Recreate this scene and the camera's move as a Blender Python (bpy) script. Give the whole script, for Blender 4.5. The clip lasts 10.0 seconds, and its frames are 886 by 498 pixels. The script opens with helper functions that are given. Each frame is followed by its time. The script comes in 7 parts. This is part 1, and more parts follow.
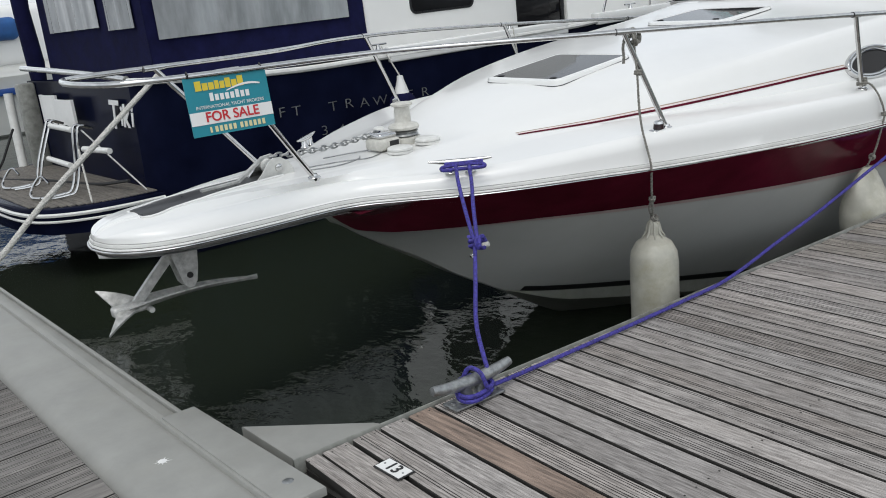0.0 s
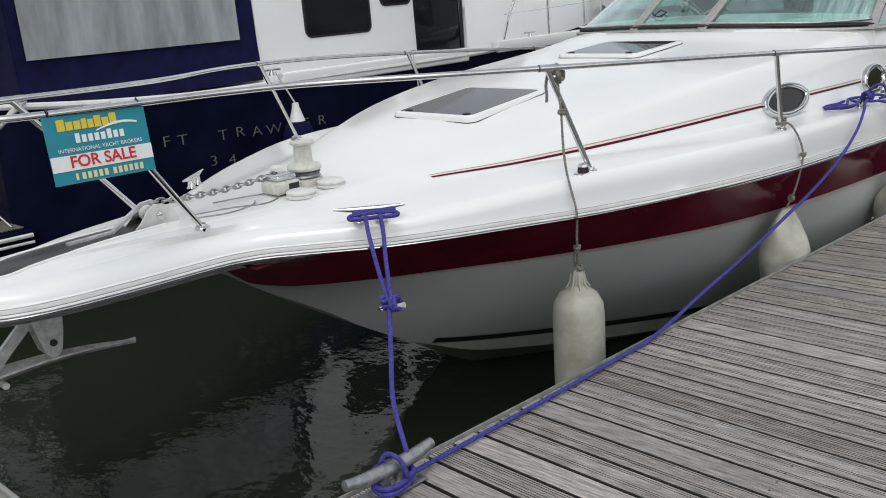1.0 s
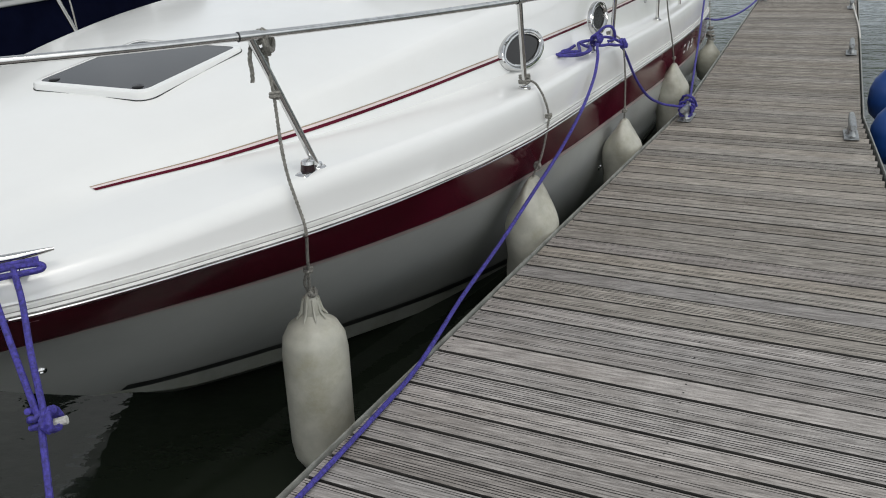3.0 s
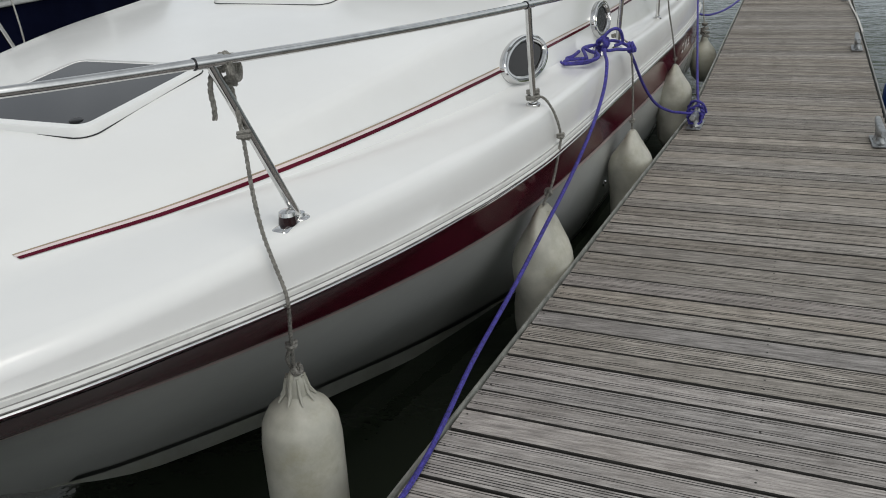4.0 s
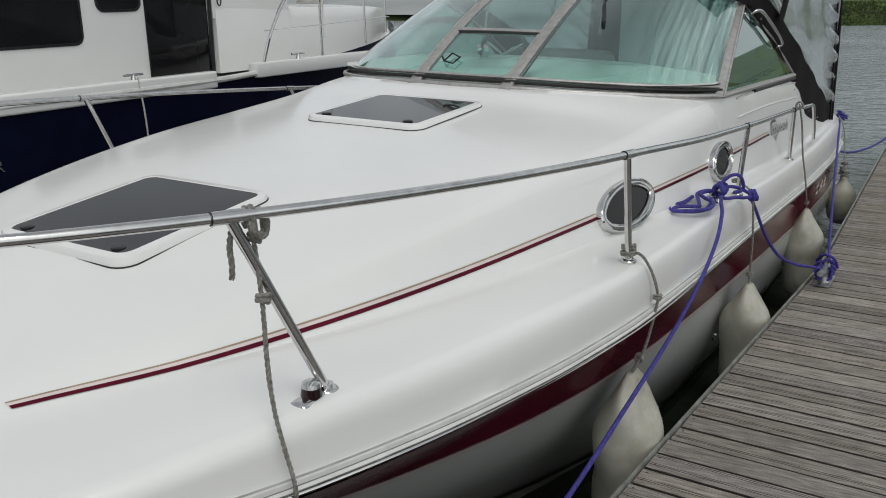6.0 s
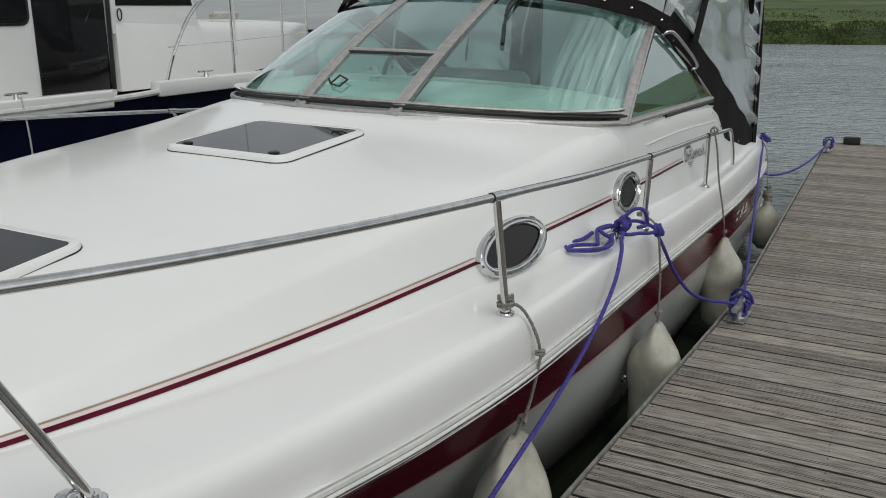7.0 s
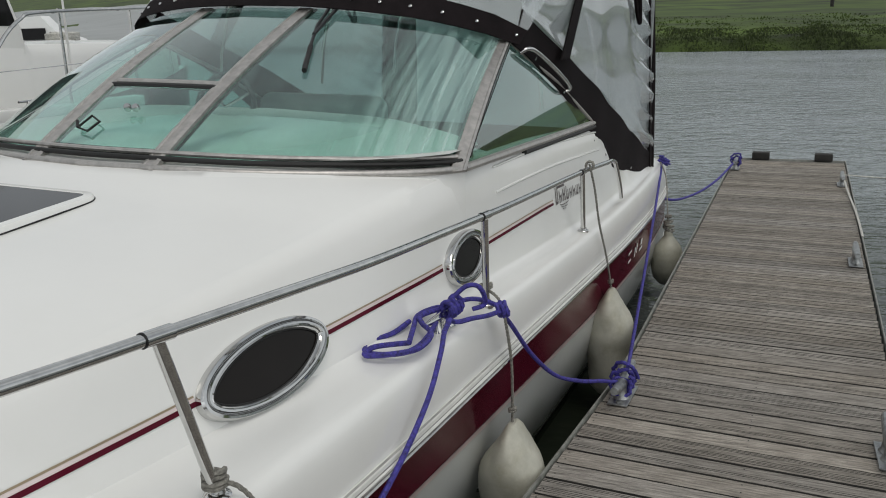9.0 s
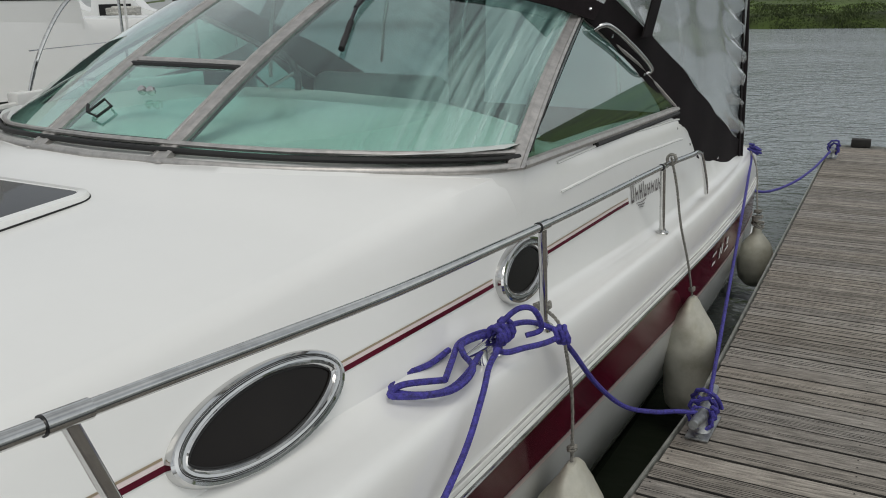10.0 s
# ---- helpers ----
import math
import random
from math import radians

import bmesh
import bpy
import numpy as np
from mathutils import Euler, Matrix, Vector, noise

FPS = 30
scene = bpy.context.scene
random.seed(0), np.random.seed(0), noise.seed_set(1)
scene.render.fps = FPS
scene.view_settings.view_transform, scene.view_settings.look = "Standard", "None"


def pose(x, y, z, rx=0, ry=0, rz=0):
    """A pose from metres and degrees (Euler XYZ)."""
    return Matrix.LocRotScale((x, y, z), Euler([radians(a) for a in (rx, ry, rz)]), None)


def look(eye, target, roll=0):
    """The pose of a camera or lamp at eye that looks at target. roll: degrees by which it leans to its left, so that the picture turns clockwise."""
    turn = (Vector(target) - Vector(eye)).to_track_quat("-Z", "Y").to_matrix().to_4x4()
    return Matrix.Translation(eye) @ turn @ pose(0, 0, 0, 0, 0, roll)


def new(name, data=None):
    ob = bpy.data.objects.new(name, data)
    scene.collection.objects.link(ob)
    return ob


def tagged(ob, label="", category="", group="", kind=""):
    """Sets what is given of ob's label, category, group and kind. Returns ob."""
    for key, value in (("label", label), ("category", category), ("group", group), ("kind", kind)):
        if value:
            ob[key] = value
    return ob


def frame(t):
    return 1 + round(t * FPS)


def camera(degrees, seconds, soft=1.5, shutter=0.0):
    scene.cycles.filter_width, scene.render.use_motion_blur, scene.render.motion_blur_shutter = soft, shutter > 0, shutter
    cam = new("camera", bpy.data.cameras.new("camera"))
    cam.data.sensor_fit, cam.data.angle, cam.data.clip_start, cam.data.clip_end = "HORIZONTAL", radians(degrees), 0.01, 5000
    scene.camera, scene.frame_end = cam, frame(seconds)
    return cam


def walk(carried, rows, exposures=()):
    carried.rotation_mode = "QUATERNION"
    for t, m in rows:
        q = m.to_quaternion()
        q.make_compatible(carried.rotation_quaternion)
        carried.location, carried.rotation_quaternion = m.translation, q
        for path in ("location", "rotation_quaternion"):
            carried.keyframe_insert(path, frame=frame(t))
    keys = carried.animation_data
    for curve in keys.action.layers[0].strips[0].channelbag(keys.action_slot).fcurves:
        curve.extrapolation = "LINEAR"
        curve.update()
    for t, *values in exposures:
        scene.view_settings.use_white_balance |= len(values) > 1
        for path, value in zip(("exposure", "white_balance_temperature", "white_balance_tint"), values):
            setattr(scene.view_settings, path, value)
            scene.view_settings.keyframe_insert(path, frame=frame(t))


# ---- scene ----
cam = camera(53.5, 10.0, soft=1.0)
PATH = [
    (0, (1.971, -1.41, 1.445), (0.464, -0.217, 0.893), -6.4),
    (0.5, (1.787, -1.378, 1.471), (0.319, -0.129, 0.936), -6.1),
    (1, (1.597, -1.169, 1.48), (0.25, 0.211, 0.95), -4.9),
    (1.5, (1.437, -0.991, 1.479), (0.232, 0.481, 0.862), -4.6),
    (2, (1.19, -0.828, 1.492), (0.156, 0.747, 0.821), -4.6),
    (2.5, (1.046, -0.656, 1.502), (0.146, 0.974, 0.77), -4.2),
    (3, (0.943, -0.37, 1.577), (0.182, 1.316, 0.816), -3.1),
    (3.2, (0.888, -0.276, 1.592), (0.148, 1.412, 0.815), -2.9),
    (4.3, (0.582, 0.261, 1.54), (-0.118, 1.971, 0.775), -4.2),
    (4.5, (0.608, 0.34, 1.563), (-0.136, 2.05, 0.841), -2.0),
    (5, (0.656, 0.465, 1.583), (-0.245, 2.129, 0.938), 0.8),
    (5.2, (0.64, 0.482, 1.589), (-0.297, 2.135, 0.965), 0.7),
    (6.3, (0.617, 0.651, 1.629), (-0.348, 2.317, 1.088), -1.6),
    (6.5, (0.635, 0.757, 1.628), (-0.314, 2.433, 1.091), -1.7),
    (7, (0.687, 1.03, 1.631), (-0.188, 2.751, 1.107), -0.5),
    (7.5, (0.662, 1.296, 1.624), (-0.159, 3.042, 1.101), -0.7),
    (8, (0.62, 1.583, 1.637), (-0.128, 3.372, 1.146), -1.5),
    (8.5, (0.659, 1.868, 1.63), (-0.085, 3.656, 1.13), -1.4),
    (9, (0.733, 2.149, 1.636), (-0.007, 3.939, 1.136), -1.5),
    (9.5, (0.71, 2.382, 1.621), (-0.03, 4.17, 1.118), -1.5),
    (10, (0.62, 2.616, 1.619), (-0.27, 4.322, 1.074), -1.5),
]
walk(cam, [(t, look(eye, target, roll)) for t, eye, target, roll in PATH],
     exposures=[(0, -0.06, 6500, 10), (1.0, -0.08, 6540, 10), (1.5, -0.17, 6560, 10), (2.0, -0.12, 6580, 10), (2.5, -0.11, 6600, 10), (3.2, -0.17, 6650, 9), (4.4, -0.42, 6680, 9), (5.2, -0.47, 6680, 9), (6.5, -0.45, 6720, 9), (8, -0.47, 6800, 9), (10, -0.48, 6820, 9)])

# ---------------------------------------------------------------- sky and sun
world = bpy.data.worlds.new("overcast_sky")
scene.world = world
world.use_nodes = True
_nt = world.node_tree
_nt.nodes.clear()
_out = _nt.nodes.new("ShaderNodeOutputWorld")
_bg = _nt.nodes.new("ShaderNodeBackground")
_sky = _nt.nodes.new("ShaderNodeTexSky")
_sky.sky_type = 'NISHITA'
_sky.sun_disc = False
_sky.sun_elevation = radians(52)
_sky.sun_rotation = radians(120)
_sky.altitude = 0
_sky.air_density = 1.0
_sky.dust_density = 4.0
_hsv = _nt.nodes.new("ShaderNodeHueSaturation")
_hsv.inputs["Saturation"].default_value = 0.30
_tc = _nt.nodes.new("ShaderNodeTexCoord")
_cl = _nt.nodes.new("ShaderNodeTexNoise")
_cl.inputs["Scale"].default_value = 2.2
_cl.inputs["Detail"].default_value = 6
_ramp = _nt.nodes.new("ShaderNodeValToRGB")
_ramp.color_ramp.elements[0].position = 0.35
_ramp.color_ramp.elements[0].color = (0.60, 0.65, 0.71, 1)
_ramp.color_ramp.elements[1].position = 0.68
_ramp.color_ramp.elements[1].color = (1.28, 1.33, 1.36, 1)
_mul = _nt.nodes.new("ShaderNodeMix")
_mul.data_type = 'RGBA'
_mul.blend_type = 'MULTIPLY'
_mul.inputs["Factor"].default_value = 1.0
_nt.links.new(_tc.outputs["Generated"], _cl.inputs["Vector"])
_nt.links.new(_cl.outputs["Fac"], _ramp.inputs["Fac"])
_nt.links.new(_sky.outputs["Color"], _hsv.inputs["Color"])
# an even veil of cloud over the whole sky
_veil = _nt.nodes.new("ShaderNodeVectorMath")
_veil.operation = 'MULTIPLY_ADD'
_veil.inputs[1].default_value = (0.40, 0.40, 0.40)
_veil.inputs[2].default_value = (3.0, 3.03, 3.08)
_nt.links.new(_hsv.outputs["Color"], _veil.inputs[0])
_nt.links.new(_veil.outputs[0], _mul.inputs[6])
_nt.links.new(_ramp.outputs["Color"], _mul.inputs[7])
# a closed cloud cover is brightest overhead
_sep = _nt.nodes.new("ShaderNodeSeparateXYZ")
_nt.links.new(_tc.outputs["Generated"], _sep.inputs["Vector"])
_zen = _nt.nodes.new("ShaderNodeMapRange")
_zen.inputs["From Min"].default_value = 0.0
_zen.inputs["From Max"].default_value = 1.0
_zen.inputs["To Min"].default_value = 1.9
_zen.inputs["To Max"].default_value = 1.15
_nt.links.new(_sep.outputs["Z"], _zen.inputs["Value"])
_mul2 = _nt.nodes.new("ShaderNodeMix")
_mul2.data_type = 'RGBA'
_mul2.blend_type = 'MULTIPLY'
_mul2.inputs["Factor"].default_value = 1.0
_nt.links.new(_mul.outputs[2], _mul2.inputs[6])
_nt.links.new(_zen.outputs["Result"], _mul2.inputs[7])
_nt.links.new(_mul2.outputs[2], _bg.inputs["Color"])
_bg.inputs["Strength"].default_value = 0.122
_nt.links.new(_bg.outputs["Background"], _out.inputs["Surface"])

sun = new("sun", bpy.data.lights.new("sun", 'SUN'))
sun.data.energy = 0.9
sun.data.angle = radians(24)
sun.data.color = (1.0, 0.97, 0.92)
# the sun stands high behind thin cloud
sun.matrix_world = look((2.5, -3.0, 9), (0, 0, 0))


# ---------------------------------------------------------------- materials
def mat(name, color, rough=0.5, metal=0.0, var=0.12, scale=6.0, bump=0.0, bscale=60.0, coat=0.0,
        stretch=(1, 1, 1), dark=None, stain=0.0, stain_scale=1.2, stain_color=(0.3, 0.27, 0.2), rvar=0.1,
        per_object=0.0, ior=1.5, checks=None):
    """A surface with grain, broad stains, uneven gloss and fine relief, in metres of the world."""
    m = bpy.data.materials.new(name)
    m.use_nodes = True
    nt = m.node_tree
    b = nt.nodes["Principled BSDF"]
    b.inputs["Metallic"].default_value = metal
    b.inputs["IOR"].default_value = ior
    b.inputs["Coat Weight"].default_value = coat
    b.inputs["Coat Roughness"].default_value = 0.06
    geo = nt.nodes.new("ShaderNodeNewGeometry")
    mp = nt.nodes.new("ShaderNodeMapping")
    mp.inputs["Scale"].default_value = stretch
    nt.links.new(geo.outputs["Position"], mp.inputs["Vector"])
    vec = mp.outputs["Vector"]
    if per_object:
        info = nt.nodes.new("ShaderNodeObjectInfo")
        add = nt.nodes.new("ShaderNodeVectorMath")
        add.operation = 'ADD'
        sc = nt.nodes.new("ShaderNodeMath")
        sc.operation = 'MULTIPLY'
        sc.inputs[1].default_value = 37.0
        nt.links.new(info.outputs["Random"], sc.inputs[0])
        nt.links.new(mp.outputs["Vector"], add.inputs[0])
        nt.links.new(sc.outputs[0], add.inputs[1])
        vec = add.outputs[0]
    n1 = nt.nodes.new("ShaderNodeTexNoise")
    n1.inputs["Scale"].default_value = scale
    n1.inputs["Detail"].default_value = 7
    n1.inputs["Roughness"].default_value = 0.62
    nt.links.new(vec, n1.inputs["Vector"])
    r = nt.nodes.new("ShaderNodeValToRGB")
    c = Vector(color)
    lo = Vector(dark) if dark else c * (1 - 2.2 * var)
    r.color_ramp.elements[0].position = 0.3
    r.color_ramp.elements[0].color = (*lo, 1)
    r.color_ramp.elements[1].position = 0.7
    r.color_ramp.elements[1].color = (*[min(0.95, v * (1 + var)) for v in c], 1)
    nt.links.new(n1.outputs["Fac"], r.inputs["Fac"])
    col = r.outputs["Color"]
    if stain:
        n2 = nt.nodes.new("ShaderNodeTexNoise")
        n2.inputs["Scale"].default_value = stain_scale
        n2.inputs["Detail"].default_value = 9
        n2.inputs["Roughness"].default_value = 0.7
        nt.links.new(geo.outputs["Position"], n2.inputs["Vector"])
        r2 = nt.nodes.new("ShaderNodeValToRGB")
        r2.color_ramp.elements[0].position = 0.48
        r2.color_ramp.elements[0].color = (0, 0, 0, 1)
        r2.color_ramp.elements[1].position = 0.72
        r2.color_ramp.elements[1].color = (stain, stain, stain, 1)
        nt.links.new(n2.outputs["Fac"], r2.inputs["Fac"])
        mx = nt.nodes.new("ShaderNodeMix")
        mx.data_type = 'RGBA'
        nt.links.new(r2.outputs["Color"], mx.inputs["Factor"])
        nt.links.new(col, mx.inputs[6])
        mx.inputs[7].default_value = (*stain_color, 1)
        col = mx.outputs[2]
    if checks:
        mp2 = nt.nodes.new("ShaderNodeMapping")
        mp2.inputs["Scale"].default_value = checks
        nt.links.new(vec, mp2.inputs["Vector"])
        n4 = nt.nodes.new("ShaderNodeTexNoise")
        n4.inputs["Scale"].default_value = 1.0
        n4.inputs["Detail"].default_value = 3
        nt.links.new(mp2.outputs["Vector"], n4.inputs["Vector"])
        r4 = nt.nodes.new("ShaderNodeValToRGB")
        r4.color_ramp.elements[0].position = 0.58
        r4.color_ramp.elements[0].color = (1, 1, 1, 1)
        r4.color_ramp.elements[1].position = 0.70
        r4.color_ramp.elements[1].color = (0.45, 0.42, 0.40, 1)
        nt.links.new(n4.outputs["Fac"], r4.inputs["Fac"])
        m4 = nt.nodes.new("ShaderNodeMix")
        m4.data_type = 'RGBA'
        m4.blend_type = 'MULTIPLY'
        m4.inputs["Factor"].default_value = 1.0
        nt.links.new(col, m4.inputs[6])
        nt.links.new(r4.outputs["Color"], m4.inputs[7])
        col = m4.outputs[2]
    if per_object:
        hs = nt.nodes.new("ShaderNodeHueSaturation")
        mr = nt.nodes.new("ShaderNodeMapRange")
        sat = nt.nodes.new("ShaderNodeMath")
        sat.operation = 'FRACT'
        sat2 = nt.nodes.new("ShaderNodeMath")
        sat2.operation = 'MULTIPLY_ADD'
        sat2.inputs[1].default_value = 0.45
        sat2.inputs[2].default_value = 0.75
        nt.links.new(sc.outputs[0], sat.inputs[0])
        nt.links.new(sat.outputs[0], sat2.inputs[0])
        nt.links.new(sat2.outputs[0], hs.inputs["Saturation"])
        mr.inputs["To Min"].default_value = 1 - per_object
        mr.inputs["To Max"].default_value = 1 + per_object
        nt.links.new(info.outputs["Random"], mr.inputs["Value"])
        nt.links.new(mr.outputs["Result"], hs.inputs["Value"])
        nt.links.new(col, hs.inputs["Color"])
        col = hs.outputs["Color"]
    nt.links.new(col, b.inputs["Base Color"])
    rr = nt.nodes.new("ShaderNodeMapRange")
    rr.inputs["To Min"].default_value = max(0.02, rough - rvar)
    rr.inputs["To Max"].default_value = min(1, rough + rvar)
    nt.links.new(n1.outputs["Fac"], rr.inputs["Value"])
    nt.links.new(rr.outputs["Result"], b.inputs["Roughness"])
    if bump:
        n3 = nt.nodes.new("ShaderNodeTexNoise")
        n3.inputs["Scale"].default_value = bscale
        n3.inputs["Detail"].default_value = 4
        nt.links.new(vec, n3.inputs["Vector"])
        bp = nt.nodes.new("ShaderNodeBump")
        bp.inputs["Strength"].default_value = bump
        bp.inputs["Distance"].default_value = 0.004
        nt.links.new(n3.outputs["Fac"], bp.inputs["Height"])
        nt.links.new(bp.outputs["Normal"], b.inputs["Normal"])
    return m


def glass(name, color, rough=0.02, ior=1.45):
    m = bpy.data.materials.new(name)
    m.use_nodes = True
    b = m.node_tree.nodes["Principled BSDF"]
    b.inputs["Base Color"].default_value = (*color, 1)
    b.inputs["Roughness"].default_value = rough
    b.inputs["Transmission Weight"].default_value = 1.0
    b.inputs["IOR"].default_value = ior
    return m


def water_material():
    m = bpy.data.materials.new("murky_water")
    m.use_nodes = True
    nt = m.node_tree
    b = nt.nodes["Principled BSDF"]
    b.inputs["Base Color"].default_value = (0.016, 0.020, 0.013, 1)
    b.inputs["IOR"].default_value = 1.333
    geo = nt.nodes.new("ShaderNodeNewGeometry")
    mp = nt.nodes.new("ShaderNodeMapping")
    mp.inputs["Rotation"].default_value = (0, 0, 0.5)
    mp.inputs["Scale"].default_value = (1, 1.5, 1)
    nt.links.new(geo.outputs["Position"], mp.inputs["Vector"])
    prev = None
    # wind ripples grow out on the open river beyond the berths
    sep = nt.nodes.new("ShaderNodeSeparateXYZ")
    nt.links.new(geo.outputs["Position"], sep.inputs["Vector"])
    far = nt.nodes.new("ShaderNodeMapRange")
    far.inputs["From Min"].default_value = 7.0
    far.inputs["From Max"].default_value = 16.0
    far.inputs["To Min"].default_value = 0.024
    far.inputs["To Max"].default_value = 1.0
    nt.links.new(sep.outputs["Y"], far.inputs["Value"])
    # the sky's reflection on the open river is put into a paler colour
    skytone = nt.nodes.new("ShaderNodeMix")
    skytone.data_type = 'RGBA'
    skytone.inputs[6].default_value = (0.008, 0.012, 0.004, 1)
    skytone.inputs[7].default_value = (0.36, 0.40, 0.42, 1)
    nt.links.new(far.outputs["Result"], skytone.inputs["Factor"])
    nt.links.new(skytone.outputs[2], b.inputs["Base Color"])
    # wavelets too fine to tell apart, in wind lanes
    lane = nt.nodes.new("ShaderNodeTexNoise")
    lane.inputs["Scale"].default_value = 0.12
    lane.inputs["Detail"].default_value = 5
    nt.links.new(mp.outputs["Vector"], lane.inputs["Vector"])
    lr = nt.nodes.new("ShaderNodeMapRange")
    lr.inputs["From Min"].default_value = 0.3
    lr.inputs["From Max"].default_value = 0.7
    lr.inputs["To Min"].default_value = 0.05
    lr.inputs["To Max"].default_value = 0.16
    nt.links.new(lane.outputs["Fac"], lr.inputs["Value"])
    ro = nt.nodes.new("ShaderNodeMath")
    ro.operation = 'MULTIPLY_ADD'
    ro.inputs[2].default_value = 0.015
    nt.links.new(lr.outputs["Result"], ro.inputs[0])
    nt.links.new(far.outputs["Result"], ro.inputs[1])
    nt.links.new(ro.outputs[0], b.inputs["Roughness"])
    for scale, dist in ((0.8, 0.26), (2.2, 0.30), (5.5, 0.16), (15.0, 0.034)):
        n = nt.nodes.new("ShaderNodeTexNoise")
        n.inputs["Scale"].default_value = scale
        n.inputs["Detail"].default_value = 3
        nt.links.new(mp.outputs["Vector"], n.inputs["Vector"])
        bp = nt.nodes.new("ShaderNodeBump")
        bp.inputs["Distance"].default_value = dist
        nt.links.new(far.outputs["Result"], bp.inputs["Strength"])
        nt.links.new(n.outputs["Fac"], bp.inputs["Height"])
        if prev:
            nt.links.new(prev.outputs["Normal"], bp.inputs["Normal"])
        prev = bp
    nt.links.new(prev.outputs["Normal"], b.inputs["Normal"])
    return m


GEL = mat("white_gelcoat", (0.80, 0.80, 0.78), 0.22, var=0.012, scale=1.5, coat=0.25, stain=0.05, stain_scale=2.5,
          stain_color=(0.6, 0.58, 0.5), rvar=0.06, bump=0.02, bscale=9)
# white like the deck, but darkened to put in the hull sides' shade
HULLW = mat("shaded_hull_gelcoat", (0.53, 0.535, 0.51), 0.2, var=0.03, scale=2.0, coat=0.3, stain=0.18, stain_scale=1.6,
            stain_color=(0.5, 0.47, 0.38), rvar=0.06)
MAROON = mat("maroon_gelcoat", (0.100, 0.009, 0.022), 0.09, var=0.15, scale=3, rvar=0.05, ior=1.16)
GOLD = mat("tan_tape", (0.33, 0.26, 0.17), 0.35, var=0.1)
BLACKT = mat("black_boot_tape", (0.012, 0.012, 0.014), 0.35, var=0.2)
STEEL = mat("stainless_steel", (0.60, 0.60, 0.59), 0.08, 1.0, var=0.08, scale=25, rvar=0.05)
PINK = mat("rose_white_tape", (0.74, 0.64, 0.63), 0.4, var=0.05)
PORTGLASS = mat("smoked_port_glass", (0.012, 0.010, 0.009), 0.08, var=0.1, scale=3, rvar=0.02, ior=1.25)
CHROME = mat("chrome", (0.60, 0.60, 0.595), 0.05, 1.0, var=0.03, scale=20, rvar=0.03)
EDGE = mat("weathered_edge_metal", (0.28, 0.285, 0.26), 0.5, 0.2, var=0.2, scale=14, stain=0.3, stain_scale=5, stain_color=(0.16, 0.15, 0.12), bump=0.1)
GALV = mat("galvanised_steel", (0.36, 0.37, 0.37), 0.42, 0.85, var=0.2, scale=40, bump=0.1, bscale=120)
ALU = mat("windscreen_aluminium", (0.50, 0.48, 0.46), 0.42, 0.75, var=0.12, scale=30, stretch=(1, 1, 1), bump=0.05)
RUBW = mat("white_rub_vinyl", (0.72, 0.72, 0.69), 0.4, var=0.05, scale=12, stain=0.3, stain_scale=9, stain_color=(0.33, 0.32, 0.29))
RUBBER = mat("black_rubber", (0.014, 0.014, 0.014), 0.6, var=0.2, scale=30)
VINYL = mat("fender_vinyl", (0.49, 0.48, 0.41), 0.42, var=0.12, scale=7, stain=0.75, stain_scale=6, stain_color=(0.30, 0.28, 0.19), bump=0.12, bscale=30)
BLUEROPE = mat("blue_braid_rope", (0.055, 0.045, 0.30), 0.7, var=0.35, scale=90, bump=0.6, bscale=230)
GREYROPE = mat("weathered_grey_rope", (0.27, 0.26, 0.23), 0.85, var=0.3, scale=90, bump=0.7, bscale=230)
WHITEROPE = mat("white_rope", (0.60, 0.59, 0.55), 0.8, var=0.2, scale=70, bump=0.7, bscale=180)
CANVAS = mat("black_canopy_canvas", (0.011, 0.008, 0.009), 0.88, ior=1.25, var=0.25, scale=10, bump=0.35, bscale=420)
NAVYCANVAS = mat("navy_canvas", (0.008, 0.009, 0.042), 0.9, ior=1.2, var=0.2, scale=8, bump=0.35, bscale=400)
NAVY = mat("navy_hull_paint", (0.006, 0.008, 0.024), 0.2, var=0.2, scale=2, ior=1.09)
DARKPLASTIC = mat("dark_acrylic", (0.012, 0.012, 0.013), 0.03, var=0.1, scale=3, rvar=0.02, ior=1.30)
SEATV = mat("grey_seat_vinyl", (0.52, 0.53, 0.52), 0.5, var=0.05, scale=10, bump=0.1)
DASH = mat("dash_moulding", (0.62, 0.64, 0.62), 0.45, var=0.03)
PLANK = mat("weathered_hardwood", (0.385, 0.358, 0.338), 0.78, var=0.26, scale=13, stretch=(0.8, 8, 8), bump=0.4, bscale=40,
            stain=0.45, stain_scale=2.6, stain_color=(0.21, 0.185, 0.163), per_object=0.19, checks=(5, 75, 75), ior=1.2)
PLANKOLD = mat("older_brown_grey_hardwood", (0.345, 0.317, 0.283), 0.8, var=0.28, scale=13, stretch=(0.8, 8, 8), bump=0.4, bscale=40,
               stain=0.5, stain_scale=2.2, stain_color=(0.165, 0.145, 0.122), per_object=0.17, checks=(5, 75, 75), ior=1.2)
PLANKY = mat("weathered_walkway_wood", (0.20, 0.187, 0.173), 0.72, var=0.22, scale=7, stretch=(6, 0.8, 6), bump=0.4, bscale=34,
             stain=0.35, stain_scale=1.7, stain_color=(0.13, 0.115, 0.10), per_object=0.2)
REDPLANK = mat("newer_brown_hardwood", (0.30, 0.225, 0.180), 0.68, var=0.3, scale=7, stretch=(0.55, 9, 9), bump=0.45, bscale=34)
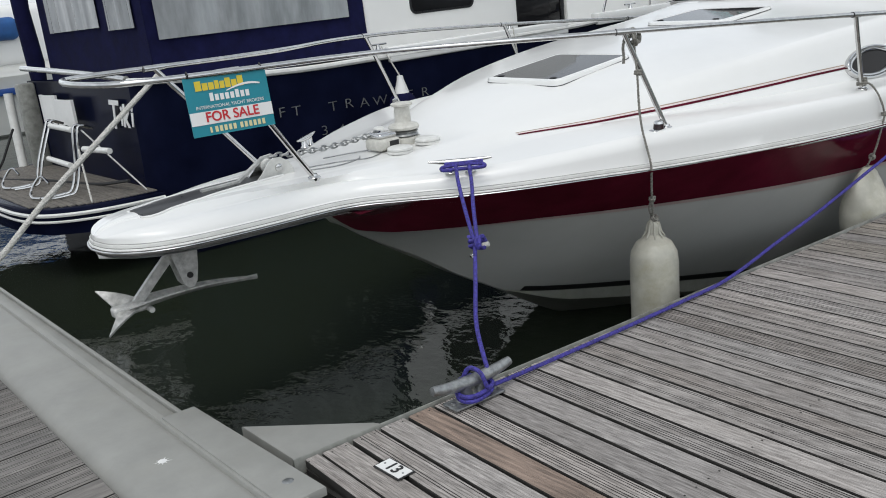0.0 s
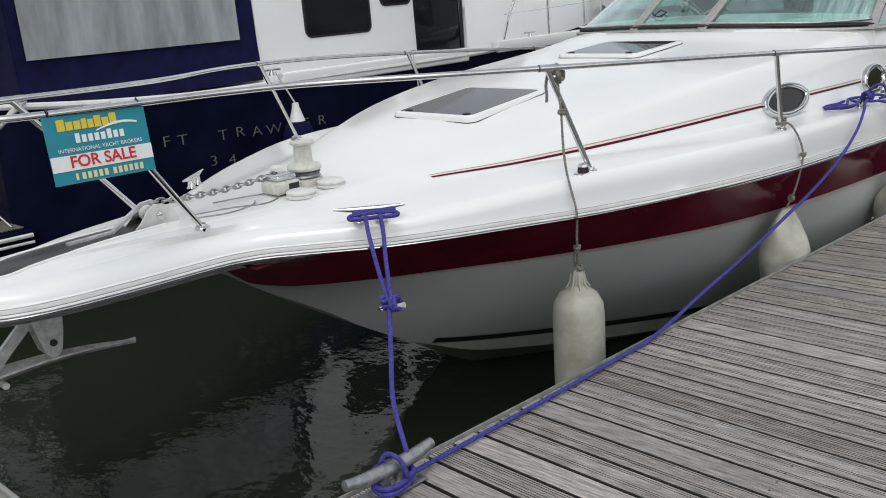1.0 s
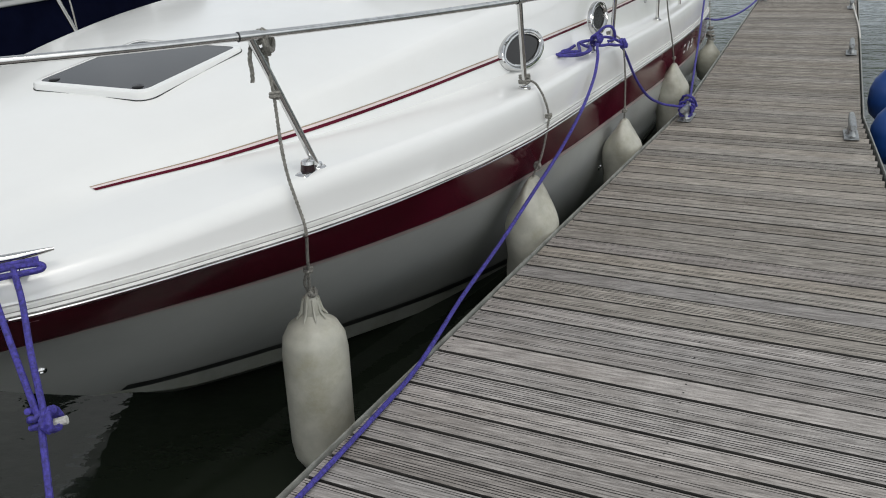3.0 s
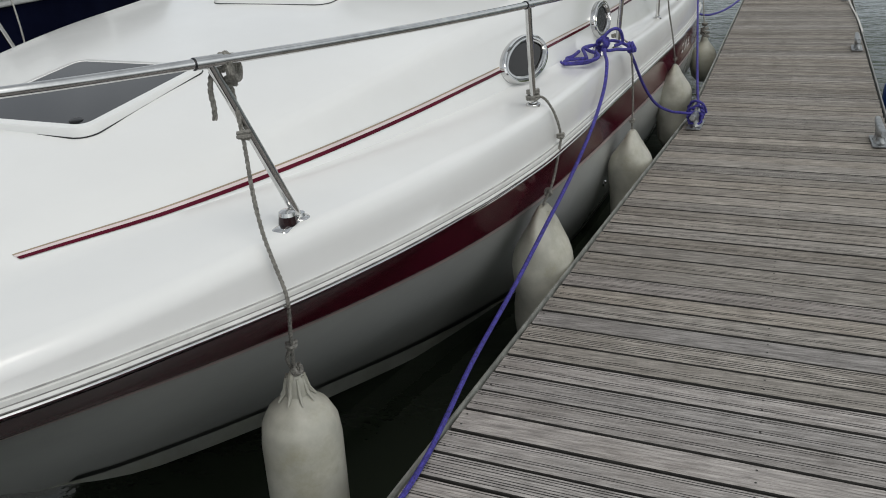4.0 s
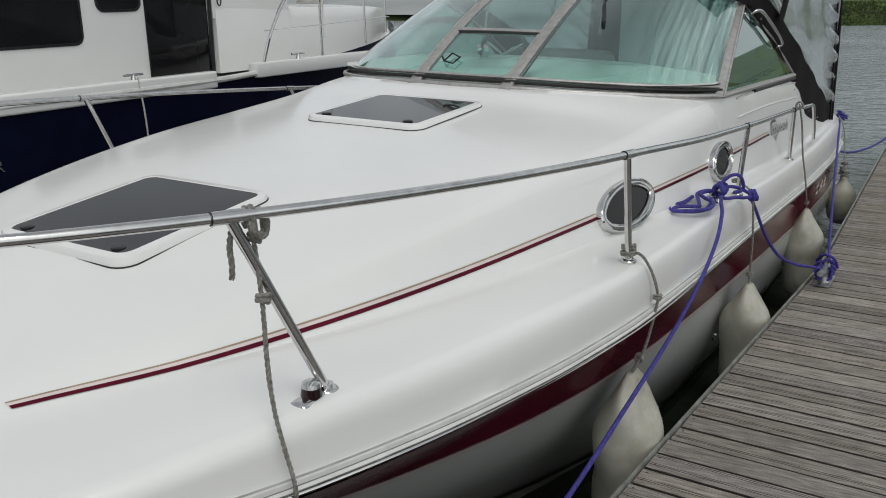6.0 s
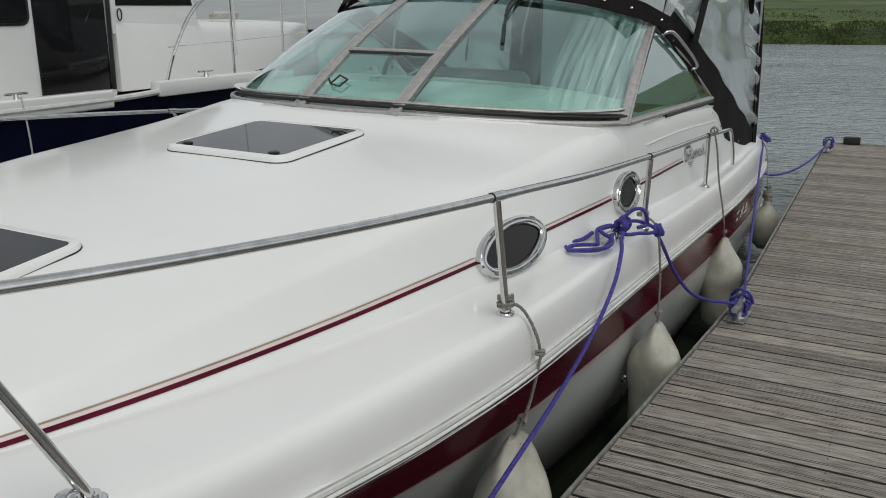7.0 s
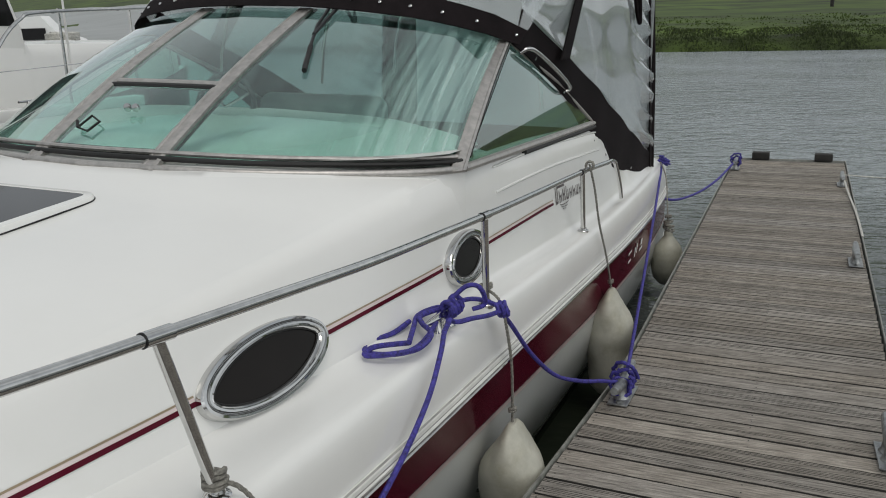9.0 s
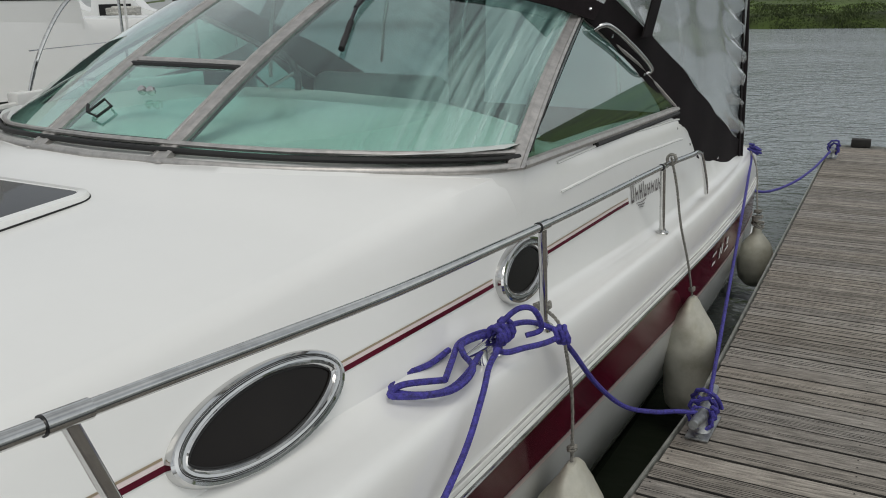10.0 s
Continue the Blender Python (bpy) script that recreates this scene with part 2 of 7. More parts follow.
GRP = mat("grey_walkway_edging", (0.29, 0.29, 0.27), 0.55, var=0.07, scale=5, stain=0.25, stain_scale=3, stain_color=(0.25, 0.24, 0.2), bump=0.1)
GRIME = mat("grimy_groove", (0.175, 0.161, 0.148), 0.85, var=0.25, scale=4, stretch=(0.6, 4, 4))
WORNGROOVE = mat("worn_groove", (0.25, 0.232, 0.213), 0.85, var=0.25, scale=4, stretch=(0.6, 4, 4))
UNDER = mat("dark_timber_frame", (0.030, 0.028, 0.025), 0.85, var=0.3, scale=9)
CONCRETE = mat("float_concrete", (0.16, 0.16, 0.145), 0.9, var=0.25, scale=6, bump=0.4)
WHITEP = mat("white_plate", (0.80, 0.80, 0.78), 0.4, var=0.03)
INK = mat("black_print", (0.015, 0.015, 0.016), 0.5, var=0.1)
TEAL = mat("teal_sign_print", (0.010, 0.235, 0.30), 0.4, var=0.04)
YELLOWP = mat("yellow_print", (0.72, 0.55, 0.04), 0.4, var=0.05)
REDP = mat("red_print", (0.56, 0.02, 0.03), 0.4, var=0.05)
BLUEFEND = mat("blue_fender_vinyl", (0.012, 0.06, 0.25), 0.4, var=0.1, scale=9)
TEAK = mat("grey_teak_platform", (0.165, 0.15, 0.13), 0.75, var=0.25, scale=6, stretch=(1, 10, 1), bump=0.3)
GRASS = mat("bank_grass", (0.066, 0.104, 0.017), 0.9, stretch=(0.3, 1, 1), var=0.45, scale=0.5, stain=0.7, stain_scale=0.09, stain_color=(0.050, 0.082, 0.016), bump=0.6, bscale=4)
REED = mat("bank_reed", (0.046, 0.066, 0.018), 0.9, var=0.25, scale=1.4)
FARGREY = mat("pale_water_grey", (0.33, 0.345, 0.345), 0.6, var=0.10, scale=0.35, stretch=(0.15, 1, 1), stain=0.3, stain_scale=0.12, stain_color=(0.26, 0.27, 0.26))
CLEAR = glass("clear_vinyl_window", (0.84, 0.88, 0.90), 0.07, 1.35)
CLEAR.node_tree.nodes["Principled BSDF"].inputs["Transmission Weight"].default_value = 0.80
CLOUDY = glass("cloudy_vinyl_window", (0.80, 0.85, 0.87), 0.2, 1.3)
CLOUDY.node_tree.nodes["Principled BSDF"].inputs["Transmission Weight"].default_value = 0.55
SCREEN = glass("green_tinted_glass", (0.50, 0.80, 0.735), 0.0, 1.6)
SCREEN.node_tree.nodes["Principled BSDF"].inputs["Coat Weight"].default_value = 0.6


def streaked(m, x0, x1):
    """Reflected streaks put into the glass colour as pale lines, strongest towards x1."""
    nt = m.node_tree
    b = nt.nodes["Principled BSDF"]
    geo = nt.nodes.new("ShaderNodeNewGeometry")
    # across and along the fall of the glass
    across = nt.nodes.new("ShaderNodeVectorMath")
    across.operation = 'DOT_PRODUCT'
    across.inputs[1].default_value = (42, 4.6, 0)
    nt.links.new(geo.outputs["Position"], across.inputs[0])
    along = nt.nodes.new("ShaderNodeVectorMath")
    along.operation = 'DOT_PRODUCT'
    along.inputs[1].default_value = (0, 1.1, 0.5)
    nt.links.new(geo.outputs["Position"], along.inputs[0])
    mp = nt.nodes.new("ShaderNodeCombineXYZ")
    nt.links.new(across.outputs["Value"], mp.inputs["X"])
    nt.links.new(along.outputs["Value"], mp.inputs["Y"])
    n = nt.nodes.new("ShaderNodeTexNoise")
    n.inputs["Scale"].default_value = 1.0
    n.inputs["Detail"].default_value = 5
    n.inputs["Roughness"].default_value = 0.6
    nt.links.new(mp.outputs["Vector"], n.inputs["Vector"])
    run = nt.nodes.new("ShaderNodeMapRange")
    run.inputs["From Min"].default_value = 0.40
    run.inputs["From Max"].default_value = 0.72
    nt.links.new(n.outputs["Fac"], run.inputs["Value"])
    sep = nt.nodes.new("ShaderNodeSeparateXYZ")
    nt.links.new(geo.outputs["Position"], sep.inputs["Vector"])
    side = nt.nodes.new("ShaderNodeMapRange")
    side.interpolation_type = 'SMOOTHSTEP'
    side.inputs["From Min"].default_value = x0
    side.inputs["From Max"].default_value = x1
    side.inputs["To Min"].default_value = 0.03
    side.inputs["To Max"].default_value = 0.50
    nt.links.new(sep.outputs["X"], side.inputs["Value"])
    sheen = nt.nodes.new("ShaderNodeMath")
    sheen.operation = 'MULTIPLY'
    nt.links.new(run.outputs["Result"], sheen.inputs[0])
    nt.links.new(side.outputs["Result"], sheen.inputs[1])
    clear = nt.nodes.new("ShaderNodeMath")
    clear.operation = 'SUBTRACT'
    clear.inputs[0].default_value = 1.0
    nt.links.new(sheen.outputs[0], clear.inputs[1])
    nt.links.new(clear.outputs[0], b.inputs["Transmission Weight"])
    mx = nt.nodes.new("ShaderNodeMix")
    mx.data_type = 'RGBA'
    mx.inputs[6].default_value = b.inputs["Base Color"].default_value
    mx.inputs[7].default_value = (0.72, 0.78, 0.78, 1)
    nt.links.new(sheen.outputs[0], mx.inputs["Factor"])
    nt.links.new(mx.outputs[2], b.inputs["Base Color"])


SIDEGLASS = SCREEN.copy()
SIDEGLASS.name = "side_pane_glass"
# painted streaks stand for the sky mirrored in the curved corner
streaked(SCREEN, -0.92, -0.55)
WATER = water_material()


# ---------------------------------------------------------------- building helpers
def finish(name, bm, material, smooth=True):
    bmesh.ops.recalc_face_normals(bm, faces=bm.faces)
    me = bpy.data.meshes.new(name)
    for f in bm.faces:
        f.smooth = smooth
    bm.to_mesh(me)
    bm.free()
    me.materials.append(material)
    if smooth:
        me.set_sharp_from_angle(angle=radians(38))
    return me


def part(name, bm, material, parent=None, label="", smooth=True):
    """Links a bmesh as one mesh object, under a thing or a part."""
    ob = new(name, finish(name, bm, material, smooth))
    if parent is not None:
        ob.parent = parent
        ob.matrix_parent_inverse = root_inverse(parent)
    if label:
        ob["label"] = label
    return ob


def root_inverse(ob):
    m = Matrix.Identity(4)
    while ob is not None:
        m = ob.matrix_basis @ m if ob.parent is None else (ob.matrix_parent_inverse @ ob.matrix_basis) @ m
        ob = ob.parent
    return m.inverted()


def thing(name, base, label, category, group=""):
    ob = new(name)
    ob.empty_display_size = 0.1
    ob.matrix_basis = Matrix.Translation(base)
    return tagged(ob, label, category, group)


def coil_path(c, rad, turns, step, k=20):
    """A flat coil lying round a point."""
    return [Vector(c) + Vector((rad * math.cos(2 * math.pi * i / k), rad * math.sin(2 * math.pi * i / k), step * i / k)) for i in range(int(turns * k) + 1)]


def hermite(xs, ys):
    """A smooth curve through the table, with no overshoot."""
    xs, ys = np.array(xs, float), np.array(ys, float)
    d = np.diff(ys) / np.diff(xs)
    s = np.zeros(len(xs))
    s[0], s[-1] = d[0], d[-1]
    for i in range(1, len(xs) - 1):
        s[i] = 0 if d[i - 1] * d[i] <= 0 else 2 * d[i - 1] * d[i] / (d[i - 1] + d[i])

    def at(x):
        x = min(max(x, xs[0]), xs[-1])
        i = int(min(max(np.searchsorted(xs, x) - 1, 0), len(xs) - 2))
        h = xs[i + 1] - xs[i]
        u = (x - xs[i]) / h
        return float((1 + 2 * u) * (1 - u) ** 2 * ys[i] + u * (1 - u) ** 2 * h * s[i] + u * u * (3 - 2 * u) * ys[i + 1] + u * u * (u - 1) * h * s[i + 1])
    return at


def spline(points, n=8, closed=False):
    """Points along a smooth curve through the given ones."""
    p = [Vector(q) for q in points]
    k = len(p)
    out = []
    for i in range(k if closed else k - 1):
        if closed:
            a, b, c, d = p[i - 1], p[i], p[(i + 1) % k], p[(i + 2) % k]
        else:
            a, b, c, d = p[max(i - 1, 0)], p[i], p[i + 1], p[min(i + 2, k - 1)]
        for j in range(n):
            u = j / n
            out.append(0.5 * (2 * b + (c - a) * u + (2 * a - 5 * b + 4 * c - d) * u * u + (3 * b - a - 3 * c + d) * u ** 3))
    if not closed:
        out.append(p[-1].copy())
    return out


def sweep(bm, path, radius, seg=10, closed=False, caps=True, twist=0.0):
    """A tube along the path; radius may be a number or one for each point."""
    path = [Vector(q) for q in path]
    n = len(path)
    radii = radius if isinstance(radius, (list, tuple)) else [radius] * n
    up = None
    rings = []
    for i, p in enumerate(path):
        a = path[i - 1] if (closed or i > 0) else p
        b = path[(i + 1) % n] if (closed or i < n - 1) else p
        t = (b - a).normalized()
        if up is None:
            up = t.orthogonal().normalized()
        up = (up - t * up.dot(t))
        up = up.normalized() if up.length > 1e-6 else t.orthogonal().normalized()
        w = t.cross(up)
        rings.append([bm.verts.new(p + radii[i] * (math.cos(2 * math.pi * k / seg + twist * i) * up + math.sin(2 * math.pi * k / seg + twist * i) * w)) for k in range(seg)])
    for i in range(n if closed else n - 1):
        r, s = rings[i], rings[(i + 1) % n]
        for k in range(seg):
            bm.faces.new((r[k], r[(k + 1) % seg], s[(k + 1) % seg], s[k]))
    if caps and not closed:
        bm.faces.new(rings[0][::-1])
        bm.faces.new(rings[-1])
    return bm


def tube(path, radius, seg=10, closed=False, twist=0.0):
    return sweep(bmesh.new(), path, radius, seg, closed, True, twist)


def laid_rope(path, radius, strands=3, pitch=0.05, seg=6):
    """A twisted rope: strands wound round the path."""
    bm = bmesh.new()
    path = [Vector(q) for q in path]
    fine = [path[0]]
    for a, b in zip(path, path[1:]):
        k = max(1, int((b - a).length / (pitch / 6)))
        fine += [a.lerp(b, (j + 1) / k) for j in range(k)]
    run = [0.0]
    for a, b in zip(fine, fine[1:]):
        run.append(run[-1] + (b - a).length)
    for s in range(strands):
        out = []
        up = None
        for i, p in enumerate(fine):
            t = (fine[min(i + 1, len(fine) - 1)] - fine[max(i - 1, 0)]).normalized()
            up = t.orthogonal().normalized() if up is None else (up - t * up.dot(t)).normalized()
            w = t.cross(up)
            an = 2 * math.pi * (run[i] / pitch + s / strands)
            out.append(p + radius * 0.52 * (math.cos(an) * up + math.sin(an) * w))
        sweep(bm, out, radius * 0.56, seg)
    return bm


def grid(rows, closed=False):
    """A sheet through rows of points."""
    bm = bmesh.new()
    add_grid(bm, rows, closed)
    return bm


def add_grid(bm, rows, closed=False):
    vs = [[bm.verts.new(p) for p in r] for r in rows]
    for a, b in zip(vs, vs[1:]):
        m = len(a)
        for k in range(m if closed else m - 1):
            try:
                bm.faces.new((a[k], a[(k + 1) % m], b[(k + 1) % m], b[k]))
            except ValueError:
                pass
    return vs


def box(bm, lo, hi, bevel=0.0, seg=2, m=None):
    c = (Vector(lo) + Vector(hi)) / 2
    d = Vector(hi) - Vector(lo)
    g = bmesh.ops.create_cube(bm, size=1, matrix=Matrix.Translation(c) @ Matrix.Diagonal((*d, 1)))
    vs = g["verts"]
    if bevel:
        es = list({e for v in vs for e in v.link_edges})
        r = bmesh.ops.bevel(bm, geom=es, offset=bevel, segments=seg, affect='EDGES', profile=0.5)
        vs = list({v for f in r["faces"] for v in f.verts} | {v for v in vs if v.is_valid})
    if m is not None:
        bmesh.ops.transform(bm, matrix=m, verts=vs)
    return bm


def boxed(lo, hi, bevel=0.0, seg=2, m=None):
    return box(bmesh.new(), lo, hi, bevel, seg, m)


def lathe(profile, centre, axis=(0, 0, 1), seg=24, bm=None):
    """Turns (radius, height) pairs round an axis through centre."""
    bm = bm or bmesh.new()
    q = Vector((0, 0, 1)).rotation_difference(Vector(axis)).to_matrix()
    c = Vector(centre)
    rings = []
    for r, h in profile:
        rings.append([bm.verts.new(c + q @ Vector((r * math.cos(2 * math.pi * k / seg), r * math.sin(2 * math.pi * k / seg), h))) for k in range(seg)])
    for a, b in zip(rings, rings[1:]):
        for k in range(seg):
            bm.faces.new((a[k], a[(k + 1) % seg], b[(k + 1) % seg], b[k]))
    bm.faces.new(rings[0][::-1])
    bm.faces.new(rings[-1])
    return bm


def slab(outline, lo, hi, bevel=0.0):
    """A flat plate: an outline of (x, y) between two heights."""
    bm = bmesh.new()
    a = [bm.verts.new((x, y, lo)) for x, y in outline]
    b = [bm.verts.new((x, y, hi)) for x, y in outline]
    n = len(a)
    bm.faces.new(a[::-1])
    top = bm.faces.new(b)
    for k in range(n):
        bm.faces.new((a[k], a[(k + 1) % n], b[(k + 1) % n], b[k]))
    if bevel:
        bmesh.ops.bevel(bm, geom=list(top.edges), offset=bevel, segments=2, affect='EDGES', profile=0.5)
    return bm


def thicken(bm, d):
    """Gives a sheet depth."""
    bmesh.ops.recalc_face_normals(bm, faces=bm.faces)
    bmesh.ops.solidify(bm, geom=list(bm.faces), thickness=d)
    return bm


def lettering(name, text, size, m, material, parent, label="", depth=0.0015, bold=0.0, shear=0.0):
    """Raised letters in the built-in font, turned into a mesh."""
    cu = bpy.data.curves.new(name, 'FONT')
    cu.body, cu.size, cu.align_x, cu.align_y = text, size, 'CENTER', 'CENTER'
    cu.extrude, cu.offset, cu.shear = depth, bold, shear
    tmp = bpy.data.objects.new(name, cu)
    scene.collection.objects.link(tmp)
    me = bpy.data.meshes.new_from_object(tmp.evaluated_get(bpy.context.evaluated_depsgraph_get()))
    bpy.data.objects.remove(tmp)
    bpy.data.curves.remove(cu)
    me.transform(m)
    me.materials.clear()
    me.materials.append(material)
    ob = new(name, me)
    if parent is not None:
        ob.parent = parent
        ob.matrix_parent_inverse = root_inverse(parent)
    if label:
        ob["label"] = label
    return ob


# ---------------------------------------------------------------- water, river bank
WL = -0.55
bm = bmesh.new()
bmesh.ops.create_grid(bm, x_segments=2, y_segments=2, size=1)
bmesh.ops.transform(bm, matrix=Matrix.Translation((0, 150, WL)) @ Matrix.Diagonal((900, 900, 1, 1)), verts=bm.verts)
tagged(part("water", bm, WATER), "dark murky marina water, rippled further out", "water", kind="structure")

rng = random.Random(5)


EDGE_Y = 60


def bank_height(x, y):
    edge = EDGE_Y + 2.5 * noise.noise(Vector((x * 0.05, 3.1, 0))) + 0.9 * noise.noise(Vector((x * 0.31, 9.0, 0)))
    # the river bends a little and hills rise behind the other berths
    d = y - edge - 0.4 * max(0.0, -16 - x)
    hill = max(0.0, min(1.0, (-22 - x) / 40)) * max(0.0, d - 12) * 0.11
    if d < 0:
        return WL - 1.2 + 0.02 * d
    rise = hermite([0, 1.0, 6, 26, 60, 400], [WL - 0.3, 0.15, 0.9, 2.6, 5.0, 9.0])(d)
    return rise + min(hill, 30.0) + 0.18 * noise.noise(Vector((x * 0.4, y * 0.4, 0)))


ys_bank = [EDGE_Y + d for d in (-8, -4, -2, -1, 0, 0.5, 1, 1.5, 2, 3, 4, 6, 9, 12, 16, 20, 23, 26, 34, 45, 60, 100, 230, 390)]
rows = []
for y in ys_bank:
    rows.append([(x, y, bank_height(x, y)) for x in [-420, -300, -220, -160, -120] + [i * 2.0 for i in range(-45, 46)] + [120, 160, 220, 300, 420]])
tagged(part("ground", grid(rows), GRASS), "grassy river bank rising behind the water", "grass bank", kind="structure")

# beyond the other berths, a pale sheet is added in place of far water
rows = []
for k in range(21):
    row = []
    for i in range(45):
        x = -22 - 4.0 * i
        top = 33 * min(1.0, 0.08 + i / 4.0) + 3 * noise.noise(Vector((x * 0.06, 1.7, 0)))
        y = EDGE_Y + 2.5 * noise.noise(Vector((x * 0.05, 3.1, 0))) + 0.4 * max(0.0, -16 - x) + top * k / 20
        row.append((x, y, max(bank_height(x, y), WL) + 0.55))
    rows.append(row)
tagged(part("far_water_sheet", grid(rows), FARGREY), "pale grey sheet added on the far bank in place of water", "tidal flats", kind="structure")


def blades(n, xr, reach, power, hr, wr, material, name, label, category):
    """Thin upright blades scattered from the water's edge inland."""
    bm = bmesh.new()
    for i in range(n):
        x = rng.uniform(*xr)
        y = EDGE_Y + 2.5 * noise.noise(Vector((x * 0.05, 3.1, 0))) + 0.9 * noise.noise(Vector((x * 0.31, 9.0, 0))) + 0.15 + reach * rng.random() ** power
        z = bank_height(x, y) - 0.03
        clump = 0.55 + 0.9 * max(0.0, noise.noise(Vector((x * 0.5, y * 0.5, 4.0))) + 0.3)
        h = rng.uniform(*hr) * clump
        a = rng.uniform(0, math.pi)
        w = rng.uniform(*wr)
        dx, dy = w * math.cos(a), w * math.sin(a)
        lx, ly = rng.uniform(-.4, .4) * h, rng.uniform(-.4, .4) * h
        v = [bm.verts.new(p) for p in ((x - dx, y - dy, z), (x + dx, y + dy, z), (x + dx * .6 + lx * .5, y + dy * .6 + ly * .5, z + h * .6), (x + lx, y + ly, z + h))]
        bm.faces.new(v)
    tagged(part(name, bm, material, smooth=False), label, category, kind="stuff")


blades(16000, (-16, 22), 4.5, 1.7, (0.06, 0.20), (0.03, 0.09), REED, "reeds", "low dark reeds and weed along the water's edge", "reeds")
blades(9000, (-16, 22), 12.0, 1.5, (0.04, 0.16), (0.03, 0.10), GRASS, "meadow_grass", "uneven tall meadow grass on the bank", "grass")

post = thing("marker_post", (2.1, 78, bank_height(2.1, 78)), "weathered wooden marker post standing in the meadow", "post")
part("post", lathe([(0.13, -0.3), (0.14, 0.5), (0.12, 1.15), (0.05, 1.2)], (2.1, 78, bank_height(2.1, 78)), seg=10), UNDER, post)


# ---------------------------------------------------------------- finger pontoon
KNEE, FAR, WID, FLARE = 6.05, 12.95, 1.205, 0.076


def left_edge(y):
    return -FLARE * max(0, KNEE - y)


def right_edge(y):
    return WID + FLARE * max(0, KNEE - y)


FY0 = -0.215
outline = [(left_edge(FY0), FY0), (right_edge(FY0), FY0), (WID, KNEE), (WID, FAR), (0, FAR), (0, KNEE)]


def inset(pts, d):
    cx = 0.6
    return [(x + (d if x < cx else -d), y + (d if y < 1 else -d if y > 12 else 0)) for x, y in pts]


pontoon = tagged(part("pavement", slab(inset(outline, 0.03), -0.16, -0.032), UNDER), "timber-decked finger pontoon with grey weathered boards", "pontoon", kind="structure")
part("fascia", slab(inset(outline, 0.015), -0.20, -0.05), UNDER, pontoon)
for y0, y1 in ((0.2, 2.6), (3.4, 5.8), (6.8, 9.2), (10.2, 12.7)):
    part("float", boxed((0.05 if y0 > 5 else -0.12, y0, -1.0), (1.15 if y0 > 5 else 1.32, y1, -0.16), 0.04), CONCRETE, pontoon, "grey concrete float")


def edge_strip(a, b, side):
    """A metal angle along the deck's edge."""
    a, b = Vector((*a, 0)), Vector((*b, 0))
    t = (b - a).normalized()
    n = Vector((t.y, -t.x, 0)) * side
    rows = []
    for p in (a, b):
        rows.append([p + n * o + Vector((0, 0, z)) for o, z in ((0.0, -0.13), (0.0, 0.004), (-0.003, 0.008), (-0.009, 0.008), (-0.011, 0.004), (-0.011, -0.13))])
    return grid(rows, closed=True)


part("edge_strip", edge_strip((left_edge(FY0), FY0), (0, KNEE), -1), EDGE, pontoon, "worn metal edge strip")
part("edge_strip", edge_strip((0, KNEE), (0, FAR), -1), EDGE, pontoon)
part("edge_strip", edge_strip((right_edge(FY0), FY0), (WID, KNEE), 1), EDGE, pontoon)
part("edge_strip", edge_strip((WID, KNEE), (WID, FAR), 1), EDGE, pontoon)
part("edge_strip", edge_strip((0, FAR), (WID, FAR), -1), EDGE, pontoon)

# corner gusset and root of the finger
part("gusset", slab([(-0.90, -0.19), (-0.49, -0.19), (-0.47, 0.17), (-0.52, 0.15)], -0.12, -0.018, 0.006), GRP, pontoon, "grey triangular corner gusset plate")


# ---------------------------------------------------------------- main walkway
walkway = tagged(part("walkway", boxed((-14, -3.4, -0.16), (8, -0.70, -0.032)), UNDER), "main walkway with timber boards and a grey edging", "pontoon", kind="structure")
rows = []
for x in (-14.0, 8.0):
    rows.append([(x, y, z) for y, z in ((-0.70, -0.03), (-0.655, -0.005), (-0.640, 0.002), (-0.42, 0.002), (-0.412, -0.010), (-0.402, -0.010), (-0.395, 0.003), (-0.372, 0.006), (-0.360, -0.014), (-0.318, -0.014), (-0.305, -0.02), (-0.295, -0.16), (-0.34, -0.16), (-0.70, -0.16))])
part("edging", grid(rows, closed=True), GRP, walkway, "smooth grey moulded edging")
part("edging_rib", boxed((-14, -0.318, -0.016), (8, -0.300, 0.006), 0.004), GRP, walkway)
part("hinge_cover", slab([(-1.17, -0.385), (-0.24, -0.385), (-0.235, -0.235), (-1.16, -0.255)], -0.02, 0.012, 0.005), GRP, walkway, "grey hinge cover plate")
part("walkway_float", boxed((-13, -3.2, -1.0), (7, -0.5, -0.16), 0.05), CONCRETE, walkway)
part("hinge_bolt", lathe([(0.02, 0), (0.02, 0.012), (0.012, 0.016)], (-0.36, -0.30, 0.0), seg=10), GALV, walkway)
splat = bmesh.new()
for k in range(9):
    a = 2 * math.pi * k / 9 + 0.3
    r = 0.035 * rng.uniform(.6, 1.2)
    c = Vector((-0.845, -0.52, 0.0035))
    if k == 0:
        splat.faces.new([splat.verts.new(c + Vector((0.017 * math.cos(0.7 * q), 0.015 * math.sin(0.7 * q), 0.0005))) for q in range(9)])
    v = [splat.verts.new(c + Vector((0.010 * math.cos(a - .35), 0.010 * math.sin(a - .35), 0))), splat.verts.new(c + Vector((r * math.cos(a), r * math.sin(a), 0))), splat.verts.new(c + Vector((0.010 * math.cos(a + .35), 0.010 * math.sin(a + .35), 0)))]
    splat.faces.new(v)
tagged(part("bird_dropping", splat, WHITEP), "white splash of a bird dropping on the edging", "dropping")


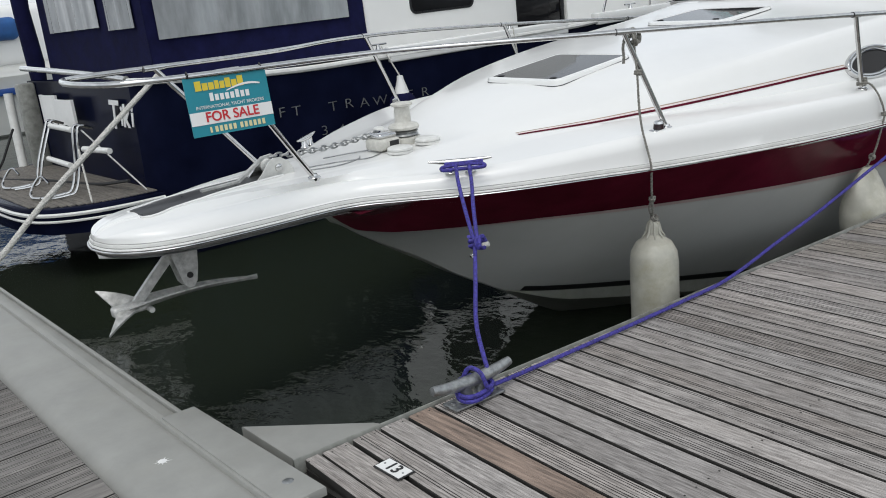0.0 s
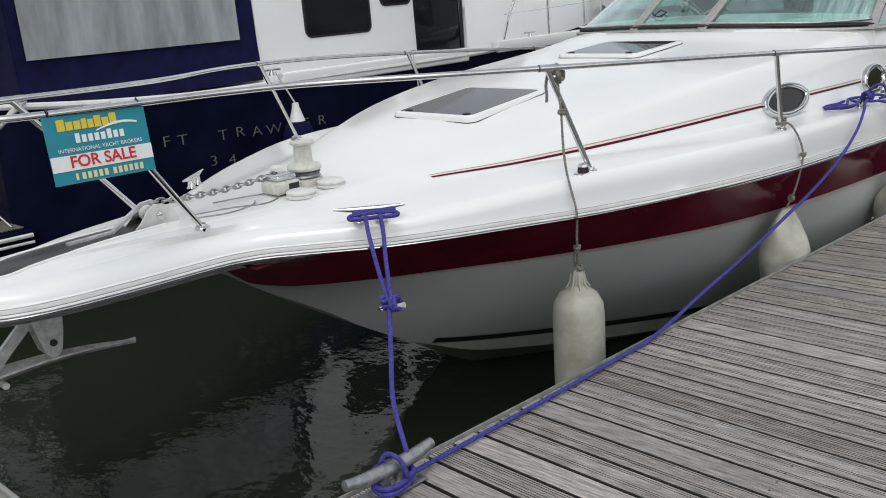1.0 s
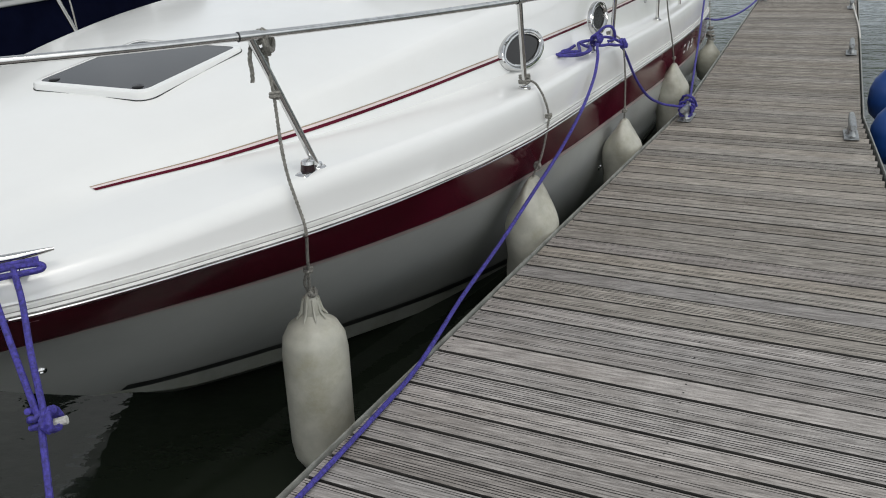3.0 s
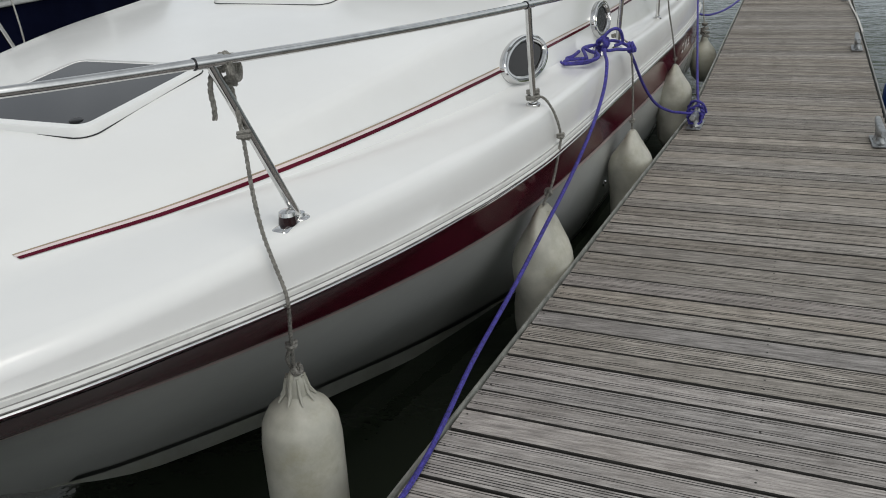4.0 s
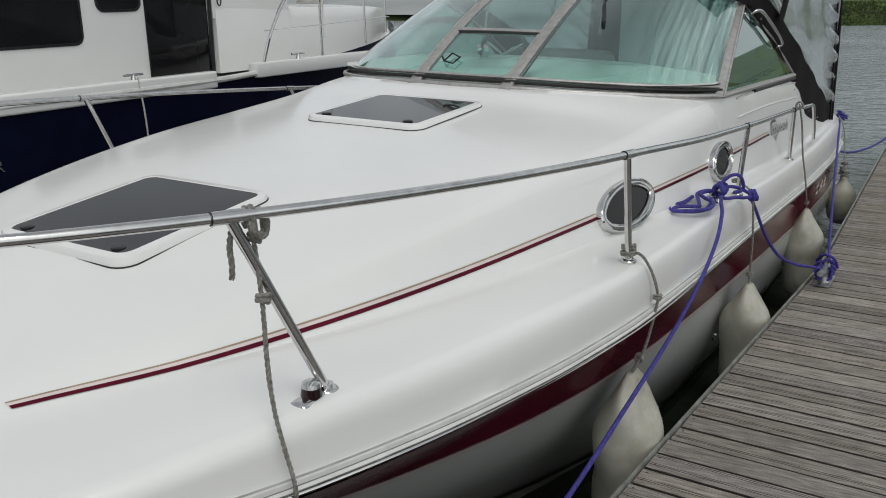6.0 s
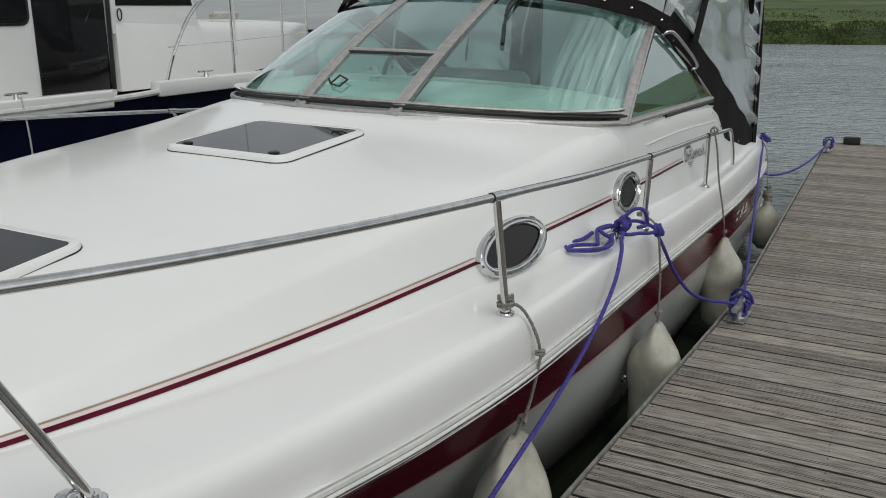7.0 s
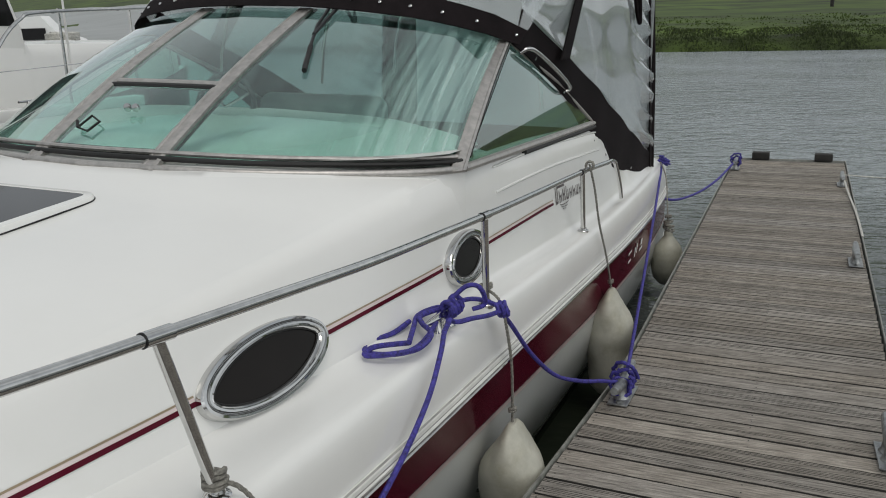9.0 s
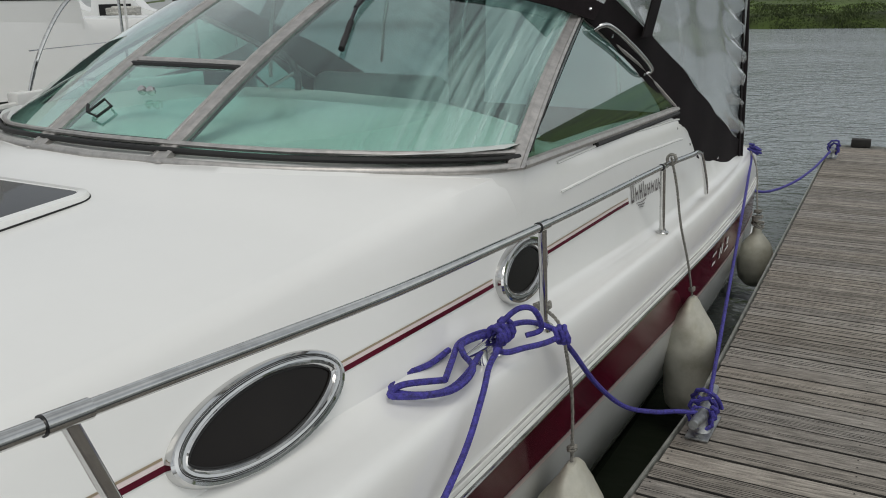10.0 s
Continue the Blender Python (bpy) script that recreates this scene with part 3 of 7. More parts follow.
# ---------------------------------------------------------------- cleats on the pontoon
def dock_cleat(x, y, turn, label):
    c = thing("dock_cleat", (0, 0, 0), label, "cleat", "mooring cleats on the finger pontoon")
    bm = boxed((-0.115, -0.044, 0.006), (0.115, 0.044, 0.015), 0.003)
    part("base_plate", bm, GALV, c)
    for sx in (-1, 1):
        part("bolt", lathe([(0.011, 0.016), (0.011, 0.024), (0.006, 0.026)], (sx * 0.095, 0.0, 0.0), seg=8), GALV, c)
    part("leg", lathe([(0.036, 0.016), (0.026, 0.03), (0.022, 0.06), (0.026, 0.078)], (-0.035, 0, 0), seg=14), GALV, c)
    part("leg", lathe([(0.036, 0.016), (0.026, 0.03), (0.022, 0.06), (0.026, 0.078)], (0.035, 0, 0), seg=14), GALV, c)
    hp = spline([(-0.18, 0, 0.100), (-0.10, 0, 0.086), (0, 0, 0.081), (0.10, 0, 0.086), (0.18, 0, 0.100)], 6)
    k = len(hp)
    part("horn", tube(hp, [0.013 + 0.012 * math.sin(math.pi * min(1, max(0, (i / (k - 1)) * .8 + .1))) for i in range(k)], 12), GALV, c)
    c.matrix_basis = pose(x, y, 0, 0, 0, turn)
    return c


dock_cleat(left_edge(0.47) + 0.10, 0.475, 86, "grey galvanised horn cleat with blue rope, beside the number plate")
dock_cleat(0.075, 5.79, 88, "grey galvanised horn cleat with knotted blue rope")
dock_cleat(0.075, 12.15, 90, "galvanised horn cleat with blue stern rope, by the pontoon end")
dock_cleat(1.12, 5.55, 92, "bare galvanised horn cleat on the pontoon edge")
dock_cleat(1.12, 8.42, 90, "bare galvanised horn cleat on the pontoon edge")
dock_cleat(1.12, 11.4, 90, "galvanised horn cleat with pale rope")

for x in (0.30, 0.97):
    ch = thing("end_block", (x, 12.9, 0.0), "dark grey rubber block on the pontoon end", "block", "blocks on the pontoon end")
    part("block", boxed((x - 0.095, 12.86, 0.0), (x + 0.095, 12.98, 0.085), 0.012), UNDER, ch)

plate = thing("berth_plate", (-0.158, -0.025, 0.004), "white berth number plate screwed to the boards", "number plate")
part("plate", boxed((-0.226, -0.060, 0.003), (-0.090, 0.010, 0.007), 0.001), INK, plate, "black plate border")
part("plate_face", boxed((-0.220, -0.054, 0.007), (-0.096, 0.004, 0.0085)), WHITEP, plate, "white printed face")
lettering("number", "13", 0.062, pose(-0.158, -0.025, 0.0095, 0, 0, 0), INK, plate, "black number", 0.0006, 0.0012)
for sx in (-0.206, -0.110):
    part("screw", lathe([(0.004, 0.0085), (0.004, 0.0098), (0.002, 0.0102)], (sx, -0.025, 0), seg=8), GALV, plate)


# ---------------------------------------------------------------- the motor cruiser
XC = -1.64
# the boat lies a little askew in its berth and heels a hair towards the pontoon
YAW, PIVOT = 0.02, 4.62


def aligned(o, y):
    """From a breadth and place seen on the berth's own lines to the boat's lines."""
    f = min(1.0, o / 0.15) if y < 3 else min(1.0, o / 1.1)
    return o - f * YAW * (y - PIVOT), y + YAW * o


def side_curve(ys, os):
    pts = [aligned(o, y) for y, o in zip(ys, os)]
    return hermite([p[1] for p in pts], [p[0] for p in pts])


# rub rail: half breadth and height along the boat
RO = side_curve([-0.315, -0.306, -0.285, -0.245, -0.185, -0.11, 0.0, 0.2, 0.6, 0.75, 0.85, 1.0, 1.1, 1.25, 1.5, 2, 2.5, 3, 3.5, 4, 5, 6, 7, 8, 9, 9.7],
             [0.0, 0.045, 0.082, 0.118, 0.155, 0.195, 0.225, 0.25, 0.29, 0.345, 0.425, 0.56, 0.65, 0.755, 0.895, 1.105, 1.245, 1.332, 1.378, 1.393, 1.403, 1.418, 1.43, 1.42, 1.385, 1.34])
RZ = hermite([-0.315, 0.3, 1.0, 1.5, 2, 2.5, 3, 4, 5, 6, 7, 8, 9, 9.7], [0.543, 0.540, 0.545, 0.547, 0.537, 0.523, 0.504, 0.460, 0.410, 0.362, 0.315, 0.268, 0.225, 0.20])
# deck edge height
EZ = hermite([-0.315, -0.27, -0.19, 0.0, 0.3, 1.0, 1.5, 2.1, 2.8, 3.5, 4.5, 5.5, 6.5, 7.5, 9, 9.7], [0.618, 0.640, 0.655, 0.662, 0.668, 0.670, 0.702, 0.738, 0.732, 0.714, 0.682, 0.632, 0.583, 0.545, 0.50, 0.48])
# pinstripe line
DO = side_curve([-0.36, 0.6, 1.0, 1.5, 2, 2.5, 3, 3.5, 4, 4.5, 5, 5.5, 6, 7, 8, 9.7],
             [0.0, 0.20, 0.28, 0.43, 0.695, 0.879, 1.003, 1.084, 1.138, 1.182, 1.218, 1.240, 1.255, 1.270, 1.26, 1.20])
DZ = hermite([-0.315, -0.27, -0.19, 0.0, 0.3, 1.0, 1.5, 2, 2.5, 3, 3.5, 4, 5, 6, 7, 8, 9.7], [0.622, 0.648, 0.668, 0.683, 0.698, 0.702, 0.733, 0.751, 0.771, 0.786, 0.796, 0.796, 0.790, 0.778, 0.728, 0.65, 0.50])
# cabin shoulder
SO = side_curve([-0.36, 0.6, 1.0, 1.5, 2, 2.5, 3, 3.5, 4, 4.5, 5, 5.5, 6, 7, 8, 9.7],
             [0.0, 0.12, 0.19, 0.33, 0.60, 0.80, 0.925, 1.00, 1.045, 1.085, 1.150, 1.185, 1.19, 1.19, 1.19, 1.16])
SZ = hermite([-0.315, -0.27, -0.19, 0.0, 0.3, 1.0, 1.5, 2, 2.5, 3, 3.5, 4, 4.5, 5.1, 5.6, 6.2, 7, 7.45, 7.8, 8.3, 9.7],
             [0.624, 0.652, 0.672, 0.686, 0.700, 0.712, 0.757, 0.820, 0.892, 0.946, 0.988, 1.018, 1.052, 1.100, 1.108, 1.095, 1.05, 1.02, 0.90, 0.62, 0.50])
# crown of the deck
TZ = hermite([-0.315, -0.27, -0.19, 0.0, 0.3, 1.0, 1.3, 1.6, 2, 2.6, 3.7, 4.3, 4.65, 5.0, 5.6], [0.626, 0.655, 0.676, 0.690, 0.703, 0.716, 0.732, 0.790, 0.888, 0.970, 1.068, 1.115, 1.188, 1.215, 1.22])
COCKPIT = 5.7


BO = side_curve([0.70, 0.86, 1.0, 1.25, 1.5, 2, 2.5, 3, 3.5, 4, 5, 6, 7, 8, 9, 9.7], [0.0, 0.06, 0.22, 0.41, 0.56, 0.82, 1.02, 1.16, 1.245, 1.29, 1.34, 1.382, 1.412, 1.413, 1.378, 1.333])
CO = side_curve([0.70, 0.86, 1.28, 1.85, 2, 2.5, 3, 3.5, 4, 4.5, 5.5, 7, 9.7], [0.0, 0.004, 0.04, 0.11, 0.18, 0.40, 0.594, 0.76, 0.907, 1.03, 1.13, 1.18, 1.2])
CZ = hermite([0.70, 0.86, 1.28, 1.85, 2, 2.5, 3, 3.5, 4, 4.5, 6, 9.7], [0.55, 0.385, 0.115, -0.235, -0.262, -0.332, -0.402, -0.462, -0.505, -0.53, -0.55, -0.58])


def keel_z(y):
    return hermite([0.70, 0.86, 1.28, 1.85, 2.45, 3.2, 4.5, 9.7], [0.55, 0.39, 0.10, -0.25, -0.60, -0.85, -0.98, -1.0])(y)


def hull_point(y, u, side):
    """The hull: u runs from the keel (0) over the chine (0.28), the boot line (0.35) and the foot of the stripe (0.7) to the rub rail (1)."""
    low = min(stripe_low(y), RZ(y) - 0.005)
    cz = max(CZ(y), keel_z(y))
    drop = hermite([1.85, 2.2, 3, 9.7], [0.0, 0.07, 0.085, 0.085])(y)
    pts = [(0.0, keel_z(y)), (max(0.0, CO(y) - 0.35 * drop), max(cz - drop, keel_z(y))), (CO(y), cz), (min(BO(y), RO(y)), max(low, keel_z(y))), (RO(y), RZ(y))]
    i, f = (0, u / 0.28) if u < 0.28 else (1, (u - 0.28) / 0.07) if u < 0.35 else (2, (u - 0.35) / 0.35) if u < 0.7 else (3, (u - 0.7) / 0.3)
    a, b = pts[i], pts[i + 1]
    o, z = a[0] + (b[0] - a[0]) * f, a[1] + (b[1] - a[1]) * f
    # the topsides swell a little
    if i == 2:
        o += 0.035 * math.sin(math.pi * f) * hermite([0.7, 1.8, 3, 9.7], [0.0, 0.3, 1.0, 1.6])(y)
    return Vector((XC + side * o, y, z))


def stripe_low(y):
    """The height of the foot of the maroon stripe."""
    return RZ(y) - hermite([0.7, 1.0, 2, 4, 6, 9.7], [0.15, 0.19, 0.215, 0.235, 0.22, 0.21])(y)


stations = [0.705 + 0.02 * i for i in range(15)] + [1.0 + 0.1 * i for i in range(88)]
boat = thing("motor_cruiser", (XC, 4.5, WL), "white motor cruiser with a maroon stripe, moored at the pontoon", "motor boat")

def stripe_u(y, z):
    """u on the maroon band at a height."""
    lo, hi = stripe_low(y), RZ(y)
    return 0.7 + 0.3 * min(1, max(-0.3, (z - lo) / (hi - lo)))


def hull_rows(lo, hi, n, out=0.0, ys=stations):
    rows = []
    for y in ys:
        a, b = lo(y), hi(y)
        half = [hull_point(y, a + (b - a) * i / n, 1) for i in range(n + 1)]
        rows.append([Vector((p.x + out, p.y, p.z)) for p in half])
    return rows


def both_sides(rows):
    bm = bmesh.new()
    add_grid(bm, rows)
    add_grid(bm, [[(2 * XC - p[0], p[1], p[2]) for p in r] for r in rows])
    return bm


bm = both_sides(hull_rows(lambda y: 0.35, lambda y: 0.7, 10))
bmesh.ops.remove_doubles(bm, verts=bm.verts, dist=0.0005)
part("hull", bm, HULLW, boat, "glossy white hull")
# below the boot line the shade is put into a darker grey
bm = both_sides(hull_rows(lambda y: 0, lambda y: 0.35, 10))
bmesh.ops.remove_doubles(bm, verts=bm.verts, dist=0.0005)
part("hull_bottom", bm, mat("shaded_bottom_gelcoat", (0.25, 0.255, 0.225), 0.35, var=0.12, scale=5, stain=0.5, stain_scale=4, stain_color=(0.16, 0.17, 0.11)), boat, "hull bottom painted grey for its shade")
part("hull_stripe", both_sides(hull_rows(lambda y: 0.7, lambda y: 1.05, 6)), MAROON, boat, "glossy maroon band below the rub rail")
part("stripe_edge", both_sides(hull_rows(lambda y: 0.690, lambda y: 0.7, 1, 0.003)), mat("rose_tape", (0.44, 0.34, 0.32), 0.4, var=0.08), boat, "thin rose pinstripe")
bs = [y for y in stations if y > 1.87]
part("boot_stripe", both_sides(hull_rows(lambda y: 0.35, lambda y: 0.374, 2, 0.004, bs)), BLACKT, boat, "black boot stripe")
# through-hull outlets
for y, u in ((1.49, 0.475), (5.20, 0.525)):
    p = hull_point(y, u, 1)
    n = (hull_point(y + 0.02, u, 1) - p).cross(hull_point(y, u + 0.02, 1) - p).normalized()
    if n.x < 0:
        n = -n
    part("through_hull_fitting", lathe([(0.004, 0.002), (0.008, 0.004), (0.010, 0.009), (0.017, 0.009), (0.020, 0.004), (0.020, -0.01)], p, n, 18), STEEL, boat, "small steel through-hull outlet")
# transom
tr = [hull_point(9.7, i / 14, 1) for i in range(15)]
bm = bmesh.new()
bm.faces.new([bm.verts.new(p) for p in [(2 * XC - p.x, p.y, p.z) for p in tr[1:]][::-1] + tr] + [bm.verts.new((XC + 1.16, 9.7, 0.5)), bm.verts.new((XC - 1.16, 9.7, 0.5))])
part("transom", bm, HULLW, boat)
part("swim_platform", boxed((XC - 1.25, 9.6, -0.32), (XC + 1.25, 10.15, -0.24), 0.03), GEL, boat)

# deck, coachroof and cockpit coaming in one moulding
deck_y = [-0.315, -0.313, -0.309, -0.302, -0.293, -0.28, -0.265, -0.24, -0.205, -0.16, -0.11, -0.05] + [0.03 + 0.06 * i for i in range(12)] + [0.75, 0.8, 0.85, 0.9, 0.95] + [1.0 + 0.08 * i for i in range(59)] + [5.71, 5.8] + [5.9 + 0.1 * i for i in range(39)]


def deck_section(y):
    ro, rz, ez = RO(y), RZ(y), EZ(y)
    do, dz, so, sz = DO(y), DZ(y), SO(y), SZ(y)
    e = max(0.0, min(1.0, ro / 0.3))
    pts = [(ro, rz + 0.03), (ro - 0.004 * e, rz + 0.06)]
    # rounded gunwale
    # forward a quarter round, further aft a full soft curve from the rub rail up to the side deck
    aft = max(0.0, min(1.0, (y - 1.2) / 1.4))
    wide = 0.062 * e
    for a in (0, 10, 20, 32, 45, 58, 70, 81, 90):
        c, s = math.cos(radians(a)), math.sin(radians(a))
        r = min(hermite([0.5, 1.5, 2.5, 9.7], [0.085, 0.055, 0.034, 0.030])(y), (ez - rz - 0.062) * 0.95) * e
        c2, s2 = max(0.0, c) ** 0.62, s ** 0.62
        q0 = (ro - 0.008 * e - wide * (1 - c2), rz + 0.06 + (ez - rz - 0.06) * s2)
        q1 = (ro - 0.012 * e - r * (1 - c) * hermite([0.4, 1.5, 9.7], [1.7, 1.25, 1.25])(y), ez - r * (1 - s))
        pts.append((q1[0] + (q0[0] - q1[0]) * aft, q1[1] + (q0[1] - q1[1]) * aft))
    io = pts[-1][0]
    if y < 1.3:
        k = max(0, min(1, (y - 0.8) / 0.5))
    else:
        k = 1.0
    # side deck, then the concave foot of the coachroof
    drop = max(0.0, dz - ez - 0.012)
    fo = min(do + (do - so) * drop / max(0.02, sz - dz), do + (io - do) * 0.6)
    fz = dz - drop
    pts.append((fo + (io - fo) * 0.55, ez + (fz - ez) * 0.35))
    pts.append((fo + (io - fo) * 0.16, ez + (fz - ez) * 0.85 + 0.002))
    pts.append((fo + (do - fo) * 0.22, fz + (dz - fz) * 0.16))
    pts.append((do, dz))
    # coachroof side up to the shoulder, which is rounded
    for f, g in ((0.25, 0.28), (0.5, 0.55), (0.80, 0.86)):
        pts.append((do + (so - do) * f, dz + (sz - dz) * g))
    if y <= COCKPIT:
        tz = TZ(y)
        pts.append((so * 0.992, sz - 0.001))
        for f in (0.045, 0.12, 0.25, 0.42, 0.6, 0.8, 1.0):
            pts.append((so * (1 - f), sz + (tz - sz) * (1 - (1 - f) ** 2.6)))
    else:
        pts.append((so * 0.985, sz - 0.002))
        pts += [(so - 0.05, sz + 0.004), (so - 0.11, sz - 0.01), (so - 0.13, sz - 0.05), (so - 0.15, 0.2), (so - 0.30, 0.06), (0.4, 0.05), (0.0, 0.05)]
    return pts


rows = [[Vector((XC + o, y, z)) for o, z in deck_section(y)] for y in deck_y]
bm = both_sides(rows)
bmesh.ops.remove_doubles(bm, verts=bm.verts, dist=0.0004)
part("deck", bm, GEL, boat, "smooth white deck and coachroof moulding")
# underside of the bow pulpit
rows = [[Vector((XC - RO(y), y, RZ(y))), Vector((XC - RO(y) * .5, y, RZ(y) - 0.015)), Vector((XC, y, RZ(y) - 0.02)), Vector((XC + RO(y) * .5, y, RZ(y) - 0.015)), Vector((XC + RO(y), y, RZ(y)))] for y in deck_y if y < 1.2]
part("pulpit_underside", grid(rows), GEL, boat)


def deck_z(x, y):
    """Height of the deck moulding at a place."""
    o = abs(x - XC)
    s = deck_section(y)[2:]
    for a, b in zip(s, s[1:]):
        if b[0] <= o <= a[0]:
            return a[1] + (b[1] - a[1]) * ((a[0] - o) / max(1e-6, a[0] - b[0]))
    return s[-1][1]


def rub_rows(profile):
    rows = []
    ys = deck_y + [9.7]
    for i, y in enumerate(ys):
        # outward normal in plan, so that the rail wraps round the tip
        a, b = ys[max(i - 1, 0)], ys[min(i + 1, len(ys) - 1)]
        t = Vector((RO(b) - RO(a), b - a, 0)).normalized()
        n = Vector((t.y, -t.x, 0))
        rows.append([Vector((XC + RO(y), y, RZ(y))) + n * (o * 0.72) + Vector((0, 0, 0.016 + 0.60 * z)) for o, z in profile])
    return rows


part("rub_rail", both_sides(rub_rows([(-0.01, 0.075), (0.004, 0.075), (0.012, 0.068), (0.014, 0.050), (0.012, 0.046), (0.020, 0.040), (0.024, 0.030), (0.024, 0.012), (0.018, 0.006), (0.006, 0.004), (-0.01, 0.0)])), RUBW, boat, "ribbed white vinyl rub rail")
part("rail_insert", both_sides(rub_rows([(0.0235, 0.029), (0.031, 0.027), (0.034, 0.021), (0.031, 0.015), (0.0235, 0.013)])), STEEL, boat, "stainless rub strip")
part("rail_seam", both_sides(rub_rows([(-0.002, 0.0757), (0.0045, 0.0765), (0.0075, 0.0757), (0.0082, 0.0742)])), mat("grey_sealant", (0.42, 0.415, 0.40), 0.6, var=0.2, scale=9), boat, "grey sealant line above the rub rail")
part("rail_groove", both_sides(rub_rows([(0.0128, 0.0495), (0.0150, 0.0480), (0.0152, 0.0450), (0.0135, 0.0440)])), mat("dirty_groove", (0.30, 0.295, 0.28), 0.6, var=0.25, scale=9), boat, "dirty groove in the rub rail")
part("rail_gasket", both_sides(rub_rows([(0.004, 0.002), (0.011, 0.0), (0.011, -0.005), (0.003, -0.007)])), mat("dark_gasket", (0.16, 0.15, 0.145), 0.5, var=0.1), boat, "dark seam under the rub rail")

GASKETGREY = mat("dirty_grey_gasket", (0.24, 0.235, 0.225), 0.6, var=0.3, scale=12)
for prof in ([(0.0232, 0.0335), (0.0256, 0.0325), (0.0258, 0.0305), (0.0240, 0.0290)], [(0.0240, 0.0135), (0.0262, 0.0125), (0.0250, 0.0085), (0.0195, 0.0072)]):
    part("rail_gasket", both_sides(rub_rows(prof)), GASKETGREY, boat, "dark edge of the rub strip")


def pin_rows(lo, hi, y0, y1, out):
    rows = []
    n = int((y1 - y0) / 0.08)
    for i in range(n + 1):
        y = y0 + (y1 - y0) * i / n
        a = Vector((XC + DO(y), y, DZ(y)))
        s = deck_section(y)
        j = [k for k, p in enumerate(s) if abs(p[0] - DO(y)) < 1e-9 and abs(p[1] - DZ(y)) < 1e-9][0]
        up = Vector((s[j + 1][0] - s[j][0], 0, s[j + 1][1] - s[j][1])).normalized()
        nn = Vector((up.z, 0, -up.x))
        if nn.x < 0 and nn.z < 0:
            nn = -nn
        rows.append([a + up * lo + nn * out, a + up * hi + nn * out])
    return rows


for y0, y1 in ((1.63, 3.70), (4.20, 4.96), (5.34, 6.29)):
    part("pinstripe", grid(pin_rows(0.002, 0.0145, y0, y1, 0.0025)), MAROON, boat, "maroon pinstripe")
    part("pinstripe", grid(pin_rows(0.0147, 0.0238, y0, y1, 0.0025)), PINK, boat, "pale rose pinstripe")
    part("pinstripe", grid(pin_rows(0.0242, 0.0292, y0, y1, 0.0025)), GOLD, boat, "thin tan pinstripe")


# ---- portlights
def portlight(y0, y1, z0, up):
    """An oval port in a chrome rim on the coachroof side."""
    yc, half = (y0 + y1) / 2, (y1 - y0) / 2
    a = Vector((XC + DO(yc), yc, DZ(yc)))
    so = Vector((XC + DO(yc) + (SO(yc) - DO(yc)) * .5, yc, DZ(yc) + (SZ(yc) - 0.045 - DZ(yc)) * .58))
    vz = (so - a).normalized()
    f = (Vector((XC + DO(y1), y1, DZ(y1))) - Vector((XC + DO(y0), y0, DZ(y0)))).normalized()
    n = f.cross(vz).normalized()
    if n.x < 0:
        n = -n
    c = a + vz * z0 + n * 0.016
    for side in (1, -1):
        def put(u, v, w):
            p = c + f * u + vz * v + n * w
            return p if side > 0 else Vector((2 * XC - p.x, p.y, p.z))

        def oval(su, sv, w, point=1.0, k=56):
            out = []
            for i in range(k):
                t = 2 * math.pi * i / k
                cu, sn = math.cos(t), math.sin(t)
                out.append(put(su * cu, sv * math.copysign(abs(sn) ** point, sn) + 0.16 * up * cu, w))
            return out
        rim = bmesh.new()
        add_grid(rim, [oval(half + d, up + e, w, q) for d, e, w, q in ((0.032, 0.024, -0.03, 1.0), (0.032, 0.024, 0.004, 1.0), (0.027, 0.020, 0.010, 1.0), (0.019, 0.014, 0.011, 1.03), (0.017, 0.011, 0.006, 1.05), (0.013, 0.007, 0.006, 1.07),
                                                                       (0.011, 0.005, 0.012, 1.10), (0.004, 0.000, 0.012, 1.14), (0.001, -0.002, 0.006, 1.20), (-0.003, -0.005, 0.008, 1.26), (-0.009, -0.009, 0.002, 1.36), (-0.011, -0.011, -0.006, 1.40))], closed=True)
        p = part("portlight", rim, CHROME, boat, "oval chrome-rimmed portlight")
        gl = bmesh.new()
        gl.faces.new([gl.verts.new(q) for q in oval(half - 0.007, up - 0.007, -0.002, 1.38)])
        for d, e, w, q in ((-0.0095, -0.0095, 0.001, 1.38), (0.015, 0.009, 0.0045, 1.06)):
            part("gasket", tube(oval(half + d, up + e, w, q), 0.0022, 6, closed=True), RUBBER, p, "black gasket ring")
        part("pane", gl, PORTGLASS, p, "dark smoked pane", smooth=False)


portlight(3.728, 4.178, 0.010, 0.076)
portlight(5.005, 5.295, 0.008, 0.074)


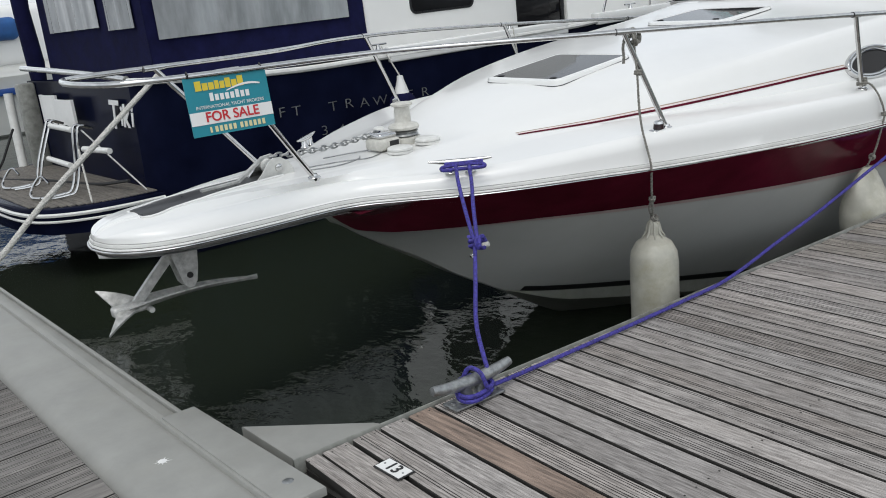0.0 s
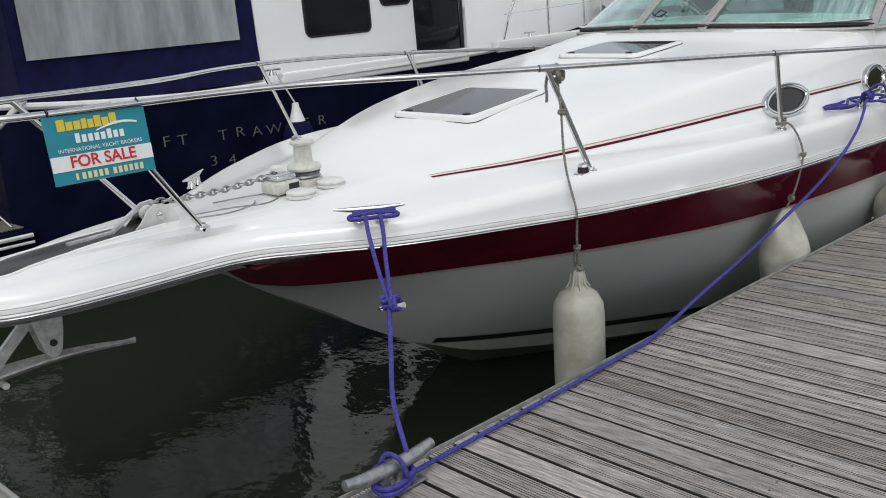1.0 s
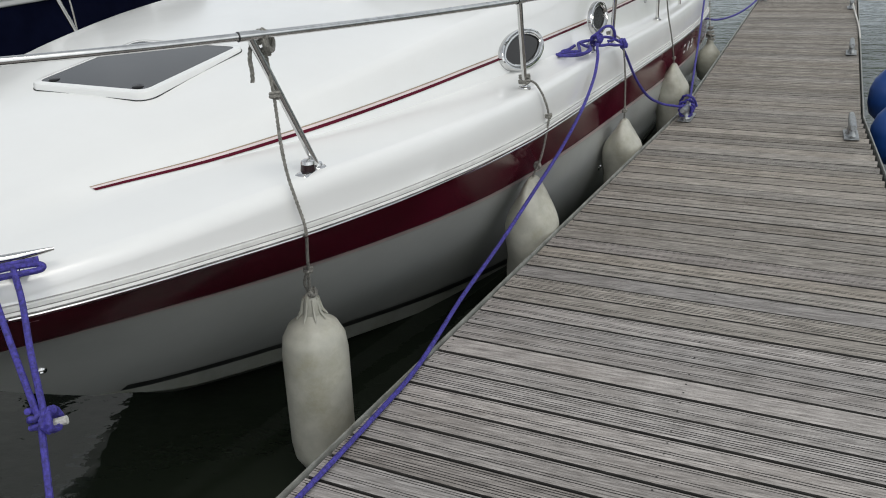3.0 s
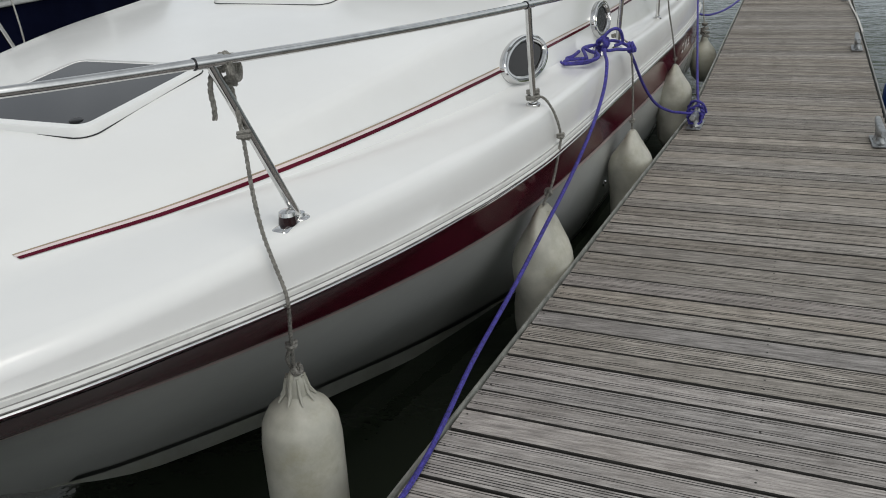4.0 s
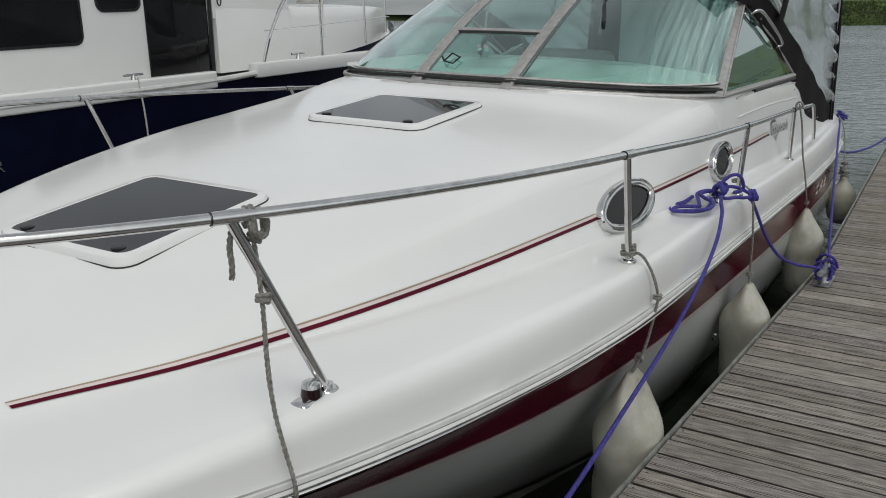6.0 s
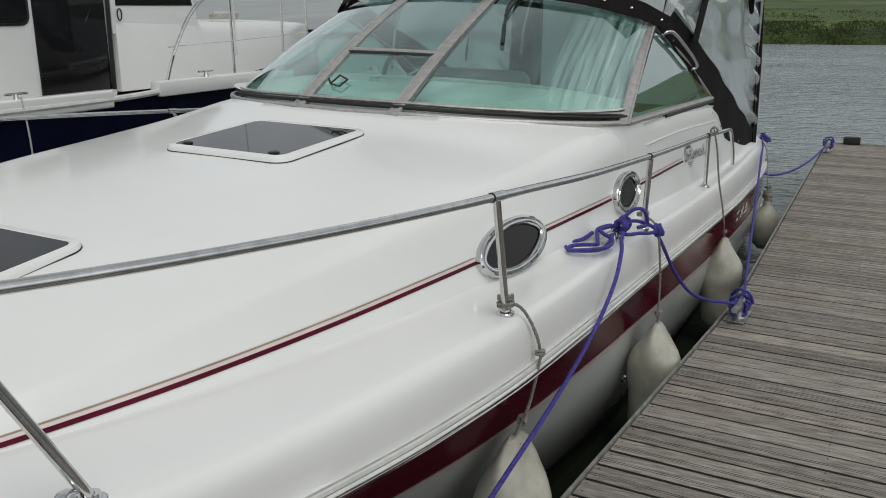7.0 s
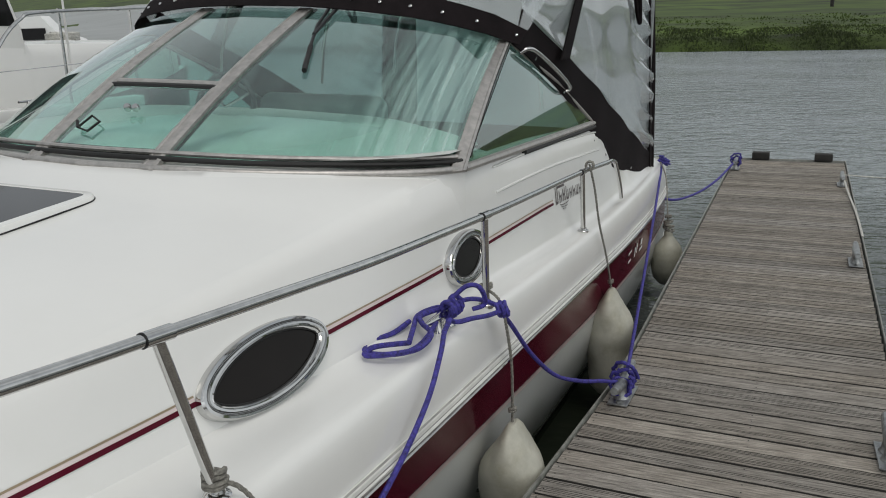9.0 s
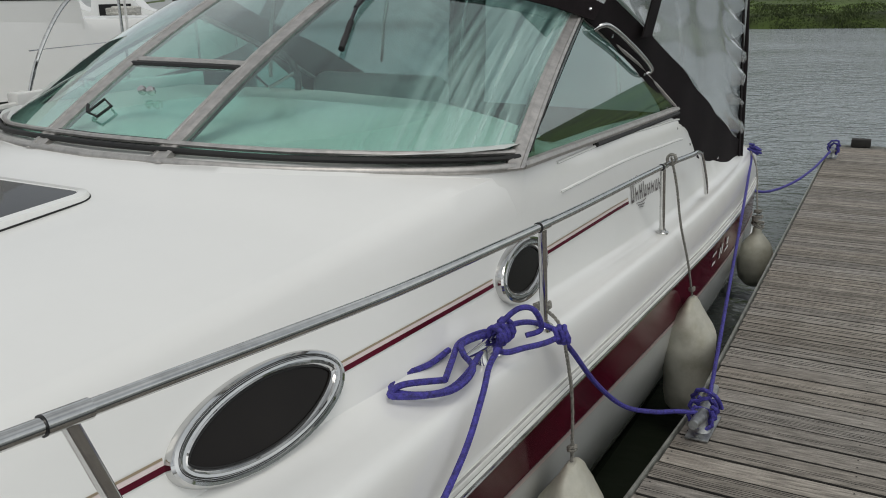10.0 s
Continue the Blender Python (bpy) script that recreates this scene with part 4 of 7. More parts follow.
# ---- deck hatches
def hatch(x0, x1, y0, y1, r=0.07):
    def ring(d, h):
        out = []
        for cx, cy, a0 in ((x1 - r, y1 - r, 0), (x0 + r, y1 - r, 90), (x0 + r, y0 + r, 180), (x1 - r, y0 + r, 270)):
            for k in range(7):
                a = radians(a0 + 15 * k)
                x, y = cx + (r + d) * math.cos(a), cy + (r + d) * math.sin(a)
                # the hatch is flat: it lies on the plane through its four corners
                z = za + (zb - za) * (y - y0) / (y1 - y0)
                out.append((x, y, z + h))
        return out
    xm = XC + 0.2
    za, zb = deck_z(xm, y0 + 0.05) + 0.006, deck_z(xm, y1 - 0.05) + 0.006
    bm = bmesh.new()
    add_grid(bm, [ring(0.0, -0.08), ring(0.0, 0.004), ring(-0.005, 0.012), ring(-0.030, 0.015), ring(-0.034, 0.011), ring(-0.034, -0.02)], closed=True)
    h = part("hatch", bm, GEL, boat, "white framed deck hatch with a smoked lens")
    seat = [Vector((p[0], p[1], deck_z(p[0], p[1]) + 0.001)) for p in ring(0.0, 0.0)]
    part("gasket", tube(seat, 0.0032, 6, closed=True), RUBBER, h, "black gasket under the frame")
    bm = bmesh.new()
    bm.faces.new([bm.verts.new(p) for p in ring(-0.033, 0.0125)])
    part("lens", bm, DARKPLASTIC, h, "smoked acrylic lens", smooth=False)
    z = za + 0.013
    for x in (x0 + 0.09, x1 - 0.09):
        part("latch", lathe([(0.022, 0.0), (0.022, 0.006), (0.016, 0.009)], (x, y0 + 0.065, z + 0.003), seg=12), BLACKT, h, "black hatch latch")


hatch(XC - 0.250, XC + 0.352, 2.115, 2.755)
hatch(XC - 0.325, XC + 0.30, 3.70, 4.315)

# ---- windscreen
WB = [(0.0, 4.545, 1.168), (0.27, 4.56, 1.167), (0.55, 4.63, 1.158), (0.85, 4.795, 1.144), (1.05, 4.965, 1.133), (1.175, 5.125, 1.126), (1.20, 5.20, 1.122)]
WT = [(0.0, 5.63, 1.705), (0.27, 5.64, 1.70), (0.50, 5.68, 1.685), (0.74, 5.78, 1.655), (0.90, 5.90, 1.62), (1.03, 6.06, 1.57), (1.065, 6.14, 1.545)]


def on_screen(o, f):
    """A point of the windscreen: o is the half breadth on the base line, f runs from the base to the top."""
    os = [p[0] for p in WB]
    b = Vector((o, hermite(os, [p[1] for p in WB])(o), hermite(os, [p[2] for p in WB])(o)))
    t = Vector([hermite(os, [p[j] for p in WT])(o) for j in range(3)])
    p = b.lerp(t, f)
    bulge = 0.02 * math.sin(math.pi * f)
    return Vector((p.x + bulge * 0.3, p.y - bulge, p.z + bulge))


def screen_sheet(o0, o1, f0, f1, n=14, m=8):
    return [[on_screen(o0 + (o1 - o0) * i / n, f0 + (f1 - f0) * j / m) for j in range(m + 1)] for i in range(n + 1)]


def mirrored(rows, side):
    return [[put_side(p, side) for p in r] for r in rows]


def put_side(p, side):
    o, y = aligned(p[0], p[1])
    return Vector((XC + side * o, y, p[2]))


def boat_side(p, side):
    return Vector((XC + side * p[0], p[1], p[2]))


screen = part("windscreen_base", tube([put_side(on_screen(o, 0), 1) + Vector((0, -0.01, 0.0)) for o in [1.2 - 0.04 * i for i in range(31)]]
              + [put_side(on_screen(o, 0), -1) + Vector((0, -0.01, 0.0)) for o in [0.04 * i for i in range(1, 31)]], 0.014, 10), ALU, boat, "grey aluminium windscreen frame")
part("gasket", tube([put_side(on_screen(o, 0.034), 1) + Vector((0, -0.004, 0.008)) for o in [1.19 - 0.04 * i for i in range(30)]]
     + [put_side(on_screen(o, 0.034), -1) + Vector((0, -0.004, 0.008)) for o in [0.03 + 0.04 * i for i in range(30)]], 0.010, 8), RUBBER, screen, "black rubber gasket")
foot = []
for i in range(-30, 31):
    p = put_side(on_screen(abs(i) * 0.04, 0), 1 if i >= 0 else -1) + Vector((0, -0.008, 0))
    w = Vector((0.5 * (i / 30) ** 3, -1, 0)).normalized()
    k_ = max(0.06, 1 - (abs(i) / 30) ** 2.5)
    q, r_ = p + w * 0.035 * k_, p + w * 0.11 * k_
    foot.append([p + Vector((0, 0.02, 0.0)), p + Vector((0, 0, -0.006)), Vector((q.x, q.y, max(p.z - 0.03, deck_z(q.x, q.y) + 0.004))), Vector((r_.x, r_.y, deck_z(r_.x, r_.y) - 0.004))])
part("screen_plinth", grid(foot), GEL, boat, "white moulded foot of the windscreen")
part("lower_channel", tube([put_side(on_screen(o, 0.064), 1) + Vector((0, -0.012, 0.008)) for o in [1.18 - 0.04 * i for i in range(29)]]
     + [put_side(on_screen(o, 0.064), -1) + Vector((0, -0.012, 0.008)) for o in [0.03 + 0.04 * i for i in range(29)]], 0.0095, 8), ALU, screen)


def glass_part(name, rows, material, parent, label=""):
    bm = grid(rows)
    thicken(bm, 0.004)
    ob = part(name, bm, material, parent, label)
    ob.visible_shadow = False
    return ob


for side in (1, -1):
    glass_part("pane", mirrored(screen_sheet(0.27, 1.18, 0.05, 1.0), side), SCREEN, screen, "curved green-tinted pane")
    # raked posts beside the walk-through
    for o, w in ((0.27, 0.033), (1.185, 0.035)):
        rows = []
        for j in range(13):
            p = put_side(on_screen(o, -0.015 + 1.015 * j / 12), side)
            q = put_side(on_screen(o, min(1, j / 12 + .02)), side)
            t = Vector((1, 0.1 if o > 1 else 0, 0)) if o < 1 else Vector((0.55, 0.83, 0))
            if side < 0:
                t.x = -t.x
            d = Vector((0, -0.8, 0.5)).normalized() if o < 1 else Vector((0.75 * side, -0.55, 0.35)).normalized()
            rows.append([p + t * a + d * b for a, b in ((-w, -0.01), (-w, 0.012), (-w * .55, 0.016), (-w * .5, 0.012), (w * .5, 0.012), (w * .55, 0.016), (w, 0.012), (w, -0.01))])
        post = part("post", grid(rows, closed=True), ALU, screen, "ribbed aluminium post")
        for edge in (0, 7):
            d = (rows[6][0] - rows[6][7]).normalized() * (1 if edge == 0 else -1)
            part("gasket", tube([row[edge] + d * 0.004 + (row[2] - row[1]) * 0.4 for row in rows[1:]], 0.0055, 6), RUBBER, post, "black glazing strip")


def centre_sheet(f0, f1):
    rows = []
    for i in range(9):
        o = -0.25 + 0.5 * i / 8
        row = []
        for j in range(5):
            p = on_screen(abs(o), f0 + (f1 - f0) * j / 4)
            row.append(put_side(p, 1 if o >= 0 else -1))
        rows.append(row)
    return rows


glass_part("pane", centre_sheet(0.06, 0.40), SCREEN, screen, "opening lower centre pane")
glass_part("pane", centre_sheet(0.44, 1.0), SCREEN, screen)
for f, m_ in ((0.41, RUBBER), (0.435, ALU)):
    part("crossbar", tube([put_side(on_screen(0.25, f), 1), put_side(on_screen(0, f), 1), put_side(on_screen(0.25, f), -1)], 0.013, 8), m_, screen)
part("vent_frame", tube([put_side(on_screen(0.245, 0.07), 1), put_side(on_screen(0, 0.07), 1), put_side(on_screen(0.245, 0.07), -1)], 0.012, 8), RUBBER, screen)
lat = [put_side(on_screen(o, f), -1) + Vector((0, -0.022, 0.012)) for o, f in ((0.165, 0.155), (0.100, 0.140), (0.085, 0.190), (0.150, 0.218))]
part("latch", tube(lat, 0.005, 8, closed=True), RUBBER, screen, "black folding latch frame")
part("latch_arm", tube([lat[0], lat[0] + Vector((-0.03, 0.03, 0.02))], 0.006, 6), RUBBER, screen)
for dx in (0.02, 0.06):
    p = put_side(on_screen(0.05 - dx, 0.26), 1) + Vector((0, -0.02, 0.012))
    part("knob", lathe([(0.012, 0), (0.016, 0.012), (0.012, 0.024)], p, (0, -0.7, 0.7), 10), CHROME, screen)

# side windows behind the corner posts
for side in (1, -1):
    a = Vector((1.195, 5.22, 1.135))
    b = Vector((1.065, 6.14, 1.545))
    c = Vector((1.185, 7.40, 1.045))
    rows = []
    for i in range(11):
        f = i / 10
        lo = a.lerp(c, f)
        hi = b.lerp(c, f)
        rows.append([put_side(lo.lerp(hi, j / 5), side) for j in range(6)])
    glass_part("side_pane", rows, SIDEGLASS, screen, "triangular green-tinted side pane")
    part("side_sill", tube([put_side(p, side) for p in (a + Vector((0, -.03, -.012)), a.lerp(c, .5) + Vector((0.008, 0, -.006)), c + Vector((0, .02, -.005)))], 0.018, 8), ALU, screen)
    part("side_gasket", tube([put_side(p, side) for p in (a.lerp(c, .33) + Vector((0.012, 0, -.03)), c + Vector((0.008, .02, -.026)))], 0.013, 8), RUBBER, screen)
    part("side_top", tube([put_side(p, side) for p in (b, b.lerp(c, .5) + Vector((0, 0, .03)), c)], 0.012, 8), ALU, screen)
# wiper
def on_glass(o, f, off):
    return put_side(on_screen(o, f), 1) + Vector((0, -0.75, 0.6)) * off


wiper = part("wiper", tube([on_glass(0.41, 1.03, 0.03), on_glass(0.45, 0.84, 0.03), on_glass(0.55, 0.56, 0.025)], 0.007, 8), BLACKT, screen, "black windscreen wiper")
part("wiper_blade", tube([on_glass(0.505, 0.69, 0.022), on_glass(0.565, 0.53, 0.022)], 0.011, 8), RUBBER, screen)
part("wiper_arm", tube([on_glass(0.46, 1.02, 0.03), on_glass(0.462, 0.88, 0.025), on_glass(0.475, 0.77, 0.03)], 0.008, 8), BLACKT, screen)

# dash, wheel and seats seen through the glass
rows = []
for y, z in ((4.64, 1.185), (4.78, 1.185), (4.9, 1.185), (5.02, 1.185), (5.14, 1.185), (5.4, 1.185), (5.75, 1.19), (6.15, 1.185), (6.25, 1.15), (6.28, 1.0), (6.30, 0.4)):
    w = hermite([4.60, 4.68, 4.83, 4.98, 5.13, 5.3, 6.0], [0.17, 0.50, 0.82, 1.03, 1.155, 1.17, 1.12])(y)
    row = []
    for k in range(-8, 9):
        o = w * k / 8
        # the after edge sweeps forward on the passenger's side
        end = hermite([-1.2, -0.7, 0.0, 0.4, 0.8, 1.2], [6.27, 6.22, 6.06, 5.98, 5.72, 5.36])(o)
        row.append((XC + o, min(y, end + (y - 4.6) * 0.02), z + 0.012 * (1 - (k / 8) ** 2)))
    rows.append(row)
part("dashboard", grid(rows), DASH, boat, "pale moulded dashboard")
wheel = part("steering_wheel", tube([Vector((XC - 0.55 + 0.18 * math.cos(a), 6.10 + 0.05 * math.sin(a), 1.20 + 0.17 * math.sin(a))) for a in [2 * math.pi * k / 24 for k in range(24)]], 0.016, 8, closed=True), BLACKT, boat, "black steering wheel")
for k in range(3):
    a = 2 * math.pi * k / 3 + .5
    part("spoke", tube([(XC - 0.55, 6.10, 1.20), (XC - 0.55 + 0.17 * math.cos(a), 6.10 + 0.05 * math.sin(a), 1.20 + 0.165 * math.sin(a))], 0.008, 6), STEEL, wheel)


def seat(x0, x1, y, top):
    s = part("helm_seat", boxed((x0, y - 0.5, 0.62), (x1, y + 0.08, 0.80), 0.05, 3), SEATV, boat, "grey vinyl cockpit seat")
    part("backrest", boxed((x0, y, 0.72), (x1, y + 0.17, top), 0.085, 6), SEATV, s)
    part("cushion_roll", boxed((x0 + 0.03, y - 0.07, 0.80), (x1 - 0.03, y + 0.06, top - 0.15), 0.05, 4), SEATV, s)
    part("piping", tube(spline([(x0 + 0.04, y - 0.075, top - 0.17), ((x0 + x1) / 2, y - 0.08, top - 0.155), (x1 - 0.04, y - 0.075, top - 0.17)], 6), 0.007, 6), SEATV, s)
    part("grab_handle", tube(spline([(x1 - 0.36, y - 0.10, top - 0.25), (x1 - 0.34, y - 0.13, top - 0.21), (x1 - 0.24, y - 0.13, top - 0.21), (x1 - 0.22, y - 0.10, top - 0.25)], 5), 0.009, 8), CHROME, s, "chrome grab handle")
    part("plinth", boxed((x0 + 0.04, y - 0.45, 0.05), (x1 - 0.04, y + 0.05, 0.62), 0.02), DASH, s)


seat(XC - 1.10, XC - 0.16, 7.15, 1.175)

# ---- canopy
CF = [(0.0, 5.60, 1.735), (0.27, 5.61, 1.73), (0.50, 5.65, 1.712), (0.74, 5.75, 1.68), (0.90, 5.87, 1.64), (1.05, 6.06, 1.58), (1.085, 6.16, 1.55)]
CT = [(0.0, 6.30, 2.26), (0.27, 6.30, 2.255), (0.50, 6.32, 2.24), (0.74, 6.36, 2.20), (0.92, 6.42, 2.13), (1.08, 6.5, 2.02), (1.16, 6.6, 1.90)]


def canopy_front(f0, f1):
    rows = []
    for i in range(-12, 13):
        o = abs(i) / 12 * 1.085
        os = [p[0] for p in CF]
        b = Vector([hermite(os, [p[j] for p in CF])(o) for j in range(3)])
        t = Vector([hermite(os, [p[j] for p in CT])(o) for j in range(3)])
        sg = 1 if i >= 0 else -1
        rows.append([Vector((XC + sg * q.x, q.y, q.z)) for q in [b.lerp(t, f0 + (f1 - f0) * j / 4) for j in range(5)]])
    return rows


canopy = part("canopy", thicken(grid(canopy_front(-0.03, 0.15)), 0.004), CANVAS, boat, "black canvas cockpit canopy with clear vinyl panels")
part("front_band", thicken(grid(canopy_front(0.86, 1.0)), 0.004), CANVAS, canopy)
glass_part("clear_panel", canopy_front(0.15, 0.86), CLEAR, canopy, "clear vinyl window")
for i in range(-9, 10):
    o = abs(i) / 9 * 1.07
    os = [p[0] for p in CF]
    b = Vector([hermite(os, [p[j] for p in CF])(o) for j in range(3)])
    t = Vector([hermite(os, [p[j] for p in CT])(o) for j in range(3)])
    q = b.lerp(t, 0.045)
    part("snap", lathe([(0.008, 0), (0.008, 0.004), (0.004, 0.006)], (XC + (1 if i >= 0 else -1) * q.x, q.y - 0.004, q.z + 0.003), (0, -0.7, 0.6), 10), CHROME, canopy)
# roof
rows = []
for y, z, w in ((6.28, 2.26, 1.14), (6.9, 2.34, 1.17), (7.8, 2.36, 1.18), (8.7, 2.30, 1.18), (9.15, 2.22, 1.17)):
    rows.append([(XC + w * k / 8, y, z - 0.32 * abs(k / 8) ** 3.2) for k in range(-8, 9)])
part("roof", thicken(grid(rows), 0.005), CANVAS, canopy)
for side in (1, -1):
    # lower side band: from the screen corner down to the stern quarter
    low = [(1.085, 6.10, 1.545), (1.12, 6.6, 1.36), (1.165, 7.1, 1.08), (1.205, 7.28, 0.92), (1.235, 7.58, 0.775), (1.255, 8.0, 0.665), (1.268, 8.70, 0.54), (1.272, 9.2, 0.50)]
    high = [(1.10, 6.2, 1.70), (1.14, 6.75, 1.50), (1.175, 7.35, 1.30), (1.20, 7.75, 1.14), (1.225, 8.15, 0.98), (1.245, 8.55, 0.82), (1.26, 8.95, 0.68), (1.27, 9.22, 0.60)]
    l2, h2 = spline(low, 5), spline(high, 5)
    part("side_band", thicken(grid([[put_side(a.lerp(b, j / 3) + Vector((0.006 * math.sin(i * .9 + j), 0, 0)), side) for j in range(4)] for i, (a, b) in enumerate(zip(l2, h2))]), 0.005), CANVAS, canopy)
    for i in range(3, 30, 4):
        p = l2[i].lerp(h2[i], 0.12)
        part("snap", lathe([(0.008, 0), (0.008, 0.004), (0.004, 0.006)], put_side(p + Vector((0.007, 0, 0)), side), (side, 0, 0), 10), CHROME, canopy)
    # clear side panel between the band, the roof and the stern upright
    top = [(1.10, 6.35, 1.92), (1.14, 6.9, 1.98), (1.17, 7.4, 2.02), (1.18, 7.9, 2.03), (1.18, 8.3, 2.02), (1.18, 8.7, 1.99), (1.18, 8.95, 1.96), (1.18, 9.13, 1.93)]
    t2 = spline(top, 5)
    def crease(i, j):
        aft = max(0.0, (i - 20) / 12) ** 1.6 * max(0.0, min(1.0, (35 - i) / 3))
        return 0.012 * math.sin(i * 0.55 + 0.13 * j) + 0.007 * math.sin(i * 0.23 - 0.31 * j) + 0.030 * aft * math.sin(j * 1.15 + 0.5 * math.sin(j * 0.7) + 0.12 * i)
    glass_part("clear_panel", [[put_side(a.lerp(b, j / 44) + Vector((crease(i, j), 0, 0)), side) for j in range(45)] for i, (a, b) in enumerate(zip(h2, t2))], CLEAR, canopy, "creased clear vinyl side window")
    # fabric uprights
    for (p, q, w) in (((1.26, 9.18, 0.50), (1.18, 9.13, 1.98), 0.075), ((1.155, 6.74, 1.45), (1.15, 7.28, 2.05), 0.085)):
        p, q = Vector(p), Vector(q)
        part("upright_band", thicken(grid([[put_side(p.lerp(q, i / 8) + Vector((0.014, s * w, 0)), side) for s in (-1, 0, 1)] for i in range(9)]), 0.008), CANVAS, canopy)
    part("corner_post", tube([put_side(p, side) for p in ((1.262, 9.20, 0.48), (1.235, 9.20, 1.2), (1.19, 9.17, 1.98))], 0.032, 10), CANVAS, canopy)
    part("top_band", thicken(grid([[put_side(a + Vector((0.006, 0, -0.05)), side), put_side(a + Vector((0.002, 0, 0.08)), side)] for a in t2]), 0.006), CANVAS, canopy)
    # folded edge of the vinyl and its strap
    part("strap", tube(spline([put_side(p, side) for p in ((1.215, 8.35, 1.95), (1.22, 8.5, 1.7), (1.225, 8.62, 1.62), (1.22, 8.55, 1.85), (1.215, 8.42, 1.95))], 5), 0.016, 6), CANVAS, canopy)
    # grab rail on the side window
    part("grab_rail", tube(spline([put_side(p, side) for p in ((1.085, 6.22, 1.50), (1.13, 6.28, 1.515), (1.155, 6.6, 1.41), (1.175, 6.85, 1.30), (1.15, 6.86, 1.27))], 5), 0.011, 10), CHROME, canopy, "chrome grab rail")
# aft curtain: canvas below and between the clear panels
def aft(x0, x1, z0, z1, material, name, label=""):
    rows = [[(XC + x0 + (x1 - x0) * i / 10, 9.16 + 0.012 * math.sin(i * 1.3 + j * .6), z0 + (z1 - z0) * j / 8) for j in range(9)] for i in range(11)]
    return glass_part(name, rows, material, canopy, label) if material is CLOUDY else part(name, thicken(grid(rows), 0.004), material, canopy, label)


aft(-1.17, 1.17, 0.5, 0.78, CANVAS, "aft_curtain")
aft(-1.15, -0.84, 0.78, 2.12, CANVAS, "aft_curtain")
aft(-0.84, 1.15, 0.78, 1.98, CLOUDY, "clear_panel", "cloudy clear vinyl aft window")
aft(-1.10, 1.10, 1.98, 2.16, CANVAS, "aft_curtain")
# canopy hoops
for y in (6.7, 7.9, 9.1):
    part("hoop", tube([(XC + 1.03 * math.cos(a), y, 1.0 + 1.28 * math.sin(a) ** 0.7) for a in [math.pi * (0.02 + 0.96 * k / 20) for k in range(21)]], 0.012, 8), STEEL, canopy)

# ---- bow rail and stanchions
EY = [0.45, 0.7, 1.0, 1.5, 2.0, 2.5, 3.0, 3.5, 4.0, 4.5, 5.0, 5.5, 6.0, 6.45]
EO = [0.325, 0.36, 0.465, 0.815, 1.055, 1.208, 1.298, 1.352, 1.395, 1.405, 1.405, 1.396, 1.382, 1.376]
EZR = [1.238, 1.236, 1.232, 1.221, 1.204, 1.181, 1.153, 1.123, 1.090, 1.057, 1.022, 0.988, 0.953, 0.922]
EY, EO = [aligned(o, y)[1] for o, y in zip(EO, EY)], [aligned(o, y)[0] for o, y in zip(EO, EY)]
near = [(o, y, z) for o, y, z in zip(EO, EY, EZR)]
tail = [(1.392, 6.85, 0.897), (1.387, 7.06, 0.876), (1.38, 7.20, 0.82), (1.37, 7.40, 0.67), (1.36, 7.50, 0.58)]
front = [(0.305, 0.1, 1.242), (0.27, -0.10, 1.245), (0.17, -0.235, 1.247), (0.0, -0.28, 1.248)]
half = near[::-1]
tail = [(*aligned(p[0], p[1]), p[2]) for p in tail]
front = [(*aligned(p[0], p[1]), p[2]) for p in front]
half = tail[::-1] + half + front
path = spline([boat_side(p, 1) for p in half] + [boat_side(p, -1) for p in half[:-1][::-1]], 6)
rail = part("bow_rail", tube(path, 0.0125, 12), STEEL, boat, "polished stainless bow rail")


def stanchion(base, top, side):
    b, t = put_side(base, side), put_side(top, side)
    b.z = min(b.z, deck_z(b.x, b.y) + 0.006)
    st = part("stanchion", tube([b, t], 0.0125, 12), STEEL, rail)
    part("foot", lathe([(0.026, -0.012), (0.030, 0.002), (0.027, 0.006), (0.018, 0.009), (0.016, 0.018)], b, (0, 0, 1), 18), CHROME, rail)
    d = Vector((0, 0.05, 0))
    yy = t.y
    e = [Vector((XC + side * hermite(EY, EO)(y), y, hermite(EY, EZR)(y))) for y in (yy - 0.034, yy, yy + 0.034)] if yy > 0.45 else [t - d, t, t + d]
    part("rail_tee", tube(e, 0.0152, 12), STEEL, rail)
    w = (e[1] - e[0]).normalized()
    part("tee_seam", tube([e[0] - w * 0.0010, e[0] + w * 0.0010], 0.0155, 12), BLACKT, rail, "dark seam at the rail fitting")



for side in (1, -1):
    stanchion((0.180, 0.61, 0.715), (0.30, 0.21, 1.240), side)
    stanchion((1.03, 2.072, 0.735), (0.985, 1.829, 1.212), side)
    stanchion((1.302, 3.478, 0.722), (1.330, 3.306, 1.136), side)
    stanchion((1.35, 5.02, 0.665), (1.405, 4.832, 1.034), side)
    stanchion((1.350, 6.541, 0.590), (1.376, 6.36, 0.922), side)


